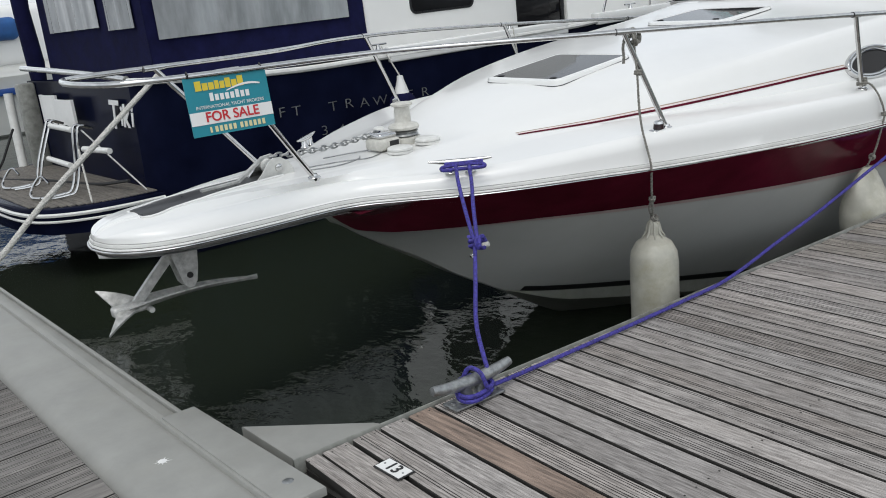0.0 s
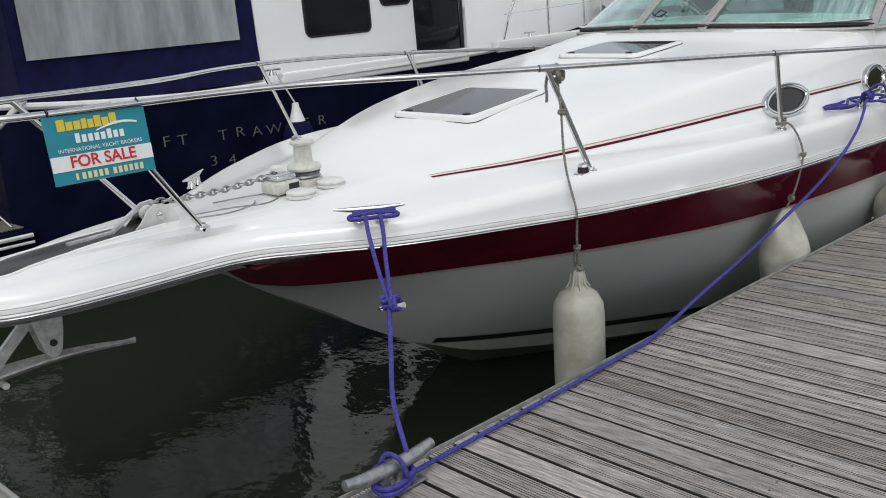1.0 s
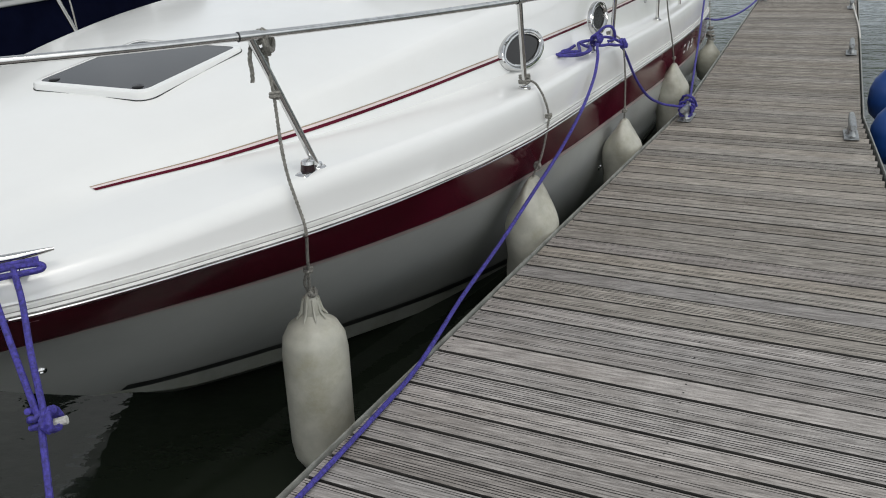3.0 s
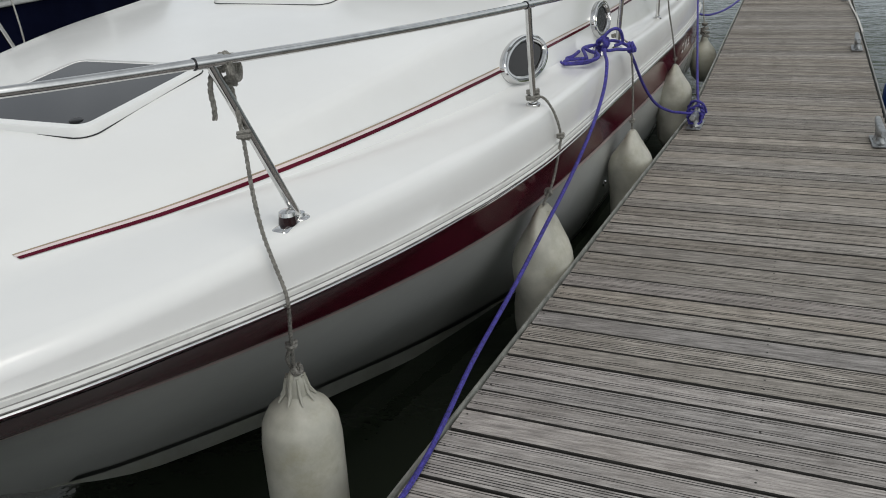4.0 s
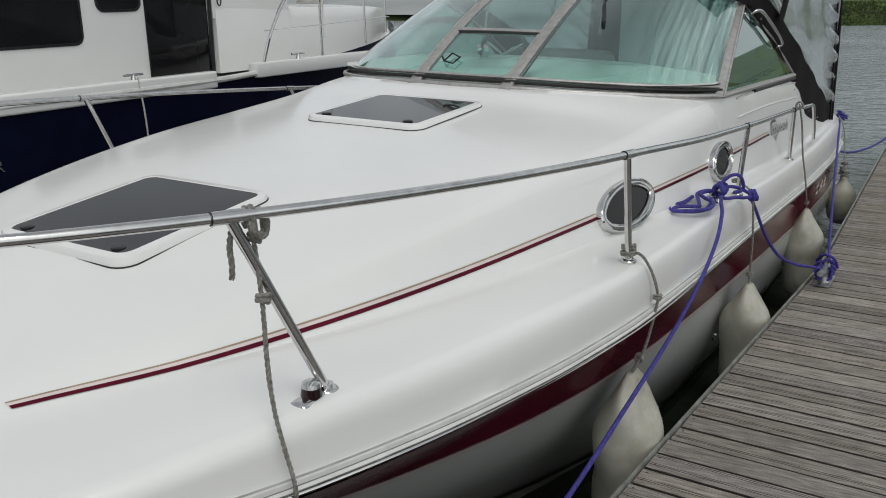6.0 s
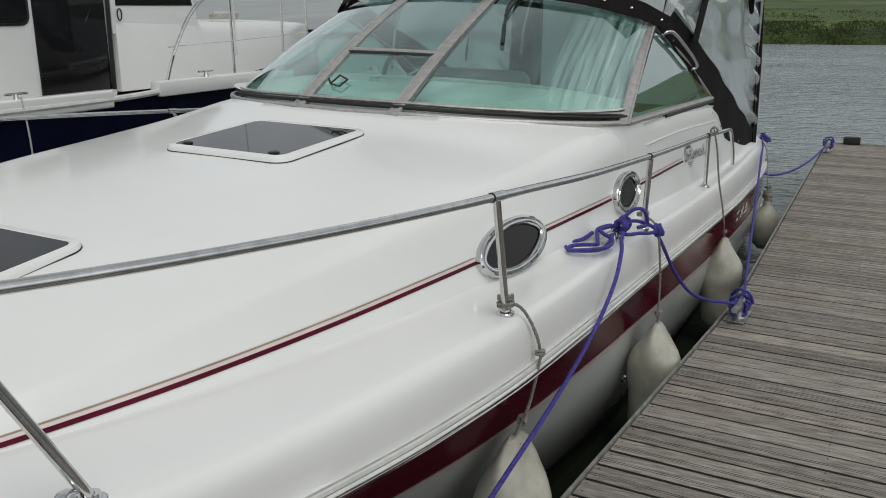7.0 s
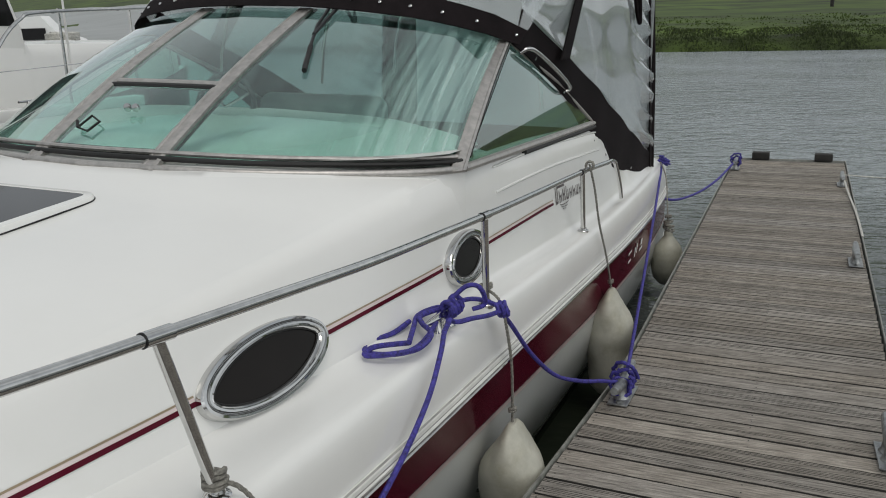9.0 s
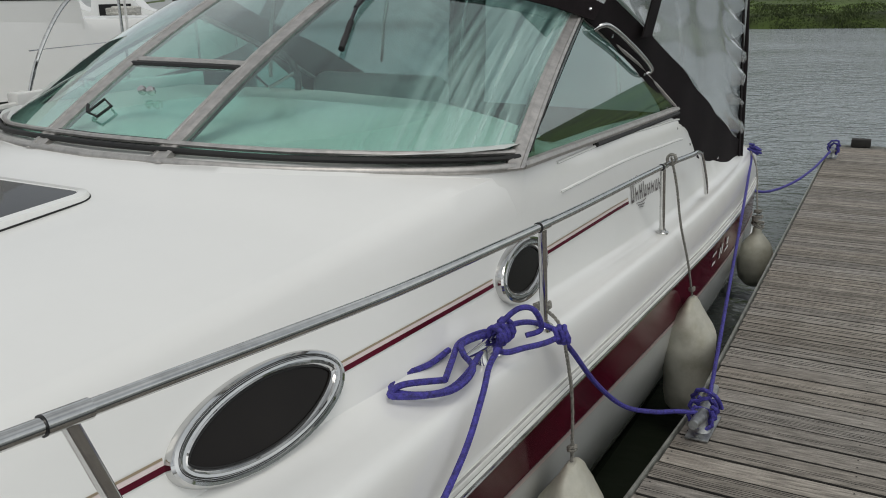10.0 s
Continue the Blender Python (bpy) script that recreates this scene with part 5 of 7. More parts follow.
def deck_cleat(o, y, turn, side):
    z = EZ(y)
    m = Matrix.Translation(boat_side((o, y, z), side)) @ pose(0, 0, 0, 0, 0, turn * side)
    bm = tube([m @ Vector(p) for p in ((-0.145, 0, 0.055), (-0.05, 0, 0.048), (0.05, 0, 0.048), (0.145, 0, 0.055))], [0.005, 0.014, 0.014, 0.005], 10)
    c = part("deck_cleat", bm, STEEL, boat, "stainless deck cleat")
    for dx in (-0.045, 0.045):
        part("cleat_leg", lathe([(0.027, 0.0), (0.018, 0.010), (0.015, 0.045)], m @ Vector((dx, 0, 0)), seg=12), STEEL, c)


deck_cleat(RO(1.13) - 0.055, 1.13, 50, 1)
deck_cleat(RO(1.13) - 0.055, 1.13, 50, -1)
deck_cleat(1.31, 4.72, 88, 1)

# navigation light beside the first stanchion
b = boat_side((aligned(1.025, 2.02)[0], aligned(1.025, 2.02)[1], EZ(2.02) - 0.006), 1)
nav = part("navigation_light", boxed((b.x - 0.030, b.y - 0.062, b.z - 0.03), (b.x + 0.030, b.y + 0.046, b.z + 0.011), 0.020, 4), CHROME, boat, "chrome navigation light with a dark red lens")
part("lens", lathe([(0.026, 0.010), (0.023, 0.034)], b, seg=18), mat("dark_red_lens", (0.016, 0.003, 0.004), 0.12, var=0.1), nav, "dark red lens")
part("cap", lathe([(0.0245, 0.033), (0.022, 0.043), (0.012, 0.049)], b, seg=18), CHROME, nav)

# windlass, deck fillers, chain, roller and anchor
wz = deck_z(XC, 1.22)
wx = XC + 0.065
wl = part("windlass", lathe([(0.080, 0.0), (0.084, 0.012), (0.080, 0.035), (0.058, 0.040), (0.058, 0.070), (0.078, 0.076), (0.080, 0.088), (0.074, 0.098), (0.050, 0.106), (0.043, 0.112), (0.042, 0.116), (0.040, 0.184), (0.042, 0.188), (0.054, 0.193), (0.056, 0.203), (0.050, 0.208), (0.03, 0.210)], (wx, 1.28, wz), seg=28), mat("painted_windlass", (0.60, 0.59, 0.54), 0.4, var=0.1, scale=30, stain=0.3, stain_scale=20, stain_color=(0.3, 0.27, 0.2)), boat, "off-white anchor windlass drum")
part("handle", lathe([(0.018, 0.20), (0.018, 0.225), (0.008, 0.23)], (wx - 0.03, 1.27, wz), seg=12), STEEL, wl)
part("gypsy", lathe([(0.062, 0.040), (0.074, 0.046), (0.066, 0.055), (0.074, 0.064), (0.062, 0.070)], (wx, 1.28, wz), seg=20), GALV, wl, "dark chain gypsy")
casing = part("casing", boxed((wx - 0.045, 1.06, wz), (wx + 0.085, 1.195, wz + 0.058), 0.016, 3), wl.data.materials[0], wl, "off-white windlass casing")
part("lid", boxed((wx - 0.038, 1.075, wz + 0.056), (wx + 0.072, 1.185, wz + 0.086), 0.014, 3), CHROME, casing, "worn chrome lid")
part("label_plate", boxed((wx + 0.083, 1.125, wz + 0.014), (wx + 0.0875, 1.18, wz + 0.046), 0.001, 1), BLACKT, casing, "dark rating plate")
part("hawse_cap", lathe([(0.030, 0.0), (0.030, 0.03), (0.022, 0.04)], (XC - 0.25, 1.34, deck_z(XC - 0.25, 1.34)), seg=16), RUBW, boat, "small white deck cap")
for x, y in ((wx + 0.155, 1.135), (wx + 0.15, 1.31)):
    part("deck_filler", lathe([(0.066, 0), (0.066, 0.010), (0.059, 0.012), (0.059, 0.015), (0.065, 0.017), (0.065, 0.024), (0.052, 0.031), (0.02, 0.033)], (x, y, deck_z(x, y)), seg=24), RUBW, boat, "round deck filler cap")
bm = bmesh.new()
p0, p1 = Vector((wx - 0.02, 1.13, wz + 0.08)), Vector((XC, 0.54, 0.795))
nl = 20
for k in range(nl):
    c = p0.lerp(p1, (k + .5) / nl) + Vector((0, 0, -0.018 * math.sin(math.pi * (k + .5) / nl)))
    d = (p1 - p0).normalized()
    s = Vector((1, 0, 0)) if k % 2 else d.cross(Vector((1, 0, 0)))
    ring = [c + d * 0.021 * math.cos(a) + s * 0.012 * math.sin(a) for a in [2 * math.pi * i / 12 for i in range(12)]]
    sweep(bm, ring, 0.0048, 6, closed=True)
part("anchor_chain", bm, GALV, boat, "galvanised anchor chain")
# roller, and a flush dark sheet that paints the shade of its recess
zs = TZ(0.2) + 0.002
def slot_half(y):
    return hermite([-0.13, -0.10, 0.36, 0.56], [0.085, 0.105, 0.08, 0.07])(y)


slot_y = [-0.13 + 0.69 * k / 23 for k in range(24)]
rows = [[Vector((XC + slot_half(y) * k / 4, y, deck_z(XC + slot_half(y) * k / 4, y) + 0.003)) for k in range(-4, 5)] for y in slot_y]
part("anchor_slot", thicken(grid(rows), 0.002), mat("slot_shade", (0.016, 0.016, 0.016), 0.3, var=0.3, scale=12), boat, "flush dark sheet for the shade of the anchor recess")
edge = [(XC + slot_half(y), y) for y in slot_y[::-1]] + [(XC - slot_half(y), y) for y in slot_y]
part("slot_trim", tube([(x, y, deck_z(x, y) + 0.003) for x, y in edge], 0.005, 6), GEL, boat)
pale_cheek = mat("pale_cheek_plastic", (0.62, 0.62, 0.59), 0.35, var=0.08, scale=20)
for dx, material in ((-0.045, STEEL), (0.05, pale_cheek)):
    bm = slab([(0.43, 0), (0.63, 0), (0.625, 0.03), (0.605, 0.065), (0.57, 0.088), (0.53, 0.092), (0.50, 0.075), (0.465, 0.03)], -0.004, 0.004)
    bmesh.ops.transform(bm, matrix=Matrix.Translation((XC + dx, 0, zs)) @ Matrix(((0, 0, 1, 0), (1, 0, 0, 0), (0, 1, 0, 0), (0, 0, 0, 1))), verts=bm.verts)
    part("roller_cheek", bm, material, boat, "rounded bow roller cheek")
part("roller_bolt", lathe([(0.018, 0), (0.018, 0.008), (0.010, 0.012)], (XC + 0.054, 0.55, zs + 0.045), (1, 0, 0), 14), STEEL, boat)
part("bow_roller", lathe([(0.035, -0.04), (0.022, 0), (0.035, 0.04)], (XC, 0.54, zs + 0.045), (1, 0, 0), 16), RUBW, boat)
anchor_m = mat("anchor_galvanising", (0.56, 0.56, 0.54), 0.42, 0.35, var=0.2, scale=30, stain=0.3, stain_scale=12, stain_color=(0.3, 0.27, 0.22))


def flat_bar(pts, wide, thick):
    """A flat bar along points in the boat's centre plane."""
    rows = []
    for i, p in enumerate(pts):
        p = Vector(p)
        d = (Vector(pts[min(i + 1, len(pts) - 1)]) - Vector(pts[max(i - 1, 0)])).normalized()
        up = Vector((1, 0, 0)).cross(d).normalized()
        rows.append([p + Vector((sx * wide, 0, 0)) + up * sz for sx, sz in ((-1, -thick), (1, -thick), (1, thick), (-1, thick))])
    bm = bmesh.new()
    vs = add_grid(bm, rows, closed=True)
    bm.faces.new(vs[0][::-1])
    bm.faces.new(vs[-1])
    return bm


part("shank_on_deck", flat_bar([(XC + 0.0, 0.18, zs + 0.004), (XC + 0.005, 0.36, zs + 0.010), (XC + 0.005, 0.50, zs + 0.095), (XC, 0.55, zs + 0.098)], 0.012, 0.006), anchor_m, boat)
# thin wires lying on the deck behind the roller
for pts in (((0.10, 0.66), (0.16, 0.80), (0.14, 0.93), (0.09, 0.98)), ((0.05, 0.70), (0.10, 0.86), (0.17, 0.97), (0.15, 1.06)), ((-0.06, 0.86), (-0.02, 1.0), (0.02, 1.08))):
    part("deck_wire", tube([Vector((q.x, q.y, deck_z(q.x, q.y) + 0.004)) for q in spline([(XC + o, y, 0) for o, y in pts], 6)], 0.0028, 6), GALV, boat)
AZ = 0.012
# hawse plates under the pulpit and the anchor hanging from them
for dx in (-0.035, 0.035):
    bm = slab([(-0.035, 0.515), (0.105, 0.515), (0.09, 0.38), (0.075, 0.31), (0.055, 0.287), (0.03, 0.287), (0.012, 0.31), (-0.008, 0.39)], -0.003, 0.003)
    bmesh.ops.transform(bm, matrix=Matrix.Translation((XC + dx, 0, 0)) @ Matrix(((0, 0, 1, 0), (1, 0, 0, 0), (0, 1, 0, 0), (0, 0, 0, 1))), verts=bm.verts)
    bmesh.ops.translate(bm, vec=(0, 0, AZ), verts=bm.verts)
    part("hawse_plate", bm, anchor_m, boat, "galvanised plate below the pulpit")
part("hawse_bolt", lathe([(0.014, -0.045), (0.014, 0.045)], (XC, 0.045, 0.345 + AZ), (1, 0, 0), 12), RUBBER, boat)
an = part("anchor", flat_bar([(XC, 0.05, 0.505 + AZ), (XC, -0.03, 0.435 + AZ), (XC, -0.12, 0.352 + AZ), (XC, -0.20, 0.275 + AZ)], 0.011, 0.021), anchor_m, boat, "galvanised plough anchor stowed under the bow")
rows = []
for i in range(11):
    f = i / 10
    y = -0.25 + 0.63 * f
    z = AZ + 0.262 - 0.028 * f + 0.02 * math.sin(math.pi * f)
    w = 0.008 + 0.055 * (1 - f) ** 0.8
    rows.append([(XC - w, y, z + 0.016 * (1 - f)), (XC - w * .3, y, z - 0.012), (XC, y, z - 0.022 * (1 - f) - 0.004), (XC + w * .3, y, z - 0.012), (XC + w, y, z + 0.016 * (1 - f))])
part("plough_blade", thicken(grid(rows), 0.008), anchor_m, an)
for s, tip in ((1, (XC + 0.13, -0.375, 0.205 + AZ)), (-1, (XC - 0.13, -0.325, 0.335 + AZ))):
    rows = []
    a, b_, c_ = Vector((XC + 0.015 * s, -0.15, 0.262 + AZ)), Vector((XC + 0.015 * s, -0.285, 0.262 + AZ)), Vector(tip)
    for k in range(6):
        f = k / 5
        rows.append([a.lerp(c_, f) + Vector((0, 0, 0.012 * math.sin(math.pi * f))), b_.lerp(c_, f * 0.985)])
    part("fluke", thicken(grid(rows), 0.010), anchor_m, an)
part("crown", boxed((XC - 0.028, -0.31, 0.238 + AZ), (XC + 0.028, -0.16, 0.285 + AZ), 0.014, 3), anchor_m, an)
part("anchor_pin", lathe([(0.013, -0.055), (0.013, 0.055)], (XC, -0.155, 0.243 + AZ), (1, 0, 0), 10), anchor_m, an)

# moulded lines along the coaming
for g in (0.52, 0.84):
    for side in (1, -1):
        pts = []
        for k in range(26):
            y = 5.55 + 0.075 * k
            pts.append((XC + side * (DO(y) + (SO(y) - DO(y)) * g), y, DZ(y) + (SZ(y) - DZ(y)) * (g + 0.05)))
        part("moulded_line", tube(pts, 0.006, 6), GEL, boat)

# model lettering on the quarter, drawn as plain shapes
GREYPRINT = mat("grey_print", (0.10, 0.085, 0.085), 0.5, var=0.1)
for k in range(9):
    y = 6.33 + 0.066 * k
    h = (0.085, 0.060, 0.062, 0.070, 0.050, 0.056, 0.050, 0.052, 0.068)[k]
    bm = bmesh.new()
    a = Vector((XC + DO(y) + 0.004, y, DZ(y) - 0.004))
    up = Vector((SO(y) - DO(y), 0, SZ(y) - DZ(y))).normalized()
    for p0, p1, q0, q1 in ((0.0, 0.009, 0.0, h), (0.030, 0.040, 0.0, h * (0.7 if k % 2 else 1.0)), (0.009, 0.030, h * 0.42 if k % 3 else 0.0, h * 0.60 if k % 3 else 0.012)):
        bm.faces.new([bm.verts.new(a + Vector((0, dy + 0.25 * dz, 0)) + up * dz) for dy, dz in ((p0, q0), (p1, q0), (p1, q1), (p0, q1))])
    part("model_mark", bm, GREYPRINT, boat, "dark grey model lettering drawn as plain strokes", smooth=False)
def quarter_point(y, dz, out=0.003):
    """A point on the coaming side, dz up its slope from the pinstripe line."""
    up = Vector((SO(y) - DO(y), 0, SZ(y) - DZ(y))).normalized()
    return Vector((XC + DO(y) + out, y, DZ(y))) + up * dz


bm = bmesh.new()
bm.faces.new([bm.verts.new(quarter_point(6.46 + 0.075 * math.cos(a), 0.050 + 0.055 * math.sin(a))) for a in [math.pi * (0.12 + 0.76 * k / 14) for k in range(15)]])
part("model_mark", bm, GREYPRINT, boat, "dark half disc behind the model lettering", smooth=False)
for k in range(3):
    part("model_mark", tube([quarter_point(6.40 + 0.018 * k + 0.05 * j, -0.012 - 0.012 * k - 0.006 * math.sin(math.pi * j / 3)) for j in range(4 - k)], 0.0018, 5), GREYPRINT, boat, "thin wave stroke under the lettering")
for k in range(3):
    y = 7.50 + 0.22 * k
    bm = bmesh.new()
    for shape in ((((0, 0.025), (0.12, 0.030), (0.13, 0.046), (0.01, 0.042)), ((0.02, -0.030), (0.12, -0.030), (0.12, -0.012), (0.03, -0.012))), (((0.02, -0.035), (0.06, -0.035), (0.07, 0.030), (0.03, 0.030)), ((0.09, -0.02), (0.13, -0.02), (0.14, 0.042), (0.10, 0.042))), (((0.0, -0.035), (0.13, -0.030), (0.13, -0.014), (0.01, -0.018)), ((0.05, 0.0), (0.11, 0.0), (0.12, 0.040), (0.06, 0.040))))[k]:
        bm.faces.new([bm.verts.new(hull_point(y + dy, stripe_u(y, RZ(y) - 0.10 + dz), 1) + Vector((0.006, 0, 0))) for dy, dz in shape])
    part("maker_mark", bm, WHITEP, boat, "small silver badge drawn as plain strokes", smooth=False)

HEEL = 0.025
boat.matrix_basis = Matrix.Translation((-0.4, 0, 0.6)) @ Matrix.Rotation(HEEL, 4, 'Y') @ Matrix.Translation((0.4, 0, -0.6)) @ Matrix.Translation((XC, PIVOT, -0.018)) @ Matrix.Rotation(-YAW, 4, 'Z') @ Matrix.Translation((0, 4.5 - PIVOT, WL))


# ---------------------------------------------------------------- sale sign on the bow rail
def sign_point(u, v, w=0.0):
    """u from 0 to 1 along the board, v from 0 (top) to 1, w metres off its face."""
    a, b = Vector((-1.318, 0.012, 1.250)), Vector((-1.306, 0.366, 1.246))
    d = Vector((0.02, -0.002, -0.236))
    n = (b - a).cross(d).normalized()
    if n.x < 0:
        n = -n
    return a + (b - a) * u + d * v + n * w


def sign_frame(u, v, w):
    o = sign_point(u, v, w)
    ex = (sign_point(1, 0) - sign_point(0, 0)).normalized()
    ey = (sign_point(0, 0) - sign_point(0, 1)).normalized()
    ez = ex.cross(ey).normalized()
    m = Matrix((ex, ey, ez)).transposed().to_4x4()
    m.translation = o
    return m


def sign_bar(bm, u0, u1, v0, v1, w=0.003):
    bm.faces.new([bm.verts.new(sign_point(u, v, w)) for u, v in ((u0, v0), (u1, v0), (u1, v1), (u0, v1))])
    return bm


sign = thing("sale_sign", sign_point(0.5, 1), "teal for-sale board tied to the bow rail", "sign")
bm = bmesh.new()
add_grid(bm, [[sign_point(u, v, -0.004) for u, v in ((0, 0), (1, 0), (1, 1), (0, 1))], [sign_point(u, v, 0.0) for u, v in ((0, 0), (1, 0), (1, 1), (0, 1))]], closed=True)
bm.verts.ensure_lookup_table()
bm.faces.new(bm.verts[4:8])
bm.faces.new(bm.verts[0:4][::-1])
part("board", bm, TEAL, sign, "teal printed board", smooth=False)
part("white_band", sign_bar(bmesh.new(), 0, 1, 0.60, 0.815, 0.002), WHITEP, sign, "white band")
lettering("sale_lettering", "FOR SALE", 0.054, sign_frame(0.5, 0.705, 0.0035), REDP, sign, "red block letters", 0.0004, 0.0011)
lettering("broker_lettering", "INTERNATIONAL YACHT BROKERS", 0.0185, sign_frame(0.5, 0.535, 0.0035), WHITEP, sign, "small white letters", 0.0003)
bm = bmesh.new()
for k, (u, wd, h) in enumerate(((0.12, .075, .16), (0.205, .065, .12), (0.28, .065, .12), (0.355, .05, .14), (0.415, .055, .12), (0.48, .065, .16), (0.555, .065, .12), (0.63, .07, .17))):
    sign_bar(bm, u, u + wd, 0.26 - h, 0.26, 0.0025)
part("brand_bars", bm, YELLOWP, sign, "yellow brand mark drawn as bars", smooth=False)
bm = bmesh.new()
for k in range(8):
    u = 0.27 + 0.062 * k
    sign_bar(bm, u, u + 0.044, 0.34 - (0.03 if k in (0, 5) else 0), 0.445, 0.0025)
part("web_bars", bm, WHITEP, sign, "white bars", smooth=False)
bm = bmesh.new()
sw = [sign_point(0.48 + 0.42 * k / 12, 0.30 - 0.10 * math.sin(math.pi * 0.75 * k / 12) + 0.02 * (k / 12), 0.003) for k in range(13)]
sw2 = [sign_point(0.48 + 0.42 * k / 12, 0.315 - 0.075 * math.sin(math.pi * 0.75 * k / 12) + 0.012 * (k / 12), 0.003) for k in range(13)]
add_grid(bm, [sw, sw2])
part("swoosh", bm, WHITEP, sign)
bm = bmesh.new()
for k in range(11):
    u = 0.26 + 0.055 * k + (0.03 if k > 4 else 0)
    sign_bar(bm, u, u + 0.036, 0.86, 0.955, 0.0025)
sign_bar(bm, 0.20, 0.225, 0.86, 0.955, 0.0025)
part("number_bars", bm, mat("cream_print", (0.72, 0.66, 0.36), 0.4, var=0.05), sign, "cream bars in place of a number", smooth=False)
for u in (0.06, 0.94):
    part("cable_tie", tube([sign_point(u, 0.04, 0.004), sign_point(u, -0.02, 0.012), sign_point(u, -0.07, 0.0), sign_point(u, -0.02, -0.012), sign_point(u, 0.04, -0.006)], 0.003, 6), BLACKT, sign)


# ---------------------------------------------------------------- fenders
def fender_shape(kind):
    if kind == "long":
        return [(0.012, 0.02), (0.05, 0.012), (0.09, 0.03), (0.112, 0.07), (0.12, 0.13), (0.12, 0.50), (0.113, 0.56), (0.09, 0.605), (0.055, 0.63), (0.034, 0.65), (0.03, 0.70), (0.02, 0.715)]
    if kind == "pear":
        return [(0.012, 0.0), (0.07, 0.008), (0.108, 0.05), (0.126, 0.12), (0.132, 0.28), (0.134, 0.40), (0.131, 0.475), (0.119, 0.535), (0.096, 0.580), (0.066, 0.606), (0.034, 0.620)]
    return [(0.012, 0.0), (0.09, 0.015), (0.145, 0.07), (0.165, 0.15), (0.16, 0.26), (0.13, 0.34), (0.08, 0.40), (0.045, 0.44), (0.04, 0.48), (0.025, 0.50)]


def fender(top, kind, label, lean=(0, 0), material=None, flat=1.0, size=1.0):
    prof = [(r * size, h * size) for r, h in fender_shape(kind)]
    L = prof[-1][1]
    t = Vector(top)
    base = t + Vector((lean[0], lean[1], -L))
    f = thing("fender", base, label, "fender", "fenders along the hull")
    ax = (t - base).normalized()
    # finer profile
    fine = []
    for a, b in zip(prof, prof[1:]):
        fine += [(a[0] + (b[0] - a[0]) * k / 3, a[1] + (b[1] - a[1]) * k / 3) for k in range(3)]
    fine.append(prof[-1])
    bm = lathe(fine, base, ax, 28)
    if flat != 1.0:
        bmesh.ops.transform(bm, matrix=Matrix.Translation(base) @ Matrix.Diagonal((flat, 1, 1, 1)) @ Matrix.Translation(-base), verts=bm.verts)
    if kind == "pear":
        # soft and half deflated: pressed flat towards the eye, dented, with a crease round the middle
        for v in bm.verts:
            h = (v.co - base).dot(ax) / L
            p = base + ax * (h * L)
            d = v.co - p
            s = max(0.0, min(1.0, (h - 0.68) / 0.30))
            d.x *= 1 - 0.62 * s * s * (3 - 2 * s)
            d *= 1 - 0.05 * math.exp(-((h - 0.46 - 0.02 * math.sin(3 * v.co.y / size)) / 0.03) ** 2)
            v.co = p + d * (1 + 0.10 * noise.noise(v.co * 6) * (1 - s))
    body = part("body", bm, material or VINYL, f)
    if kind == "long":
        for k in range(8):
            a = 2 * math.pi * k / 8
            d = Vector((math.cos(a), math.sin(a), 0))
            part("rib", tube([t + d * 0.026 - ax * 0.005, t + d * 0.037 - ax * 0.055, t + d * 0.056 - ax * 0.080], [0.005, 0.006, 0.003], 6), material or VINYL, body)
    if kind == "pear":
        e = t - ax * 0.034
        part("eye", tube([e - Vector((0.026, 0, 0)), e + Vector((0.026, 0, 0))], 0.011, 12), RUBBER, body, "dark eye hole")
        return f
    ring = [t + Vector((0.0, 0.022 * math.cos(a), -0.01 + 0.022 * math.sin(a))) for a in [2 * math.pi * k / 14 for k in range(14)]]
    part("eye", tube(ring, 0.010, 8, closed=True), material or VINYL, body)
    return f


fender((-0.640, 1.985, 0.275), "long", "white cylindrical fender hanging on a grey rope beside the bow", (-0.015, 0.0))
fender((-0.320, 3.52, 0.255), "pear", "scuffed off-white fender squeezed between hull and pontoon", (-0.01, 0.02), flat=0.8, size=1.18)
fender((-0.205, 5.06, 0.165), "pear", "scuffed off-white fender with a dark lanyard", (-0.01, 0.02), flat=0.95)
fender((-0.185, 6.78, 0.190), "pear", "scuffed off-white fender under the side deck", (-0.01, 0.02), flat=0.95)
fender((-0.185, 8.98, 0.03), "round", "bulbous dirty grey fender squeezed in at the stern quarter", (0.0, 0.03), mat("dirty_grey_vinyl", (0.40, 0.395, 0.33), 0.5, var=0.12, scale=8, stain=0.5, stain_scale=7, stain_color=(0.24, 0.225, 0.15)), flat=0.85, size=0.9)


# ---------------------------------------------------------------- ropes
def rope(name, pts, r, material, label, n=8, laid=False, category="rope"):
    p = spline(pts, n)
    if laid:
        bm = laid_rope(p, r)
    else:
        bm = tube(p, r, 8)
    lowest = min(p, key=lambda q: q.z)
    t = thing(name, lowest, label, category)
    part("strand", bm, material, t)
    return t


def coil(c, axis, rad, turns, step, wob=0.0, seed=1, k=14):
    rg = random.Random(seed)
    ax = Vector(axis).normalized()
    u = ax.orthogonal().normalized()
    w = ax.cross(u)
    out = []
    for i in range(int(turns * k) + 1):
        a = 2 * math.pi * i / k
        r = rad * (1 + wob * (rg.random() - .5))
        out.append(Vector(c) + u * r * math.cos(a) + w * r * math.sin(a) + ax * step * (a / (2 * math.pi) + wob * (rg.random() - .5)))
    return out


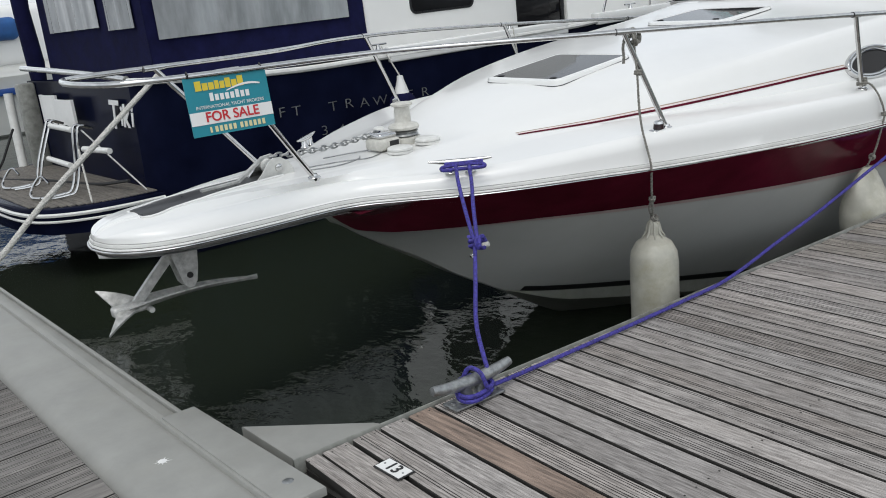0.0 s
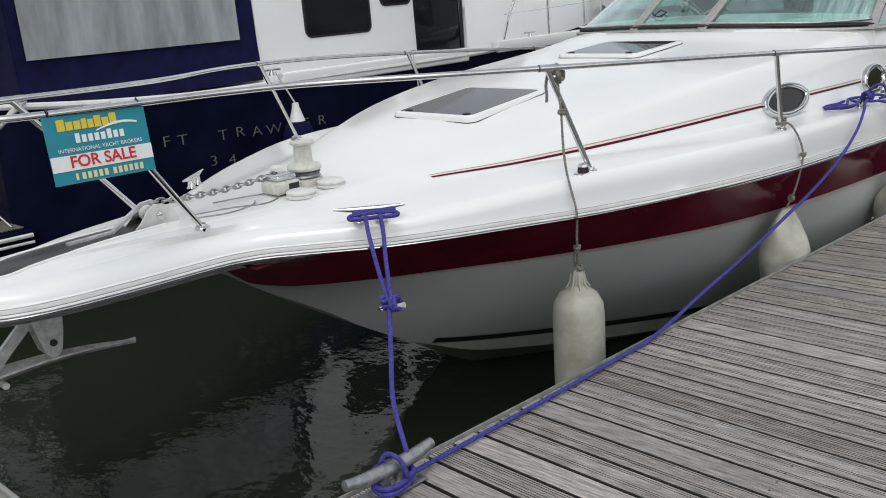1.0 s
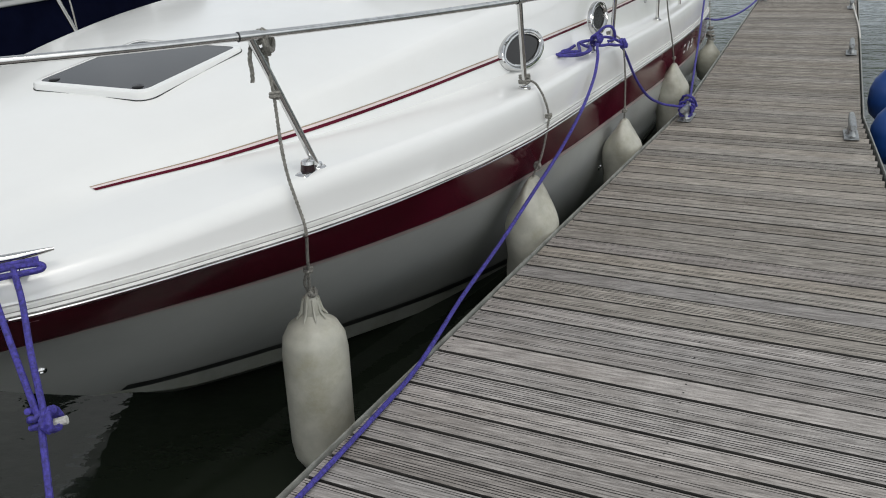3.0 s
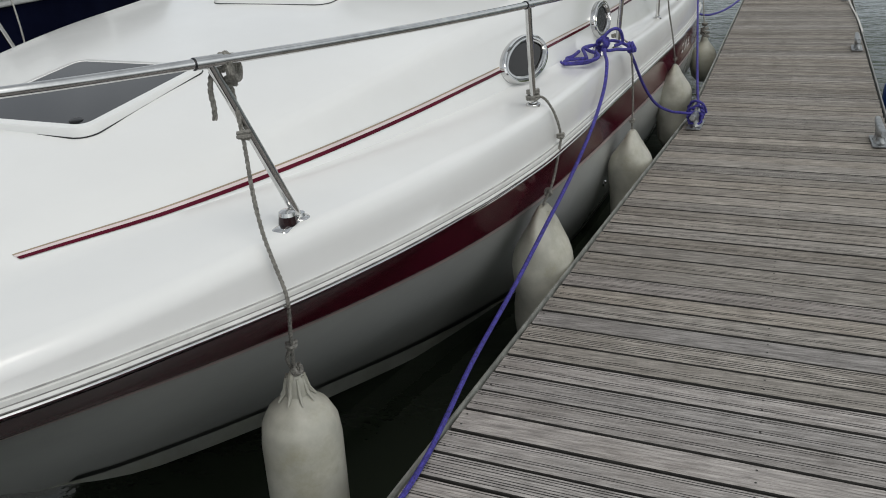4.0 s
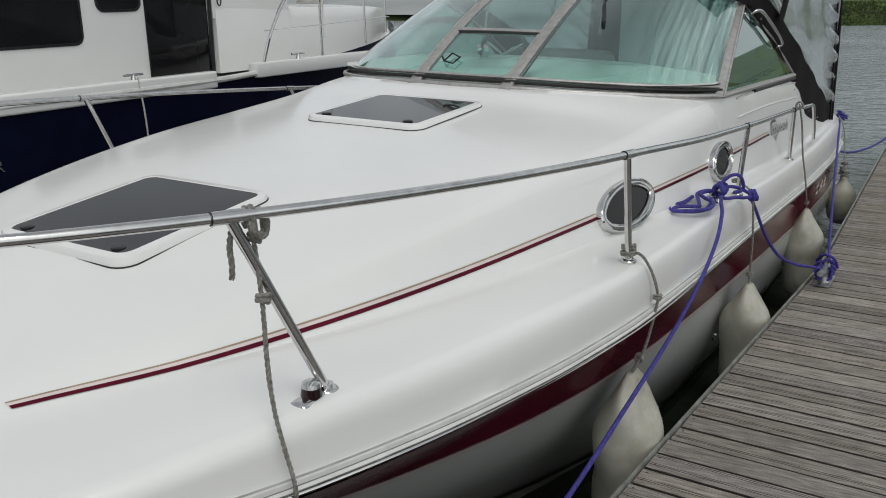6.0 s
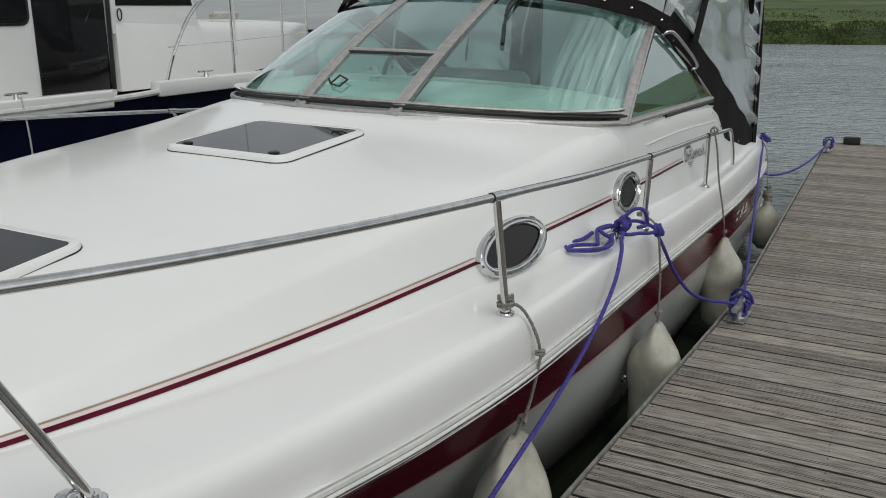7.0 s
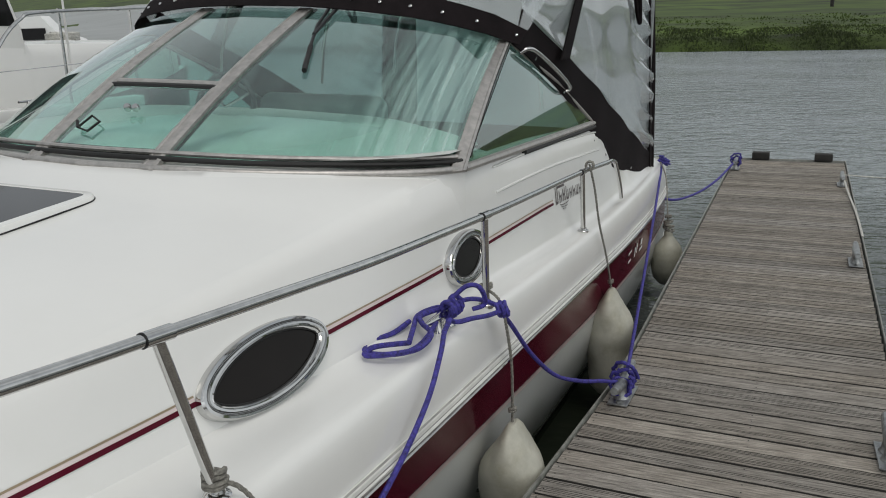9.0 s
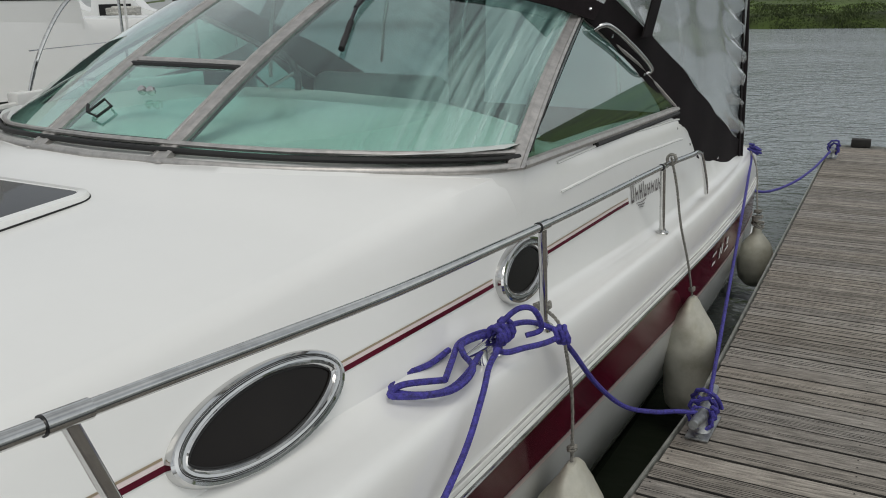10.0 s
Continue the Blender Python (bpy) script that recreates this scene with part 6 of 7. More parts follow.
# fender lanyards
def lanyard(pts, label, knots=()):
    t = rope("fender_lanyard", pts, 0.006, GREYROPE, label, 6, True, "lanyard")
    for c, ax, r in knots:
        part("knot", tube(coil(c, ax, r, 2.0, 0.009, .25, 3), 0.0062, 6), GREYROPE, t)
    return t


lanyard([(-0.634, 1.885, 1.195), (-0.629, 1.887, 1.12), (-0.618, 1.885, 1.0), (-0.608, 1.875, 0.86), (-0.592, 1.868, 0.76), (-0.568, 1.866, 0.67), (-0.550, 1.87, 0.58), (-0.572, 1.895, 0.47), (-0.610, 1.945, 0.37), (-0.636, 1.98, 0.28)], "grey lanyard tied to the bow rail",
        [((-0.638, 1.87, 1.19), (0.5, 1, 0), 0.018), ((-0.632, 1.895, 1.170), (1, 0.4, .1), 0.030), ((-0.629, 1.887, 1.135), (0, 0.3, 1), 0.012), ((-0.618, 1.887, 1.0), (0, .2, 1), 0.012), ((-0.600, 1.93, 0.395), (0, .2, 1), 0.011), ((-0.636, 1.978, 0.29), (1, .2, .5), 0.014)])
part("second_fall", laid_rope(spline([(-0.598, 1.925, 0.405), (-0.630, 1.945, 0.345), (-0.646, 1.995, 0.28)], 6), 0.006), GREYROPE, scene.objects["fender_lanyard"])
rope("loose_tail", [(-0.650, 1.855, 1.19), (-0.664, 1.85, 1.13), (-0.662, 1.85, 1.09), (-0.665, 1.85, 1.055)], 0.007, GREYROPE, "frayed tail of grey rope on the bow rail", 5, True)
lanyard([(-0.332, 3.46, 0.735), (-0.295, 3.49, 0.725), (-0.262, 3.52, 0.66), (-0.243, 3.55, 0.56), (-0.252, 3.545, 0.48), (-0.275, 3.53, 0.36), (-0.315, 3.52, 0.26)], "grey lanyard tied round a stanchion foot",
        [((-0.334, 3.473, 0.722), (0, 0, 1), 0.022), ((-0.333, 3.468, 0.745), (0, 0.2, 1), 0.020), ((-0.244, 3.55, 0.545), (0, 0.2, 1), 0.011), ((-0.295, 3.525, 0.31), (0, 1, 0.2), 0.014)])
lanyard([(-0.29, 5.02, 0.70), (-0.225, 4.97, 0.68), (-0.20, 4.96, 0.62), (-0.20, 5.03, 0.44), (-0.203, 5.055, 0.30), (-0.205, 5.06, 0.17)], "thin lanyard to a fender", [((-0.29, 5.01, 0.70), (0, 0, 1), 0.022), ((-0.204, 5.058, 0.21), (0, 0, 1), 0.011)])
lanyard([(-0.245, 6.46, 0.93), (-0.225, 6.50, 0.80), (-0.215, 6.58, 0.60), (-0.195, 6.68, 0.40), (-0.185, 6.775, 0.20)], "thin lanyard from the rail end to a fender", [((-0.245, 6.46, 0.92), (0, 1, 0), 0.02), ((-0.187, 6.77, 0.225), (0, 0, 1), 0.011)])
lanyard([(-0.31, 9.30, 0.50), (-0.24, 9.15, 0.40), (-0.205, 9.02, 0.20), (-0.185, 8.98, 0.03)], "short lanyard at the stern quarter", [((-0.190, 8.985, 0.12), (0, 0.4, 1), 0.022), ((-0.188, 8.98, 0.08), (0, 0, 1), 0.030), ((-0.185, 8.975, 0.05), (0.3, 0.2, 1), 0.036), ((-0.19, 8.99, 0.02), (0.5, 0, 1), 0.040)])

R = 0.0086
# bow line: doubled from the deck cleat to a knot, then single to the pontoon
kl = left_edge(0.47) + 0.10
bow = rope("bow_line", [(-0.992, 1.06, 0.712), (-0.972, 1.045, 0.69), (-0.938, 1.02, 0.65), (-0.832, 0.953, 0.555), (-0.69, 0.865, 0.455)], R, BLUEROPE, "blue braided bow line from deck cleat to pontoon cleat", 8)
part("strand", tube(spline([(-0.955, 1.105, 0.712), (-0.935, 1.09, 0.69), (-0.896, 1.06, 0.64), (-0.797, 0.97, 0.55), (-0.672, 0.868, 0.455)], 8), R, 8), BLUEROPE, bow)
part("cleat_turn", tube(spline([(-1.03, 1.02, 0.712), (-0.975, 1.085, 0.716), (-0.92, 1.15, 0.712), (-0.905, 1.145, 0.70), (-0.965, 1.075, 0.70), (-1.02, 1.01, 0.70)], 6, True), R, 8, closed=True), BLUEROPE, bow)
part("cleat_turn", tube(spline([(-1.035, 1.03, 0.722), (-0.975, 1.095, 0.722), (-0.92, 1.16, 0.722)], 6), R, 8), BLUEROPE, bow)
part("knot", tube(coil((-0.705, 0.872, 0.475), (0.3, -0.1, -1), 0.018, 2.4, 0.020, .3, 4), R, 8), BLUEROPE, bow)
part("knot", tube(coil((-0.672, 0.87, 0.45), (0.9, 0.4, 0.2), 0.024, 2.2, 0.012, .4, 5), R, 8), BLUEROPE, bow)
part("frayed_end", tube([(-0.665, 0.885, 0.44), (-0.640, 0.90, 0.445)], 0.011, 7), WHITEROPE, bow, "pale frayed rope end")
part("strand", tube(spline([(-0.68, 0.858, 0.44), (-0.58, 0.755, 0.325), (-0.47, 0.645, 0.205), (kl + 0.012, 0.545, 0.095)], 8), R, 8), BLUEROPE, bow)
for dz, dy, rx in ((0.028, 0.0, 0.052), (0.046, 0.004, 0.050)):
    part("cleat_turn", tube(spline([(kl + rx, 0.475 + dy, dz), (kl + 0.02, 0.55 + dy, dz + .005), (kl - 0.035, 0.52, dz + .03), (kl - 0.042, 0.44, dz + .03), (kl + 0.0, 0.405, dz + .005), (kl + rx - .01, 0.42, dz)], 6, True), R, 8, closed=True), BLUEROPE, bow)
part("cleat_turn", tube(spline([(kl - 0.04, 0.46, 0.075), (kl - 0.015, 0.475, 0.125), (kl + 0.03, 0.49, 0.115), (kl + 0.05, 0.50, 0.06), (kl + 0.03, 0.52, 0.04)], 7), R, 8), BLUEROPE, bow)

# forward spring: from the bow cleat along the pontoon edge, then up to the side-deck cleat
ez = EZ(4.6)
spring = rope("spring_line", [(kl + 0.03, 0.52, 0.045), (left_edge(.75) + .085, 0.75, 0.020), (left_edge(1.2) + .074, 1.2, 0.018), (left_edge(1.7) + 0.055, 1.7, 0.018), (left_edge(2.05) + 0.032, 2.05, 0.022), (-0.288, 2.5, 0.075), (-0.27, 2.9, 0.15), (-0.253, 3.3, 0.24), (-0.236, 3.7, 0.335), (-0.222, 4.05, 0.45), (-0.213, 4.28, 0.575), (-0.228, 4.43, 0.668), (-0.262, 4.55, ez + 0.018), (-0.285, 4.66, ez + 0.02)], R, BLUEROPE, "blue spring line from the pontoon up to the side deck", 10)
# loose bights of the same rope on the side deck
part("bight", tube(spline([(-0.405, 4.60, ez + .022), (-0.415, 4.50, ez + .016), (-0.445, 4.40, ez + .018), (-0.43, 4.33, ez + .014), (-0.36, 4.33, ez + .013), (-0.30, 4.39, ez + .013), (-0.305, 4.54, ez + .016), (-0.355, 4.74, ez + .02), (-0.375, 4.75, ez + .024), (-0.395, 4.65, ez + .028), (-0.36, 4.53, ez + .026), (-0.325, 4.42, ez + .022)], 7), R, 8), BLUEROPE, spring, "loose heaped blue rope")
part("bight", tube(spline([(-0.325, 4.42, ez + .022), (-0.40, 4.335, ez + .03), (-0.395, 4.28, ez + .024), (-0.28, 4.36, ez + .026), (-0.285, 4.50, ez + .026), (-0.345, 4.57, ez + .03), (-0.375, 4.63, ez + .035), (-0.335, 4.74, ez + .03), (-0.30, 4.70, ez + .02)], 7), R, 8), BLUEROPE, spring)
part("bight", tube(spline([(-0.34, 4.72, ez + .02), (-0.315, 4.74, ez + .06), (-0.275, 4.78, ez + .10), (-0.235, 4.80, ez + .095), (-0.225, 4.83, ez + .03), (-0.26, 4.80, ez + .015)], 7), R, 8), BLUEROPE, spring)
for k_, (cy, rr) in enumerate(((4.70, .026), (4.73, .024), (4.77, .026))):
    part("cleat_turn", tube(coil((-0.315, cy, ez + 0.035), (0.35, 1, 0.1), rr, 1.3, 0.012, .25, 50 + k_), R, 8), BLUEROPE, spring)
part("bight", tube(spline([(-0.30, 4.67, ez + .015), (-0.262, 4.665, ez + .014), (-0.235, 4.72, ez + .010), (-0.215, 4.82, ez - .010), (-0.205, 4.90, ez - .022)], 7), R, 8), BLUEROPE, spring)
part("bight", tube(spline([(-0.33, 4.80, ez + .03), (-0.29, 4.86, ez + .03), (-0.25, 4.90, ez + .015), (-0.215, 4.93, ez - .01)], 7), R, 8), BLUEROPE, spring)

# second line: side-deck cleat down to the pontoon, then on to the stern
line = rope("midships_line", [(-0.21, 4.93, 0.655), (-0.195, 5.02, 0.57), (-0.165, 5.18, 0.40), (-0.12, 5.36, 0.25), (-0.06, 5.54, 0.16), (0.0, 5.66, 0.12), (0.06, 5.72, 0.10)], R, BLUEROPE, "slack blue line from side deck to pontoon cleat", 10)
part("knot", tube(coil((-0.215, 4.92, 0.655), (1, .5, .2), 0.024, 2.6, 0.014, .4, 8), R, 8), BLUEROPE, line)
for s in range(3):
    part("cleat_knot", tube(coil((0.075, 5.74 + 0.03 * s, 0.068 + 0.018 * s), (0.3 * s - .3, 1, 0.4 * s - .2), 0.042 + 0.005 * s, 1.6, 0.02, .35, 20 + s), R, 8), BLUEROPE, line)
rope("stern_spring", [(0.085, 5.83, 0.12), (0.04, 6.2, 0.11), (-0.05, 7.0, 0.17), (-0.17, 8.1, 0.29), (-0.29, 9.2, 0.44), (-0.315, 9.40, 0.48)], R, BLUEROPE, "blue line from pontoon cleat to the stern", 8)
st = rope("stern_line", [(-0.36, 9.66, 0.14), (-0.26, 10.0, 0.06), (-0.14, 10.6, 0.02), (-0.04, 11.2, 0.03), (0.03, 11.75, 0.065), (0.075, 12.1, 0.10)], R * 1.25, BLUEROPE, "blue stern line sagging to the pontoon end", 8)
for s in range(2):
    part("cleat_knot", tube(coil((0.075, 12.14, 0.09 + 0.03 * s), (.2, 1, .2 * s), 0.05, 1.6, 0.03, .4, 30 + s), R * 1.15, 8), BLUEROPE, st)
part("knot", tube(coil((-0.31, 9.43, 0.47), (.4, .2, 1), 0.045, 2.6, 0.02, .4, 33), R, 8), BLUEROPE, st)
rope("pale_mooring_line", [(1.12, 11.35, 0.10), (1.16, 10.9, 0.02), (1.19, 10.0, 0.018), (1.2, 9.2, 0.012)], 0.009, WHITEROPE, "pale rope trailing along the pontoon edge", 6, True)
rope("far_mooring_line", [(1.12, 11.42, 0.10), (1.6, 11.4, 0.085), (2.6, 11.3, 0.08), (4.2, 11.2, 0.12)], 0.007, WHITEROPE, "thin pale line leading across the water", 6)

# blue fenders of the neighbouring berth, afloat beside the pontoon
for y, z, s in ((7.25, 0.12, 1.0), (6.30, 0.06, 1.0)):
    fd = fender((1.42, y, z + 0.06), "round", "large blue fender beside the pontoon edge", material=BLUEFEND)
    fd["group"] = "blue fenders"
rope("pale_fender_line", [(1.42, 6.30, 0.13), (1.7, 6.5, 0.12), (2.4, 6.7, 0.14)], 0.006, WHITEROPE, "pale line beside the blue fenders", 5)


# ---------------------------------------------------------------- the navy trawler yacht
TX = -5.2
tr_boat = thing("trawler_yacht", (-7.0, 6.0, WL), "navy-hulled trawler yacht with a white wheelhouse and navy canvas", "motor yacht")
TC = -7.05
TH = hermite([1.36, 1.40, 1.50, 1.70, 3, 6, 8, 9.5, 11, 12.0], [1.50, 1.62, 1.72, 1.77, 1.84, 1.86, 1.75, 1.45, 0.8, 0.05])
TTOP = hermite([1.36, 2.2, 3.1, 6.4, 8, 10, 12], [1.03, 0.96, 0.925, 0.93, 1.0, 1.12, 1.3])
rows = []
for y in [1.36, 1.38, 1.41, 1.45, 1.50, 1.58, 1.70] + [1.85 + 10.15 * i / 41 for i in range(42)]:
    h, tp = TH(y), TTOP(y)
    rows.append([Vector((TC + h * f, y, z)) for f, z in ((0.5, -0.95), (0.86, -0.70), (0.93, -0.45), (0.96, 0.0), (0.985, 0.45), (1.0, tp))])
bm = bmesh.new()
add_grid(bm, rows)
add_grid(bm, [[(2 * TC - p.x, p.y, p.z) for p in r] for r in rows])
e0 = rows[0]
bm.faces.new([bm.verts.new(p) for p in [(2 * TC - p.x, p.y, p.z) for p in e0] + e0[::-1]])
part("hull", bm, NAVY, tr_boat, "glossy navy hull")
part("rub_strake", tube([r[-1] + Vector((0.01, 0, 0.0)) for r in rows[:29]], 0.028, 8), RUBW, tr_boat, "white capping rail")
part("transom_rail", tube(spline([(e0[-1].x - 0.02, 1.36, 1.05), (TC + 0.9, 1.33, 1.09), (TC, 1.31, 1.13), (2 * TC - e0[-1].x, 1.34, 1.17)], 6), 0.030, 10), STEEL, tr_boat, "stainless rail along the transom")
rows = [[(TC - TH(y) + .03, y, TTOP(y) - 0.12), (TC, y, TTOP(y) - 0.08), (TC + TH(y) - .03, y, TTOP(y) - 0.12)] for y in [1.42 + 0.4 * k for k in range(27)]]
part("deck", grid(rows), GEL, tr_boat)
# white bulwark capping and gate
part("bulwark", boxed((TX - 0.07, 3.85, 0.86), (TX + 0.035, 6.46, 1.012), 0.02, 3), GEL, tr_boat, "white bulwark capping")
part("bulwark", boxed((TX - 0.10, 7.0, 0.90), (TX + 0.03, 9.0, 1.04), 0.02), GEL, tr_boat)
FW = hermite([7.1, 8.6, 10.0, 11.4], [1.268, 1.255, 1.02, 0.40])
FT = hermite([7.1, 8.24, 8.30, 10.0, 11.4], [1.66, 1.64, 1.56, 1.53, 1.48])
fore = [[Vector((TC + sx * FW(y) * f, y, z if z < 1.2 else FT(y) + z - 1.6)) for sx, f, z in ((-1, 1.0, 0.92), (-1, 1.0, 1.46), (-1, 0.985, 1.53), (-1, 0.95, 1.58), (-1, 0.5, 1.61), (1, 0.5, 1.61), (1, 0.95, 1.58), (1, 0.985, 1.53), (1, 1.0, 1.46), (1, 1.0, 0.92))] for y in [7.13, 7.6, 8.0, 8.2, 8.24, 8.27, 8.30, 8.36] + [8.5 + 0.24 * k for k in range(13)]]
bm = grid(fore)
bm.verts.ensure_lookup_table()
bm.faces.new(bm.verts[0:10])
bm.faces.new(bm.verts[-10:])
part("fore_moulding", bm, GEL, tr_boat, "white raised foredeck")
hose = thing("hose_coil", (TC + 1.0, 8.95, 1.56), "pale coiled hose lying on the trawler's foredeck", "hose")
part("coil", tube(coil_path((TC + 1.0, 8.95, 1.565), 0.15, 3.5, 0.018), 0.014, 6), WHITEROPE, hose)
# wheelhouse
wx1 = -5.8
bm = boxed((2 * TC - wx1, 4.05, 0.85), (wx1, 7.12, 2.75), 0.06)
cab = part("wheelhouse", bm, GEL, tr_boat, "white wheelhouse")

# pilothouse in front of it, with raked dark windows
prof = ((7.10, 1.45), (8.24, 1.45), (8.22, 1.66), (7.94, 2.48), (7.88, 2.60), (7.10, 2.66))
pil = grid([[(x, y, z) for y, z in prof] for x in (2 * TC + 5.79, -5.79)], closed=True)
pil.verts.ensure_lookup_table()
pil.faces.new(pil.verts[0:6])
pil.faces.new(pil.verts[6:12])
pilot = part("pilothouse", pil, GEL, tr_boat, "white pilothouse front")
gl = bmesh.new()
gl.faces.new([gl.verts.new((-5.785, y, z)) for y, z in ((7.16, 1.70), (8.17, 1.70), (7.93, 2.44), (7.16, 2.50))])
part("side_glass", thicken(gl, 0.006), DARKPLASTIC, pilot, "dark raked side window")
gl = bmesh.new()
gl.faces.new([gl.verts.new(q) for q in ((-5.86, 8.205, 1.70), (2 * TC + 5.86, 8.205, 1.70), (2 * TC + 5.86, 7.965, 2.44), (-5.86, 7.965, 2.44))])
part("front_glass", thicken(gl, 0.006), DARKPLASTIC, pilot, "dark raked front window")


def pane(x, y0, y1, z0, z1, parent, label="", r=0.06):
    def ring(d, w):
        out = []
        for cy, cz, a0 in ((y1 - r, z1 - r, 0), (y0 + r, z1 - r, 90), (y0 + r, z0 + r, 180), (y1 - r, z0 + r, 270)):
            for k in range(6):
                a = radians(a0 + 18 * k)
                out.append((x + w, cy + (r + d) * math.cos(a), cz + (r + d) * math.sin(a)))
        return out
    bm = bmesh.new()
    add_grid(bm, [ring(0.022, -0.01), ring(0.022, 0.012), ring(0.0, 0.014), ring(-0.004, -0.004)], closed=True)
    f = part("window", bm, BLACKT, parent, label or "black-framed window")
    bm = bmesh.new()
    bm.faces.new([bm.verts.new(p) for p in ring(-0.002, 0.006)])
    part("glass", bm, DARKPLASTIC, f, "dark window glass", smooth=False)


pane(wx1, 4.68, 5.56, 1.30, 1.95, cab)
pane(wx1, 5.76, 6.20, 1.56, 2.05, cab)
part("side_door", boxed((wx1 - 0.03, 6.26, 0.95), (wx1 + 0.018, 7.02, 2.4), 0.01), DARKPLASTIC, cab, "dark glazed sliding door")
part("door_frame", tube([(wx1 + 0.02, 7.04, 0.95), (wx1 + 0.02, 7.07, 2.4)], 0.02, 8), BLACKT, cab)
part("badge", tube([(wx1 + 0.035, 7.175 + 0.026 * math.cos(a), 1.62 + 0.052 * math.sin(a)) for a in [2 * math.pi * k / 20 for k in range(20)]], 0.007, 6, closed=True), BLACKT, cab, "small dark oval badge")
# canvas enclosure over the cockpit
rows = []
for y, w, zt in ((1.70, 1.25, 2.68), (2.2, 1.25, 2.74), (3.0, 1.25, 2.76), (4.05, 1.25, 2.78)):
    rows.append([(TC + w + 0.03, y, 0.93), (TC + w, y, 1.3), (TC + w - .02, y, 2.2), (TC + w - 0.2, y, zt), (TC, y, zt + .05), (TC - w + .2, y, zt), (TC - w + 0.02, y, 2.2), (TC - w, y, 1.3), (TC - w - 0.03, y, 0.93)])
cv = part("canvas_enclosure", grid(rows), NAVYCANVAS, tr_boat, "navy canvas cockpit enclosure with clear windows")
part("aft_curtain", grid([[(TC + 1.28, 1.70, 0.85), (TC + 1.22, 1.70, 2.6)], [(TC - 1.72, 1.70, 0.85), (TC - 1.66, 1.70, 2.6)]]), NAVYCANVAS, cv)
cream = mat("cloudy_vinyl", (0.30, 0.315, 0.325), 0.15, var=0.2, scale=1.6, stretch=(2, 3, 0.7), coat=0.4, bump=0.25, bscale=4)


def vinyl(y0, y1, z0, z1, x0, x1, label):
    rows = []
    n = 22
    for i in range(n + 1):
        f = i / n
        fold = 0.012 * math.sin(i * 1.7) + 0.008 * math.sin(i * 4.1)
        rows.append([(x0 + (x1 - x0) * f + fold * (0.4 + 0.6 * j / 6) * (1 if abs(y1 - y0) > .01 else 0), y0 + (y1 - y0) * f - (fold if abs(y1 - y0) < .01 else 0), z0 + (z1 - z0) * j / 6) for j in range(7)])
    part("vinyl_window", thicken(grid(rows), 0.003), cream, cv, label)


vinyl(1.80, 3.84, 1.335, 2.1, TC + 1.275, TC + 1.275, "creased cloudy vinyl window")
vinyl(1.68, 1.68, 1.46, 2.15, -5.98, -6.62, "cloudy vinyl window in the aft curtain")
vinyl(1.68, 1.68, 1.50, 2.15, -6.86, -8.40, "cloudy vinyl window in the aft curtain")
part("curtain_roll", tube([(TC - 1.98, 1.62, 0.74), (TC - 1.95, 1.62, 1.2), (TC - 1.97, 1.60, 1.8), (TC - 1.93, 1.62, 2.6)], [0.07, 0.10, 0.09, 0.11], 10), NAVYCANVAS, cv, "rolled navy curtain")
part("quarter_post", tube([(TC - 1.62, 1.15, 0.0), (TC - 1.66, 1.18, 0.92)], 0.05, 10), RUBW, tr_boat, "white quarter post")
# swim platform, ladder, transom gear
PZ = 0.10
PO = [(-1.78, 1.40), (-1.7, 0.50), (-1.3, 0.37), (0.45, 0.36), (1.10, 0.40), (1.42, 0.52), (1.62, 0.74), (1.72, 1.02), (1.75, 1.40)]
plat = part("swim_platform", slab([(TC + o, y) for o, y in PO], PZ - 0.22, PZ, 0.02), NAVY, tr_boat, "swim platform with grey teak")
plat_side = hermite([0.36, 0.40, 0.52, 0.74, 1.02, 1.40], [0.45, 1.10, 1.42, 1.62, 1.72, 1.75])
for k in range(16):
    y = 0.44 + 0.058 * k
    part("teak_board", boxed((TC - 1.60, y, PZ), (TC + plat_side(y) - 0.07, y + 0.054, PZ + 0.010), 0.002, 1), TEAK, plat)
for z, r_ in ((PZ - 0.05, 0.018), (PZ - 0.105, 0.012)):
    part("platform_band", tube(spline([(TC + o * 1.008, y - 0.012, z) for o, y in PO[1:]], 5), r_, 6), RUBW, plat)
# folded boarding ladder: two bent frames with white treads between them
for x0, y0, x1, y1 in ((-7.00, 0.86, -7.00, 1.02), (-6.06, 0.90, -6.06, 0.98)):
    for dx in (0.0, 0.12):
        part("ladder_rail", tube(spline([(x0 + dx, y1 + 0.14, 0.66), (x1 + dx, y1 + 0.04, 0.70), (x1 + dx, y1, 0.64), (x0 + dx, y0 + 0.04, 0.36), (x0 + dx, y0 - 0.03, PZ + 0.06), (x0 + dx, y0 - 0.12, PZ + 0.03), (x0 + dx - 0.02, 0.60, PZ + 0.03)], 6), 0.0125, 8), STEEL, plat, "bent stainless ladder frame")
    part("ladder_loop", tube(spline([(x0 - 0.02, 0.60, PZ + 0.03), (x0 - 0.16, 0.57, PZ + 0.03), (x0 - 0.26, 0.60, PZ + 0.08), (x0 - 0.20, 0.68, PZ + 0.19), (x0 - 0.04, 0.70, PZ + 0.14)], 6), 0.0115, 8), STEEL, plat)
for z, y in ((0.66, 1.03), (0.36, 0.95)):
    part("ladder_tread", tube([(-6.86, y, z), (-6.08, y - 0.04, z)], 0.026, 10), RUBW, plat, "white ladder tread")
part("ladder_tread", tube([(-5.92, 1.0, 0.50), (-5.45, 1.06, 0.50)], 0.026, 10), RUBW, plat)
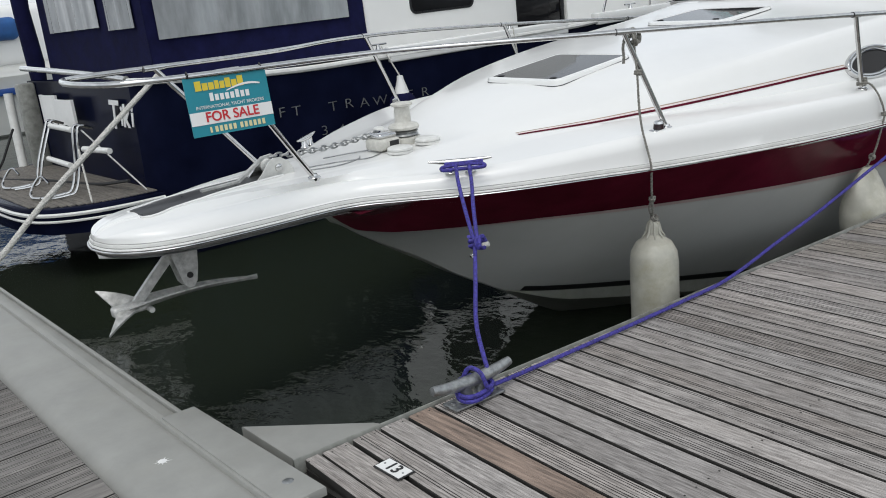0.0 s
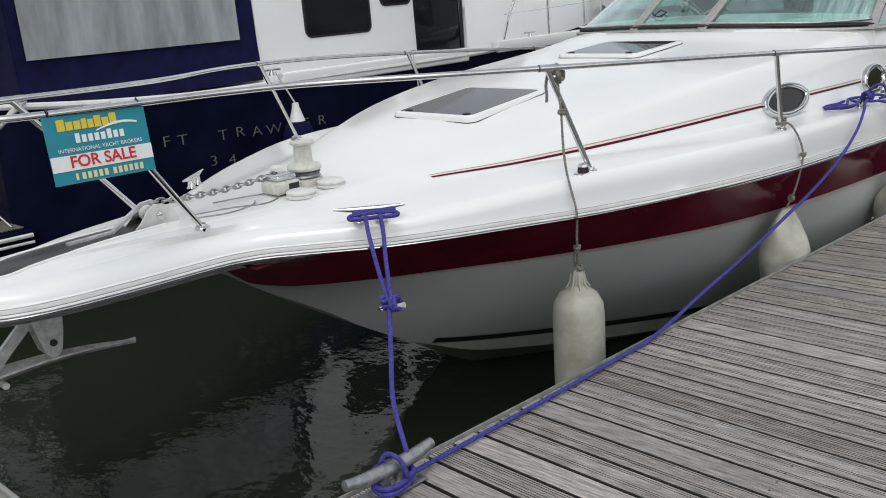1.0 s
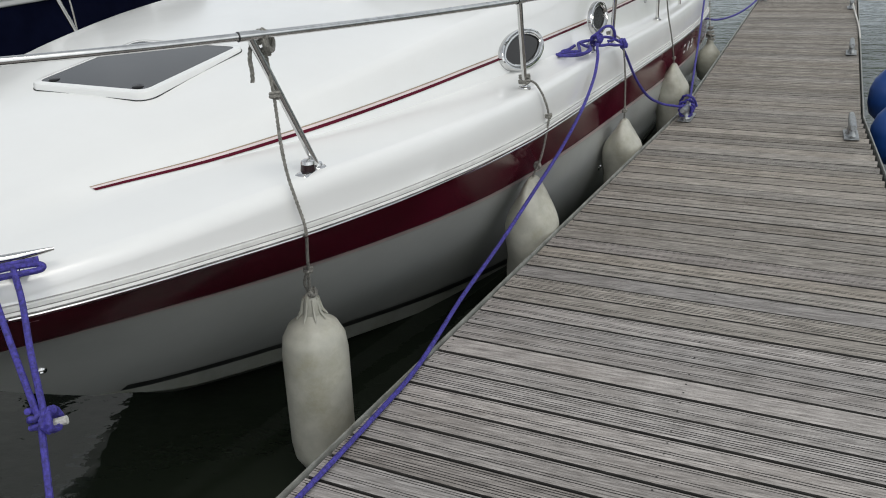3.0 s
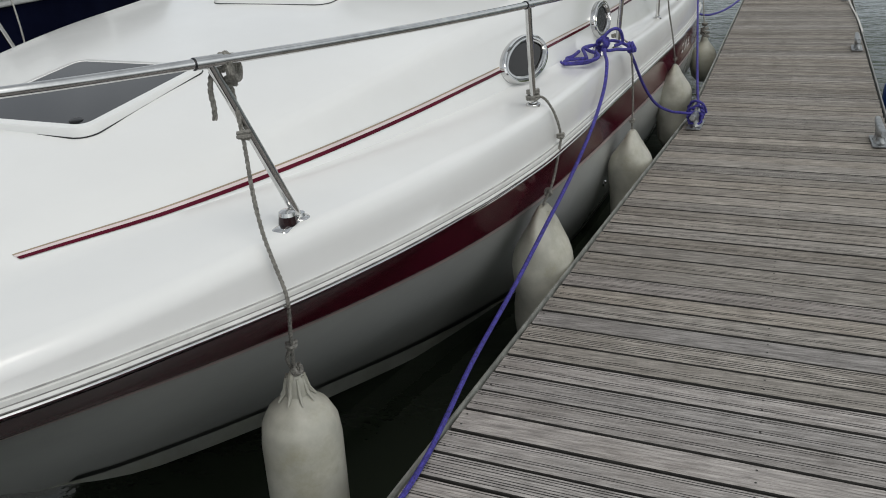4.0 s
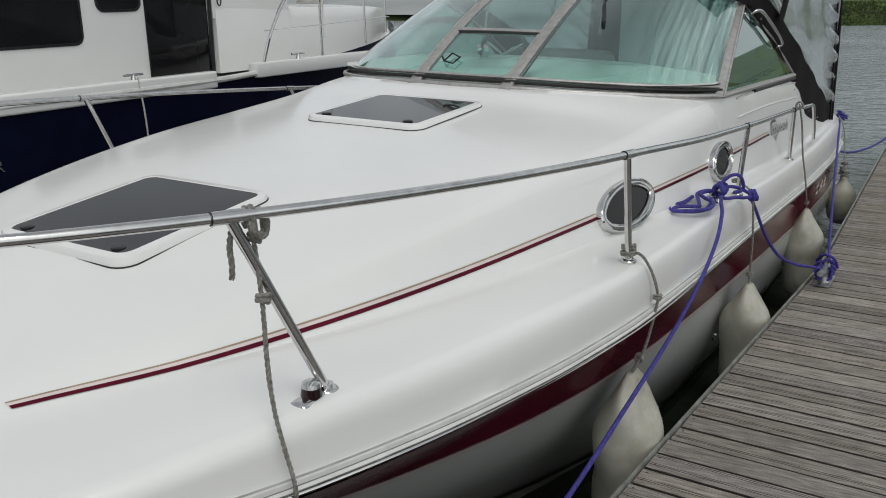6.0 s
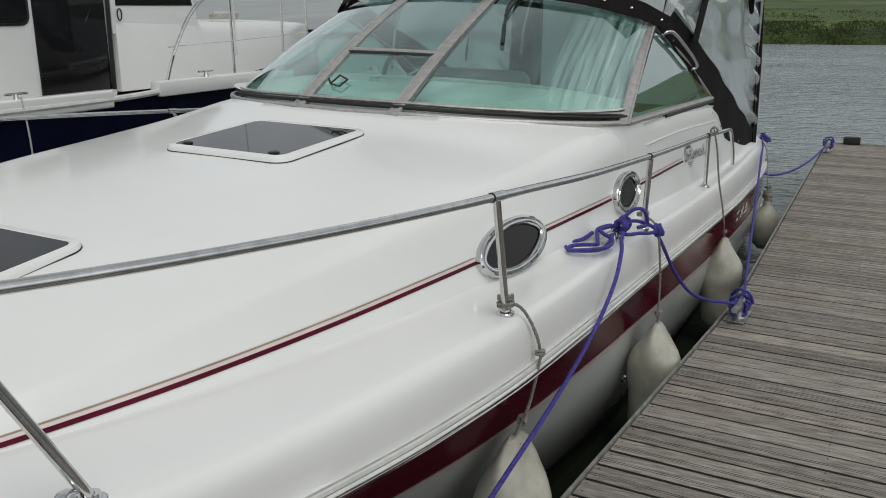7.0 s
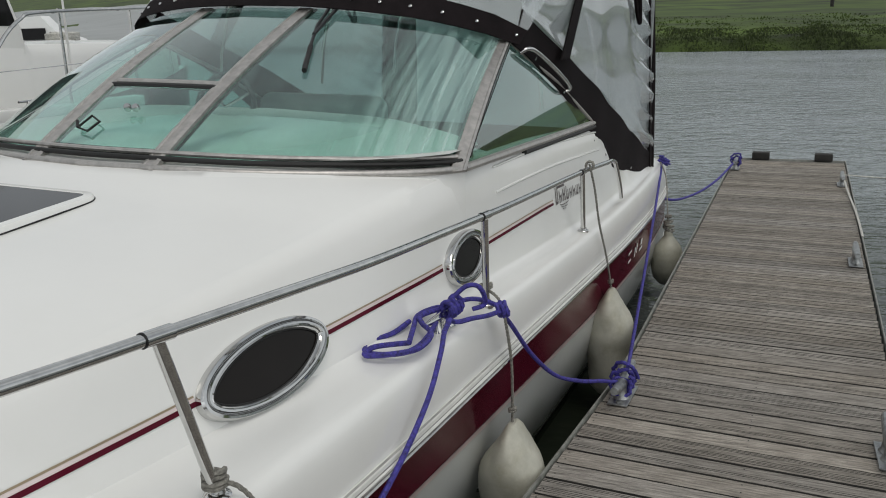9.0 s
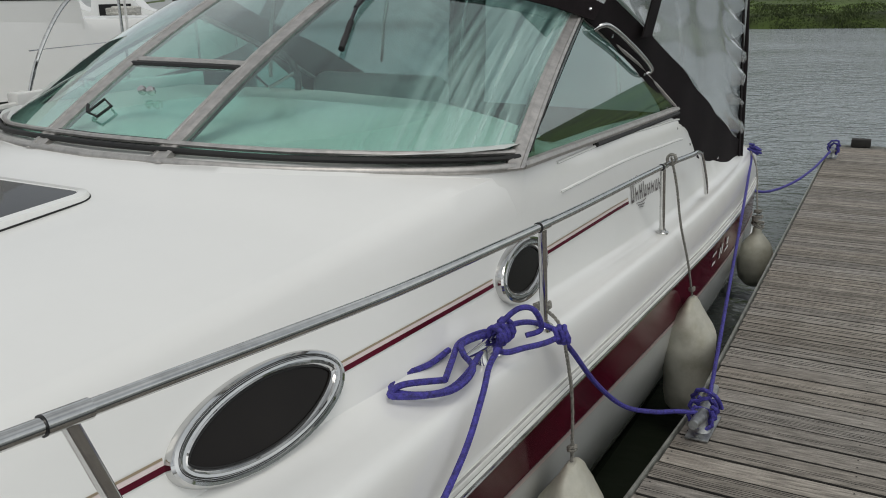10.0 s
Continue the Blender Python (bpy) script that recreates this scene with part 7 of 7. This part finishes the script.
part("ladder_strut", tube([(-5.94, 1.02, 0.66), (-5.30, 1.25, 0.14)], 0.008, 8), GALV, plat)
part("platform_lashing", laid_rope([(-6.0, 0.98, 0.55), (-5.72, 0.90, 0.35), (-5.42, 0.82, PZ + 0.02)], 0.009), WHITEROPE, plat, "thin white lashing")
part("hose", tube(spline([(-7.9, 0.95, 0.60), (-7.95, 0.80, 0.30), (-8.0, 0.72, PZ + 0.02), (-7.2, 0.95, PZ + 0.02), (-6.3, 1.15, PZ + 0.02), (-5.6, 1.22, 0.2)], 6), 0.014, 6), RUBBER, plat, "black hose")
for x0, x1, zt in ((-7.90, -7.38, 0.90), (-7.36, -6.80, 0.87)):
    rows = [[(x0 + (x1 - x0) * i / 6, 1.27 - 0.03 * math.sin(math.pi * i / 6), 0.62 + (zt - 0.62) * j / 5 + 0.012 * math.sin(2.1 * i) * (1 - j / 5)) for j in range(6)] for i in range(7)]
    part("cover", thicken(grid(rows), 0.03), WHITEP, tr_boat, "white cloth cover hung on the transom")
part("side_bracket", boxed((-8.42, 1.18, 0.10), (-8.26, 1.36, 1.02), 0.03), EDGE, tr_boat, "grey davit bracket")
for text, x, sz in (("T", -5.98, 0.36), ("i", -5.80, 0.25), ("k", -5.69, 0.28), ("i", -5.54, 0.25)):
    lettering("boat_name", text, sz, Matrix.Translation((x, 1.335 if x < -5.75 else 1.33, 0.73)) @ pose(0, 0, 0, 90, 0, -4) @ Matrix.Diagonal((1.3, 1, 1, 1)), WHITEP, tr_boat, "white script letter", 0.003, 0.006, 0.25)
for text, y, z in (("F", 2.60, 0.57), ("T", 2.75, 0.56), ("T", 3.15, 0.54), ("R", 3.33, 0.54), ("A", 3.51, 0.52), ("W", 3.70, 0.51), ("L", 3.89, 0.51), ("E", 4.08, 0.51), ("R", 4.27, 0.51), ("3", 3.02, 0.33), ("4", 3.21, 0.31)):
    x = TC + TH(y) * 0.987 + 0.012
    lettering("model_letter", text, 0.13, Matrix.Translation((x, y, z)) @ pose(0, 0, 0, 90, 0, 90) @ Matrix.Diagonal((1.35, 1, 1, 1)), GALV, tr_boat, "thin grey hull letter", 0.002, -0.002)
# rails, cleats, fender and antenna lines of the trawler
part("side_rail", tube(spline([(TX - 0.02, 7.14, 1.02), (TX - 0.03, 7.27, 1.28), (TX - 0.05, 7.50, 1.57), (TX - 0.06, 7.72, 1.74), (TX - 0.06, 7.95, 1.80), (TX - 0.1, 9.1, 1.84), (TX - 0.7, 10.9, 1.90), (TC + 0.2, 12.0, 1.95)], 8), 0.016, 8), STEEL, tr_boat, "tall stainless guard rail")
for y in (8.3, 9.5, 10.6):
    part("rail_post", tube([(TC + TH(y) - 0.07, y, TTOP(y)), (TC + TH(y) - 0.08, y, 1.84)], 0.013, 8), STEEL, tr_boat)
part("wire", tube([(TX - .03, 7.2, 1.33), (TX - 0.07, 8.3, 1.36), (TX - 0.12, 9.5, 1.4)], 0.004, 6), STEEL, tr_boat)
for y in (3.75, 5.55, 7.65):
    z = 1.0 if y < 7 else 1.04
    part("cleat", tube([(TX - 0.01, y - 0.10, z + .05), (TX - 0.01, y + 0.10, z + 0.05)], 0.010, 8), STEEL, tr_boat)
    part("cleat_foot", lathe([(0.03, 0), (0.012, 0.05)], (TX - 0.01, y, z), seg=10), STEEL, tr_boat)
part("aerial", lathe([(0.012, 0), (0.006, 2.4)], (TX - 0.25, 8.4, 1.2), seg=8), WHITEP, tr_boat)
tb = thing("round_fender", (TX + 0.13, 3.86, 0.15), "navy covered fender with a white neck, hanging on the trawler", "fender")
part("body", lathe([(0.02, -0.30), (0.10, -0.27), (0.145, -0.18), (0.15, -0.05), (0.12, 0.05), (0.075, 0.09)], (TX + 0.14, 3.86, 0.475), seg=24), NAVYCANVAS, tb)
part("neck", lathe([(0.075, 0.09), (0.06, 0.14), (0.035, 0.22), (0.03, 0.26)], (TX + 0.14, 3.86, 0.475), seg=20), WHITEP, tb, "white fender neck")
rope("trawler_fender_lanyard", [(TX + 0.03, 3.76, 1.03), (TX + 0.07, 3.80, 0.92), (TX + 0.14, 3.86, 0.73)], 0.008, WHITEROPE, "pale lanyard on the trawler's side", 5, True, "lanyard")
rope("fender_line", [(TX + 0.03, 5.56, 1.03), (TX + 0.06, 5.57, 0.7), (TX + 0.05, 5.58, 0.3)], 0.007, WHITEROPE, "thin pale line down the navy hull", 5)
rope("trawler_stern_line", [(-5.27, 1.52, 1.06), (-5.05, 1.32, 0.99), (-4.64, 0.30, 0.37), (-4.46, -0.17, 0.045), (-4.43, -0.36, 0.02)], 0.022, WHITEROPE, "thick white stern rope from the trawler to the walkway", 10, True)

# ---------------------------------------------------------------- boats further off
for bx, by, turn, sc_ in ((-44.0, 46.0, 25, 1.0), (-49.5, 45.0, 18, 1.15), (-54.0, 50.0, 32, 1.0)):
    m = pose(bx, by, WL, 0, 0, turn) @ Matrix.Diagonal((sc_, sc_, sc_, 1))
    db = thing("moored_boat", (bx, by, WL), "small far-off white cabin boat at another pontoon", "motor boat", "boats moored far off")
    rows = []
    for i in range(12):
        x = -3.4 + 6.8 * i / 11
        h = hermite([-3.4, 0, 2.2, 3.4], [1.15, 1.25, 0.85, 0.04])(x)
        rows.append([m @ Vector((x, h * f, z)) for f, z in ((-0.7, -0.3), (-0.95, 0.3), (-1, 1.1), (-0.7, 1.2), (0.7, 1.2), (1, 1.1), (0.95, 0.3), (0.7, -0.3))])
    part("hull", grid(rows), HULLW, db)
    rows = []
    for x, z, w in ((-2.6, 1.15, 1.0), (-2.5, 3.0, 0.85), (-0.2, 3.2, 0.85), (0.7, 2.2, 0.9), (2.0, 1.75, 0.7), (2.6, 1.15, 0.4)):
        rows.append([m @ Vector(q) for q in ((x, -w, 1.1), (x, -w * .9, z), (x, w * .9, z), (x, w, 1.1))])
    part("cabin", grid(rows), GEL, db)
    for s_ in (-1, 1):
        part("window", boxed((-2.0, s_ * 0.93 - 0.02, 1.75), (0.1, s_ * 0.93 + 0.02, 2.45), 0.01, 1, m), DARKPLASTIC, db)
far_boat = thing("distant_cruiser", (-21.0, 6.0, WL), "distant white cruiser moored beyond the trawler", "motor boat")
rows = []
for i in range(20):
    y = 0.5 + 11 * i / 19
    h = hermite([0.5, 6, 9, 11.5], [1.5, 1.6, 1.2, 0.05])(y)
    rows.append([Vector((-21.0 + h * f, y, z)) for f, z in ((0.6, -0.9), (0.92, -0.5), (1.0, 0.75), (0.94, 0.85), (0.5, 1.05), (0, 1.1))])
bm = bmesh.new()
add_grid(bm, rows)
add_grid(bm, [[(-42.0 - p.x, p.y, p.z) for p in r] for r in rows])
bm.faces.new([bm.verts.new(p) for p in [(-42.0 - p.x, p.y, p.z) for p in rows[0]] + rows[0][::-1]])
part("hull", bm, HULLW, far_boat)
part("cabin", boxed((-22.1, 2.5, 0.9), (-19.9, 7.5, 2.3), 0.25, 4), GEL, far_boat)
part("cover", boxed((-20.3, 2.4, 1.52), (-19.7, 4.42, 2.02), 0.15, 3), mat("blue_boat_cover", (0.02, 0.10, 0.30), 0.7, var=0.15, scale=3), far_boat, "blue canvas cover over the cockpit")
part("hull_band", boxed((-19.56, 1.5, 0.35), (-19.36, 6.5, 0.5), 0.02), BLUEFEND, far_boat)


# ---------------------------------------------------------------- boards of the pontoon and walkway
def board_mesh(width, grooves, name, depth=0.002, wide=0.26, dirt=None):
    """One reeded board, 1 m long in x, centred; its top at 0."""
    prof = [(-width / 2, -0.03), (-width / 2, -0.008), (-width / 2 + 0.002, -0.003), (-width / 2 + 0.006, 0.0)]
    if grooves:
        gw = (width - 0.016) / grooves
        for k in range(grooves):
            y = -width / 2 + 0.008 + gw * k
            j0 = 0.36 + 0.08 * math.sin(3.7 * k + 40 * width)
            d = depth * (0.8 + 0.3 * math.sin(5.1 * k + 90 * width))
            prof += [(y + gw * j0, 0.0), (y + gw * (j0 + 0.06), -d), (y + gw * (j0 + wide - 0.06), -d), (y + gw * (j0 + wide), 0.0)]
    prof += [(width / 2 - 0.006, 0.0), (width / 2 - 0.002, -0.003), (width / 2, -0.008), (width / 2, -0.03)]
    bm = bmesh.new()
    vs = add_grid(bm, [[(x, y, z) for y, z in prof] for x in (-0.5, 0.5)], closed=True)
    bm.faces.new(vs[0][::-1])
    bm.faces.new(vs[1])
    me = finish(name, bm, PLANK, smooth=False)
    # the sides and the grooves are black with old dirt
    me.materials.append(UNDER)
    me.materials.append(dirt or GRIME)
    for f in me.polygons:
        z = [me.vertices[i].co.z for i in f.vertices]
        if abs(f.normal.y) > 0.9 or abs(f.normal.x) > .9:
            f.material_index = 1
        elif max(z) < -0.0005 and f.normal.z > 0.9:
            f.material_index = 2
    return me


PITCH = 0.1195
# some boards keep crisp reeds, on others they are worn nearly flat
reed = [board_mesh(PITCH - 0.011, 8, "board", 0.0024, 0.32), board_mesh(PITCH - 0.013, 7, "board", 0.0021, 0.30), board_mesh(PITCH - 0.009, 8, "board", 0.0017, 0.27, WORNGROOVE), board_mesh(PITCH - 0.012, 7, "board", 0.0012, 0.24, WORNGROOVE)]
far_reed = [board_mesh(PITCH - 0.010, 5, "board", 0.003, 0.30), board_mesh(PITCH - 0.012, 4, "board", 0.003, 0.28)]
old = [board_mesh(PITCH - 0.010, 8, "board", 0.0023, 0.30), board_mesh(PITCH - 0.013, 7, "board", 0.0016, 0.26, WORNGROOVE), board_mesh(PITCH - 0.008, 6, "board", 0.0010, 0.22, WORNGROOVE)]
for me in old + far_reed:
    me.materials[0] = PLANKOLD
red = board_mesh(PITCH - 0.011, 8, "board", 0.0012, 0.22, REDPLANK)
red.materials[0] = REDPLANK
rg = random.Random(21)
# the boards lie square to the finger's near side, a little askew to the walkway
SLANT = -0.058
joints = [-0.222] + [0.31 - 0.1176 * i for i in range(4, 0, -1)] + [0.31 + 0.1176 * i for i in range(17)]
while joints[-1] < FAR - 0.10:
    joints.append(joints[-1] + 0.1213)
for k, (y0, y1) in enumerate(zip(joints, joints[1:])):
    y = (y0 + y1) / 2
    a, b = left_edge(y) + 0.021, right_edge(y) - 0.021
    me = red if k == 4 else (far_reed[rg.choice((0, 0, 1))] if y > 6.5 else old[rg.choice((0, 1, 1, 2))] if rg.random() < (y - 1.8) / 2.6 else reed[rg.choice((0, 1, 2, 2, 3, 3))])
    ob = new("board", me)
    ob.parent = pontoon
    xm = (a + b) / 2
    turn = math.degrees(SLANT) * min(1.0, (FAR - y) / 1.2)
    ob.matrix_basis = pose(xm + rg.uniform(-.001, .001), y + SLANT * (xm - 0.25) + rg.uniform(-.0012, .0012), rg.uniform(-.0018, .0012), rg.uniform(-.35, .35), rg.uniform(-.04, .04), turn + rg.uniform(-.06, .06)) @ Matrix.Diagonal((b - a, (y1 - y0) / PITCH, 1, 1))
# screws along the edges
bm = bmesh.new()
for y0, y1 in zip(joints, joints[1:]):
    y = (y0 + y1) / 2
    if y > 8:
        break
    for dy in (-0.028, 0.028):
        for x in (left_edge(y) + 0.045, 0.62, right_edge(y) - 0.045):
            c = Vector((x, y + dy + SLANT * (x - 0.25), 0.0012))
            bm.faces.new([bm.verts.new(c + Vector((0.0038 * math.cos(t), 0.0038 * math.sin(t), 0))) for t in [math.pi * j / 3 for j in range(6)]])
tagged(part("screw_heads", bm, UNDER, pontoon, smooth=False), kind="stuff")

wboard = board_mesh(0.138, 0, "walkway_board")
wboard.materials[0] = PLANKY
wreed = board_mesh(0.138, 11, "walkway_board")
wreed.materials[0] = PLANKY
x = -13.9
while x < 7.95:
    ob = new("board", wreed if rg.random() < .7 else wboard)
    ob.parent = walkway
    ob.matrix_basis = pose(x, -2.045, 0.0 + rg.uniform(-.0015, .0012), 0, 0, 90 + rg.uniform(-.05, .05)) @ Matrix.Diagonal((2.66, 1, 1, 1))
    x += 0.145
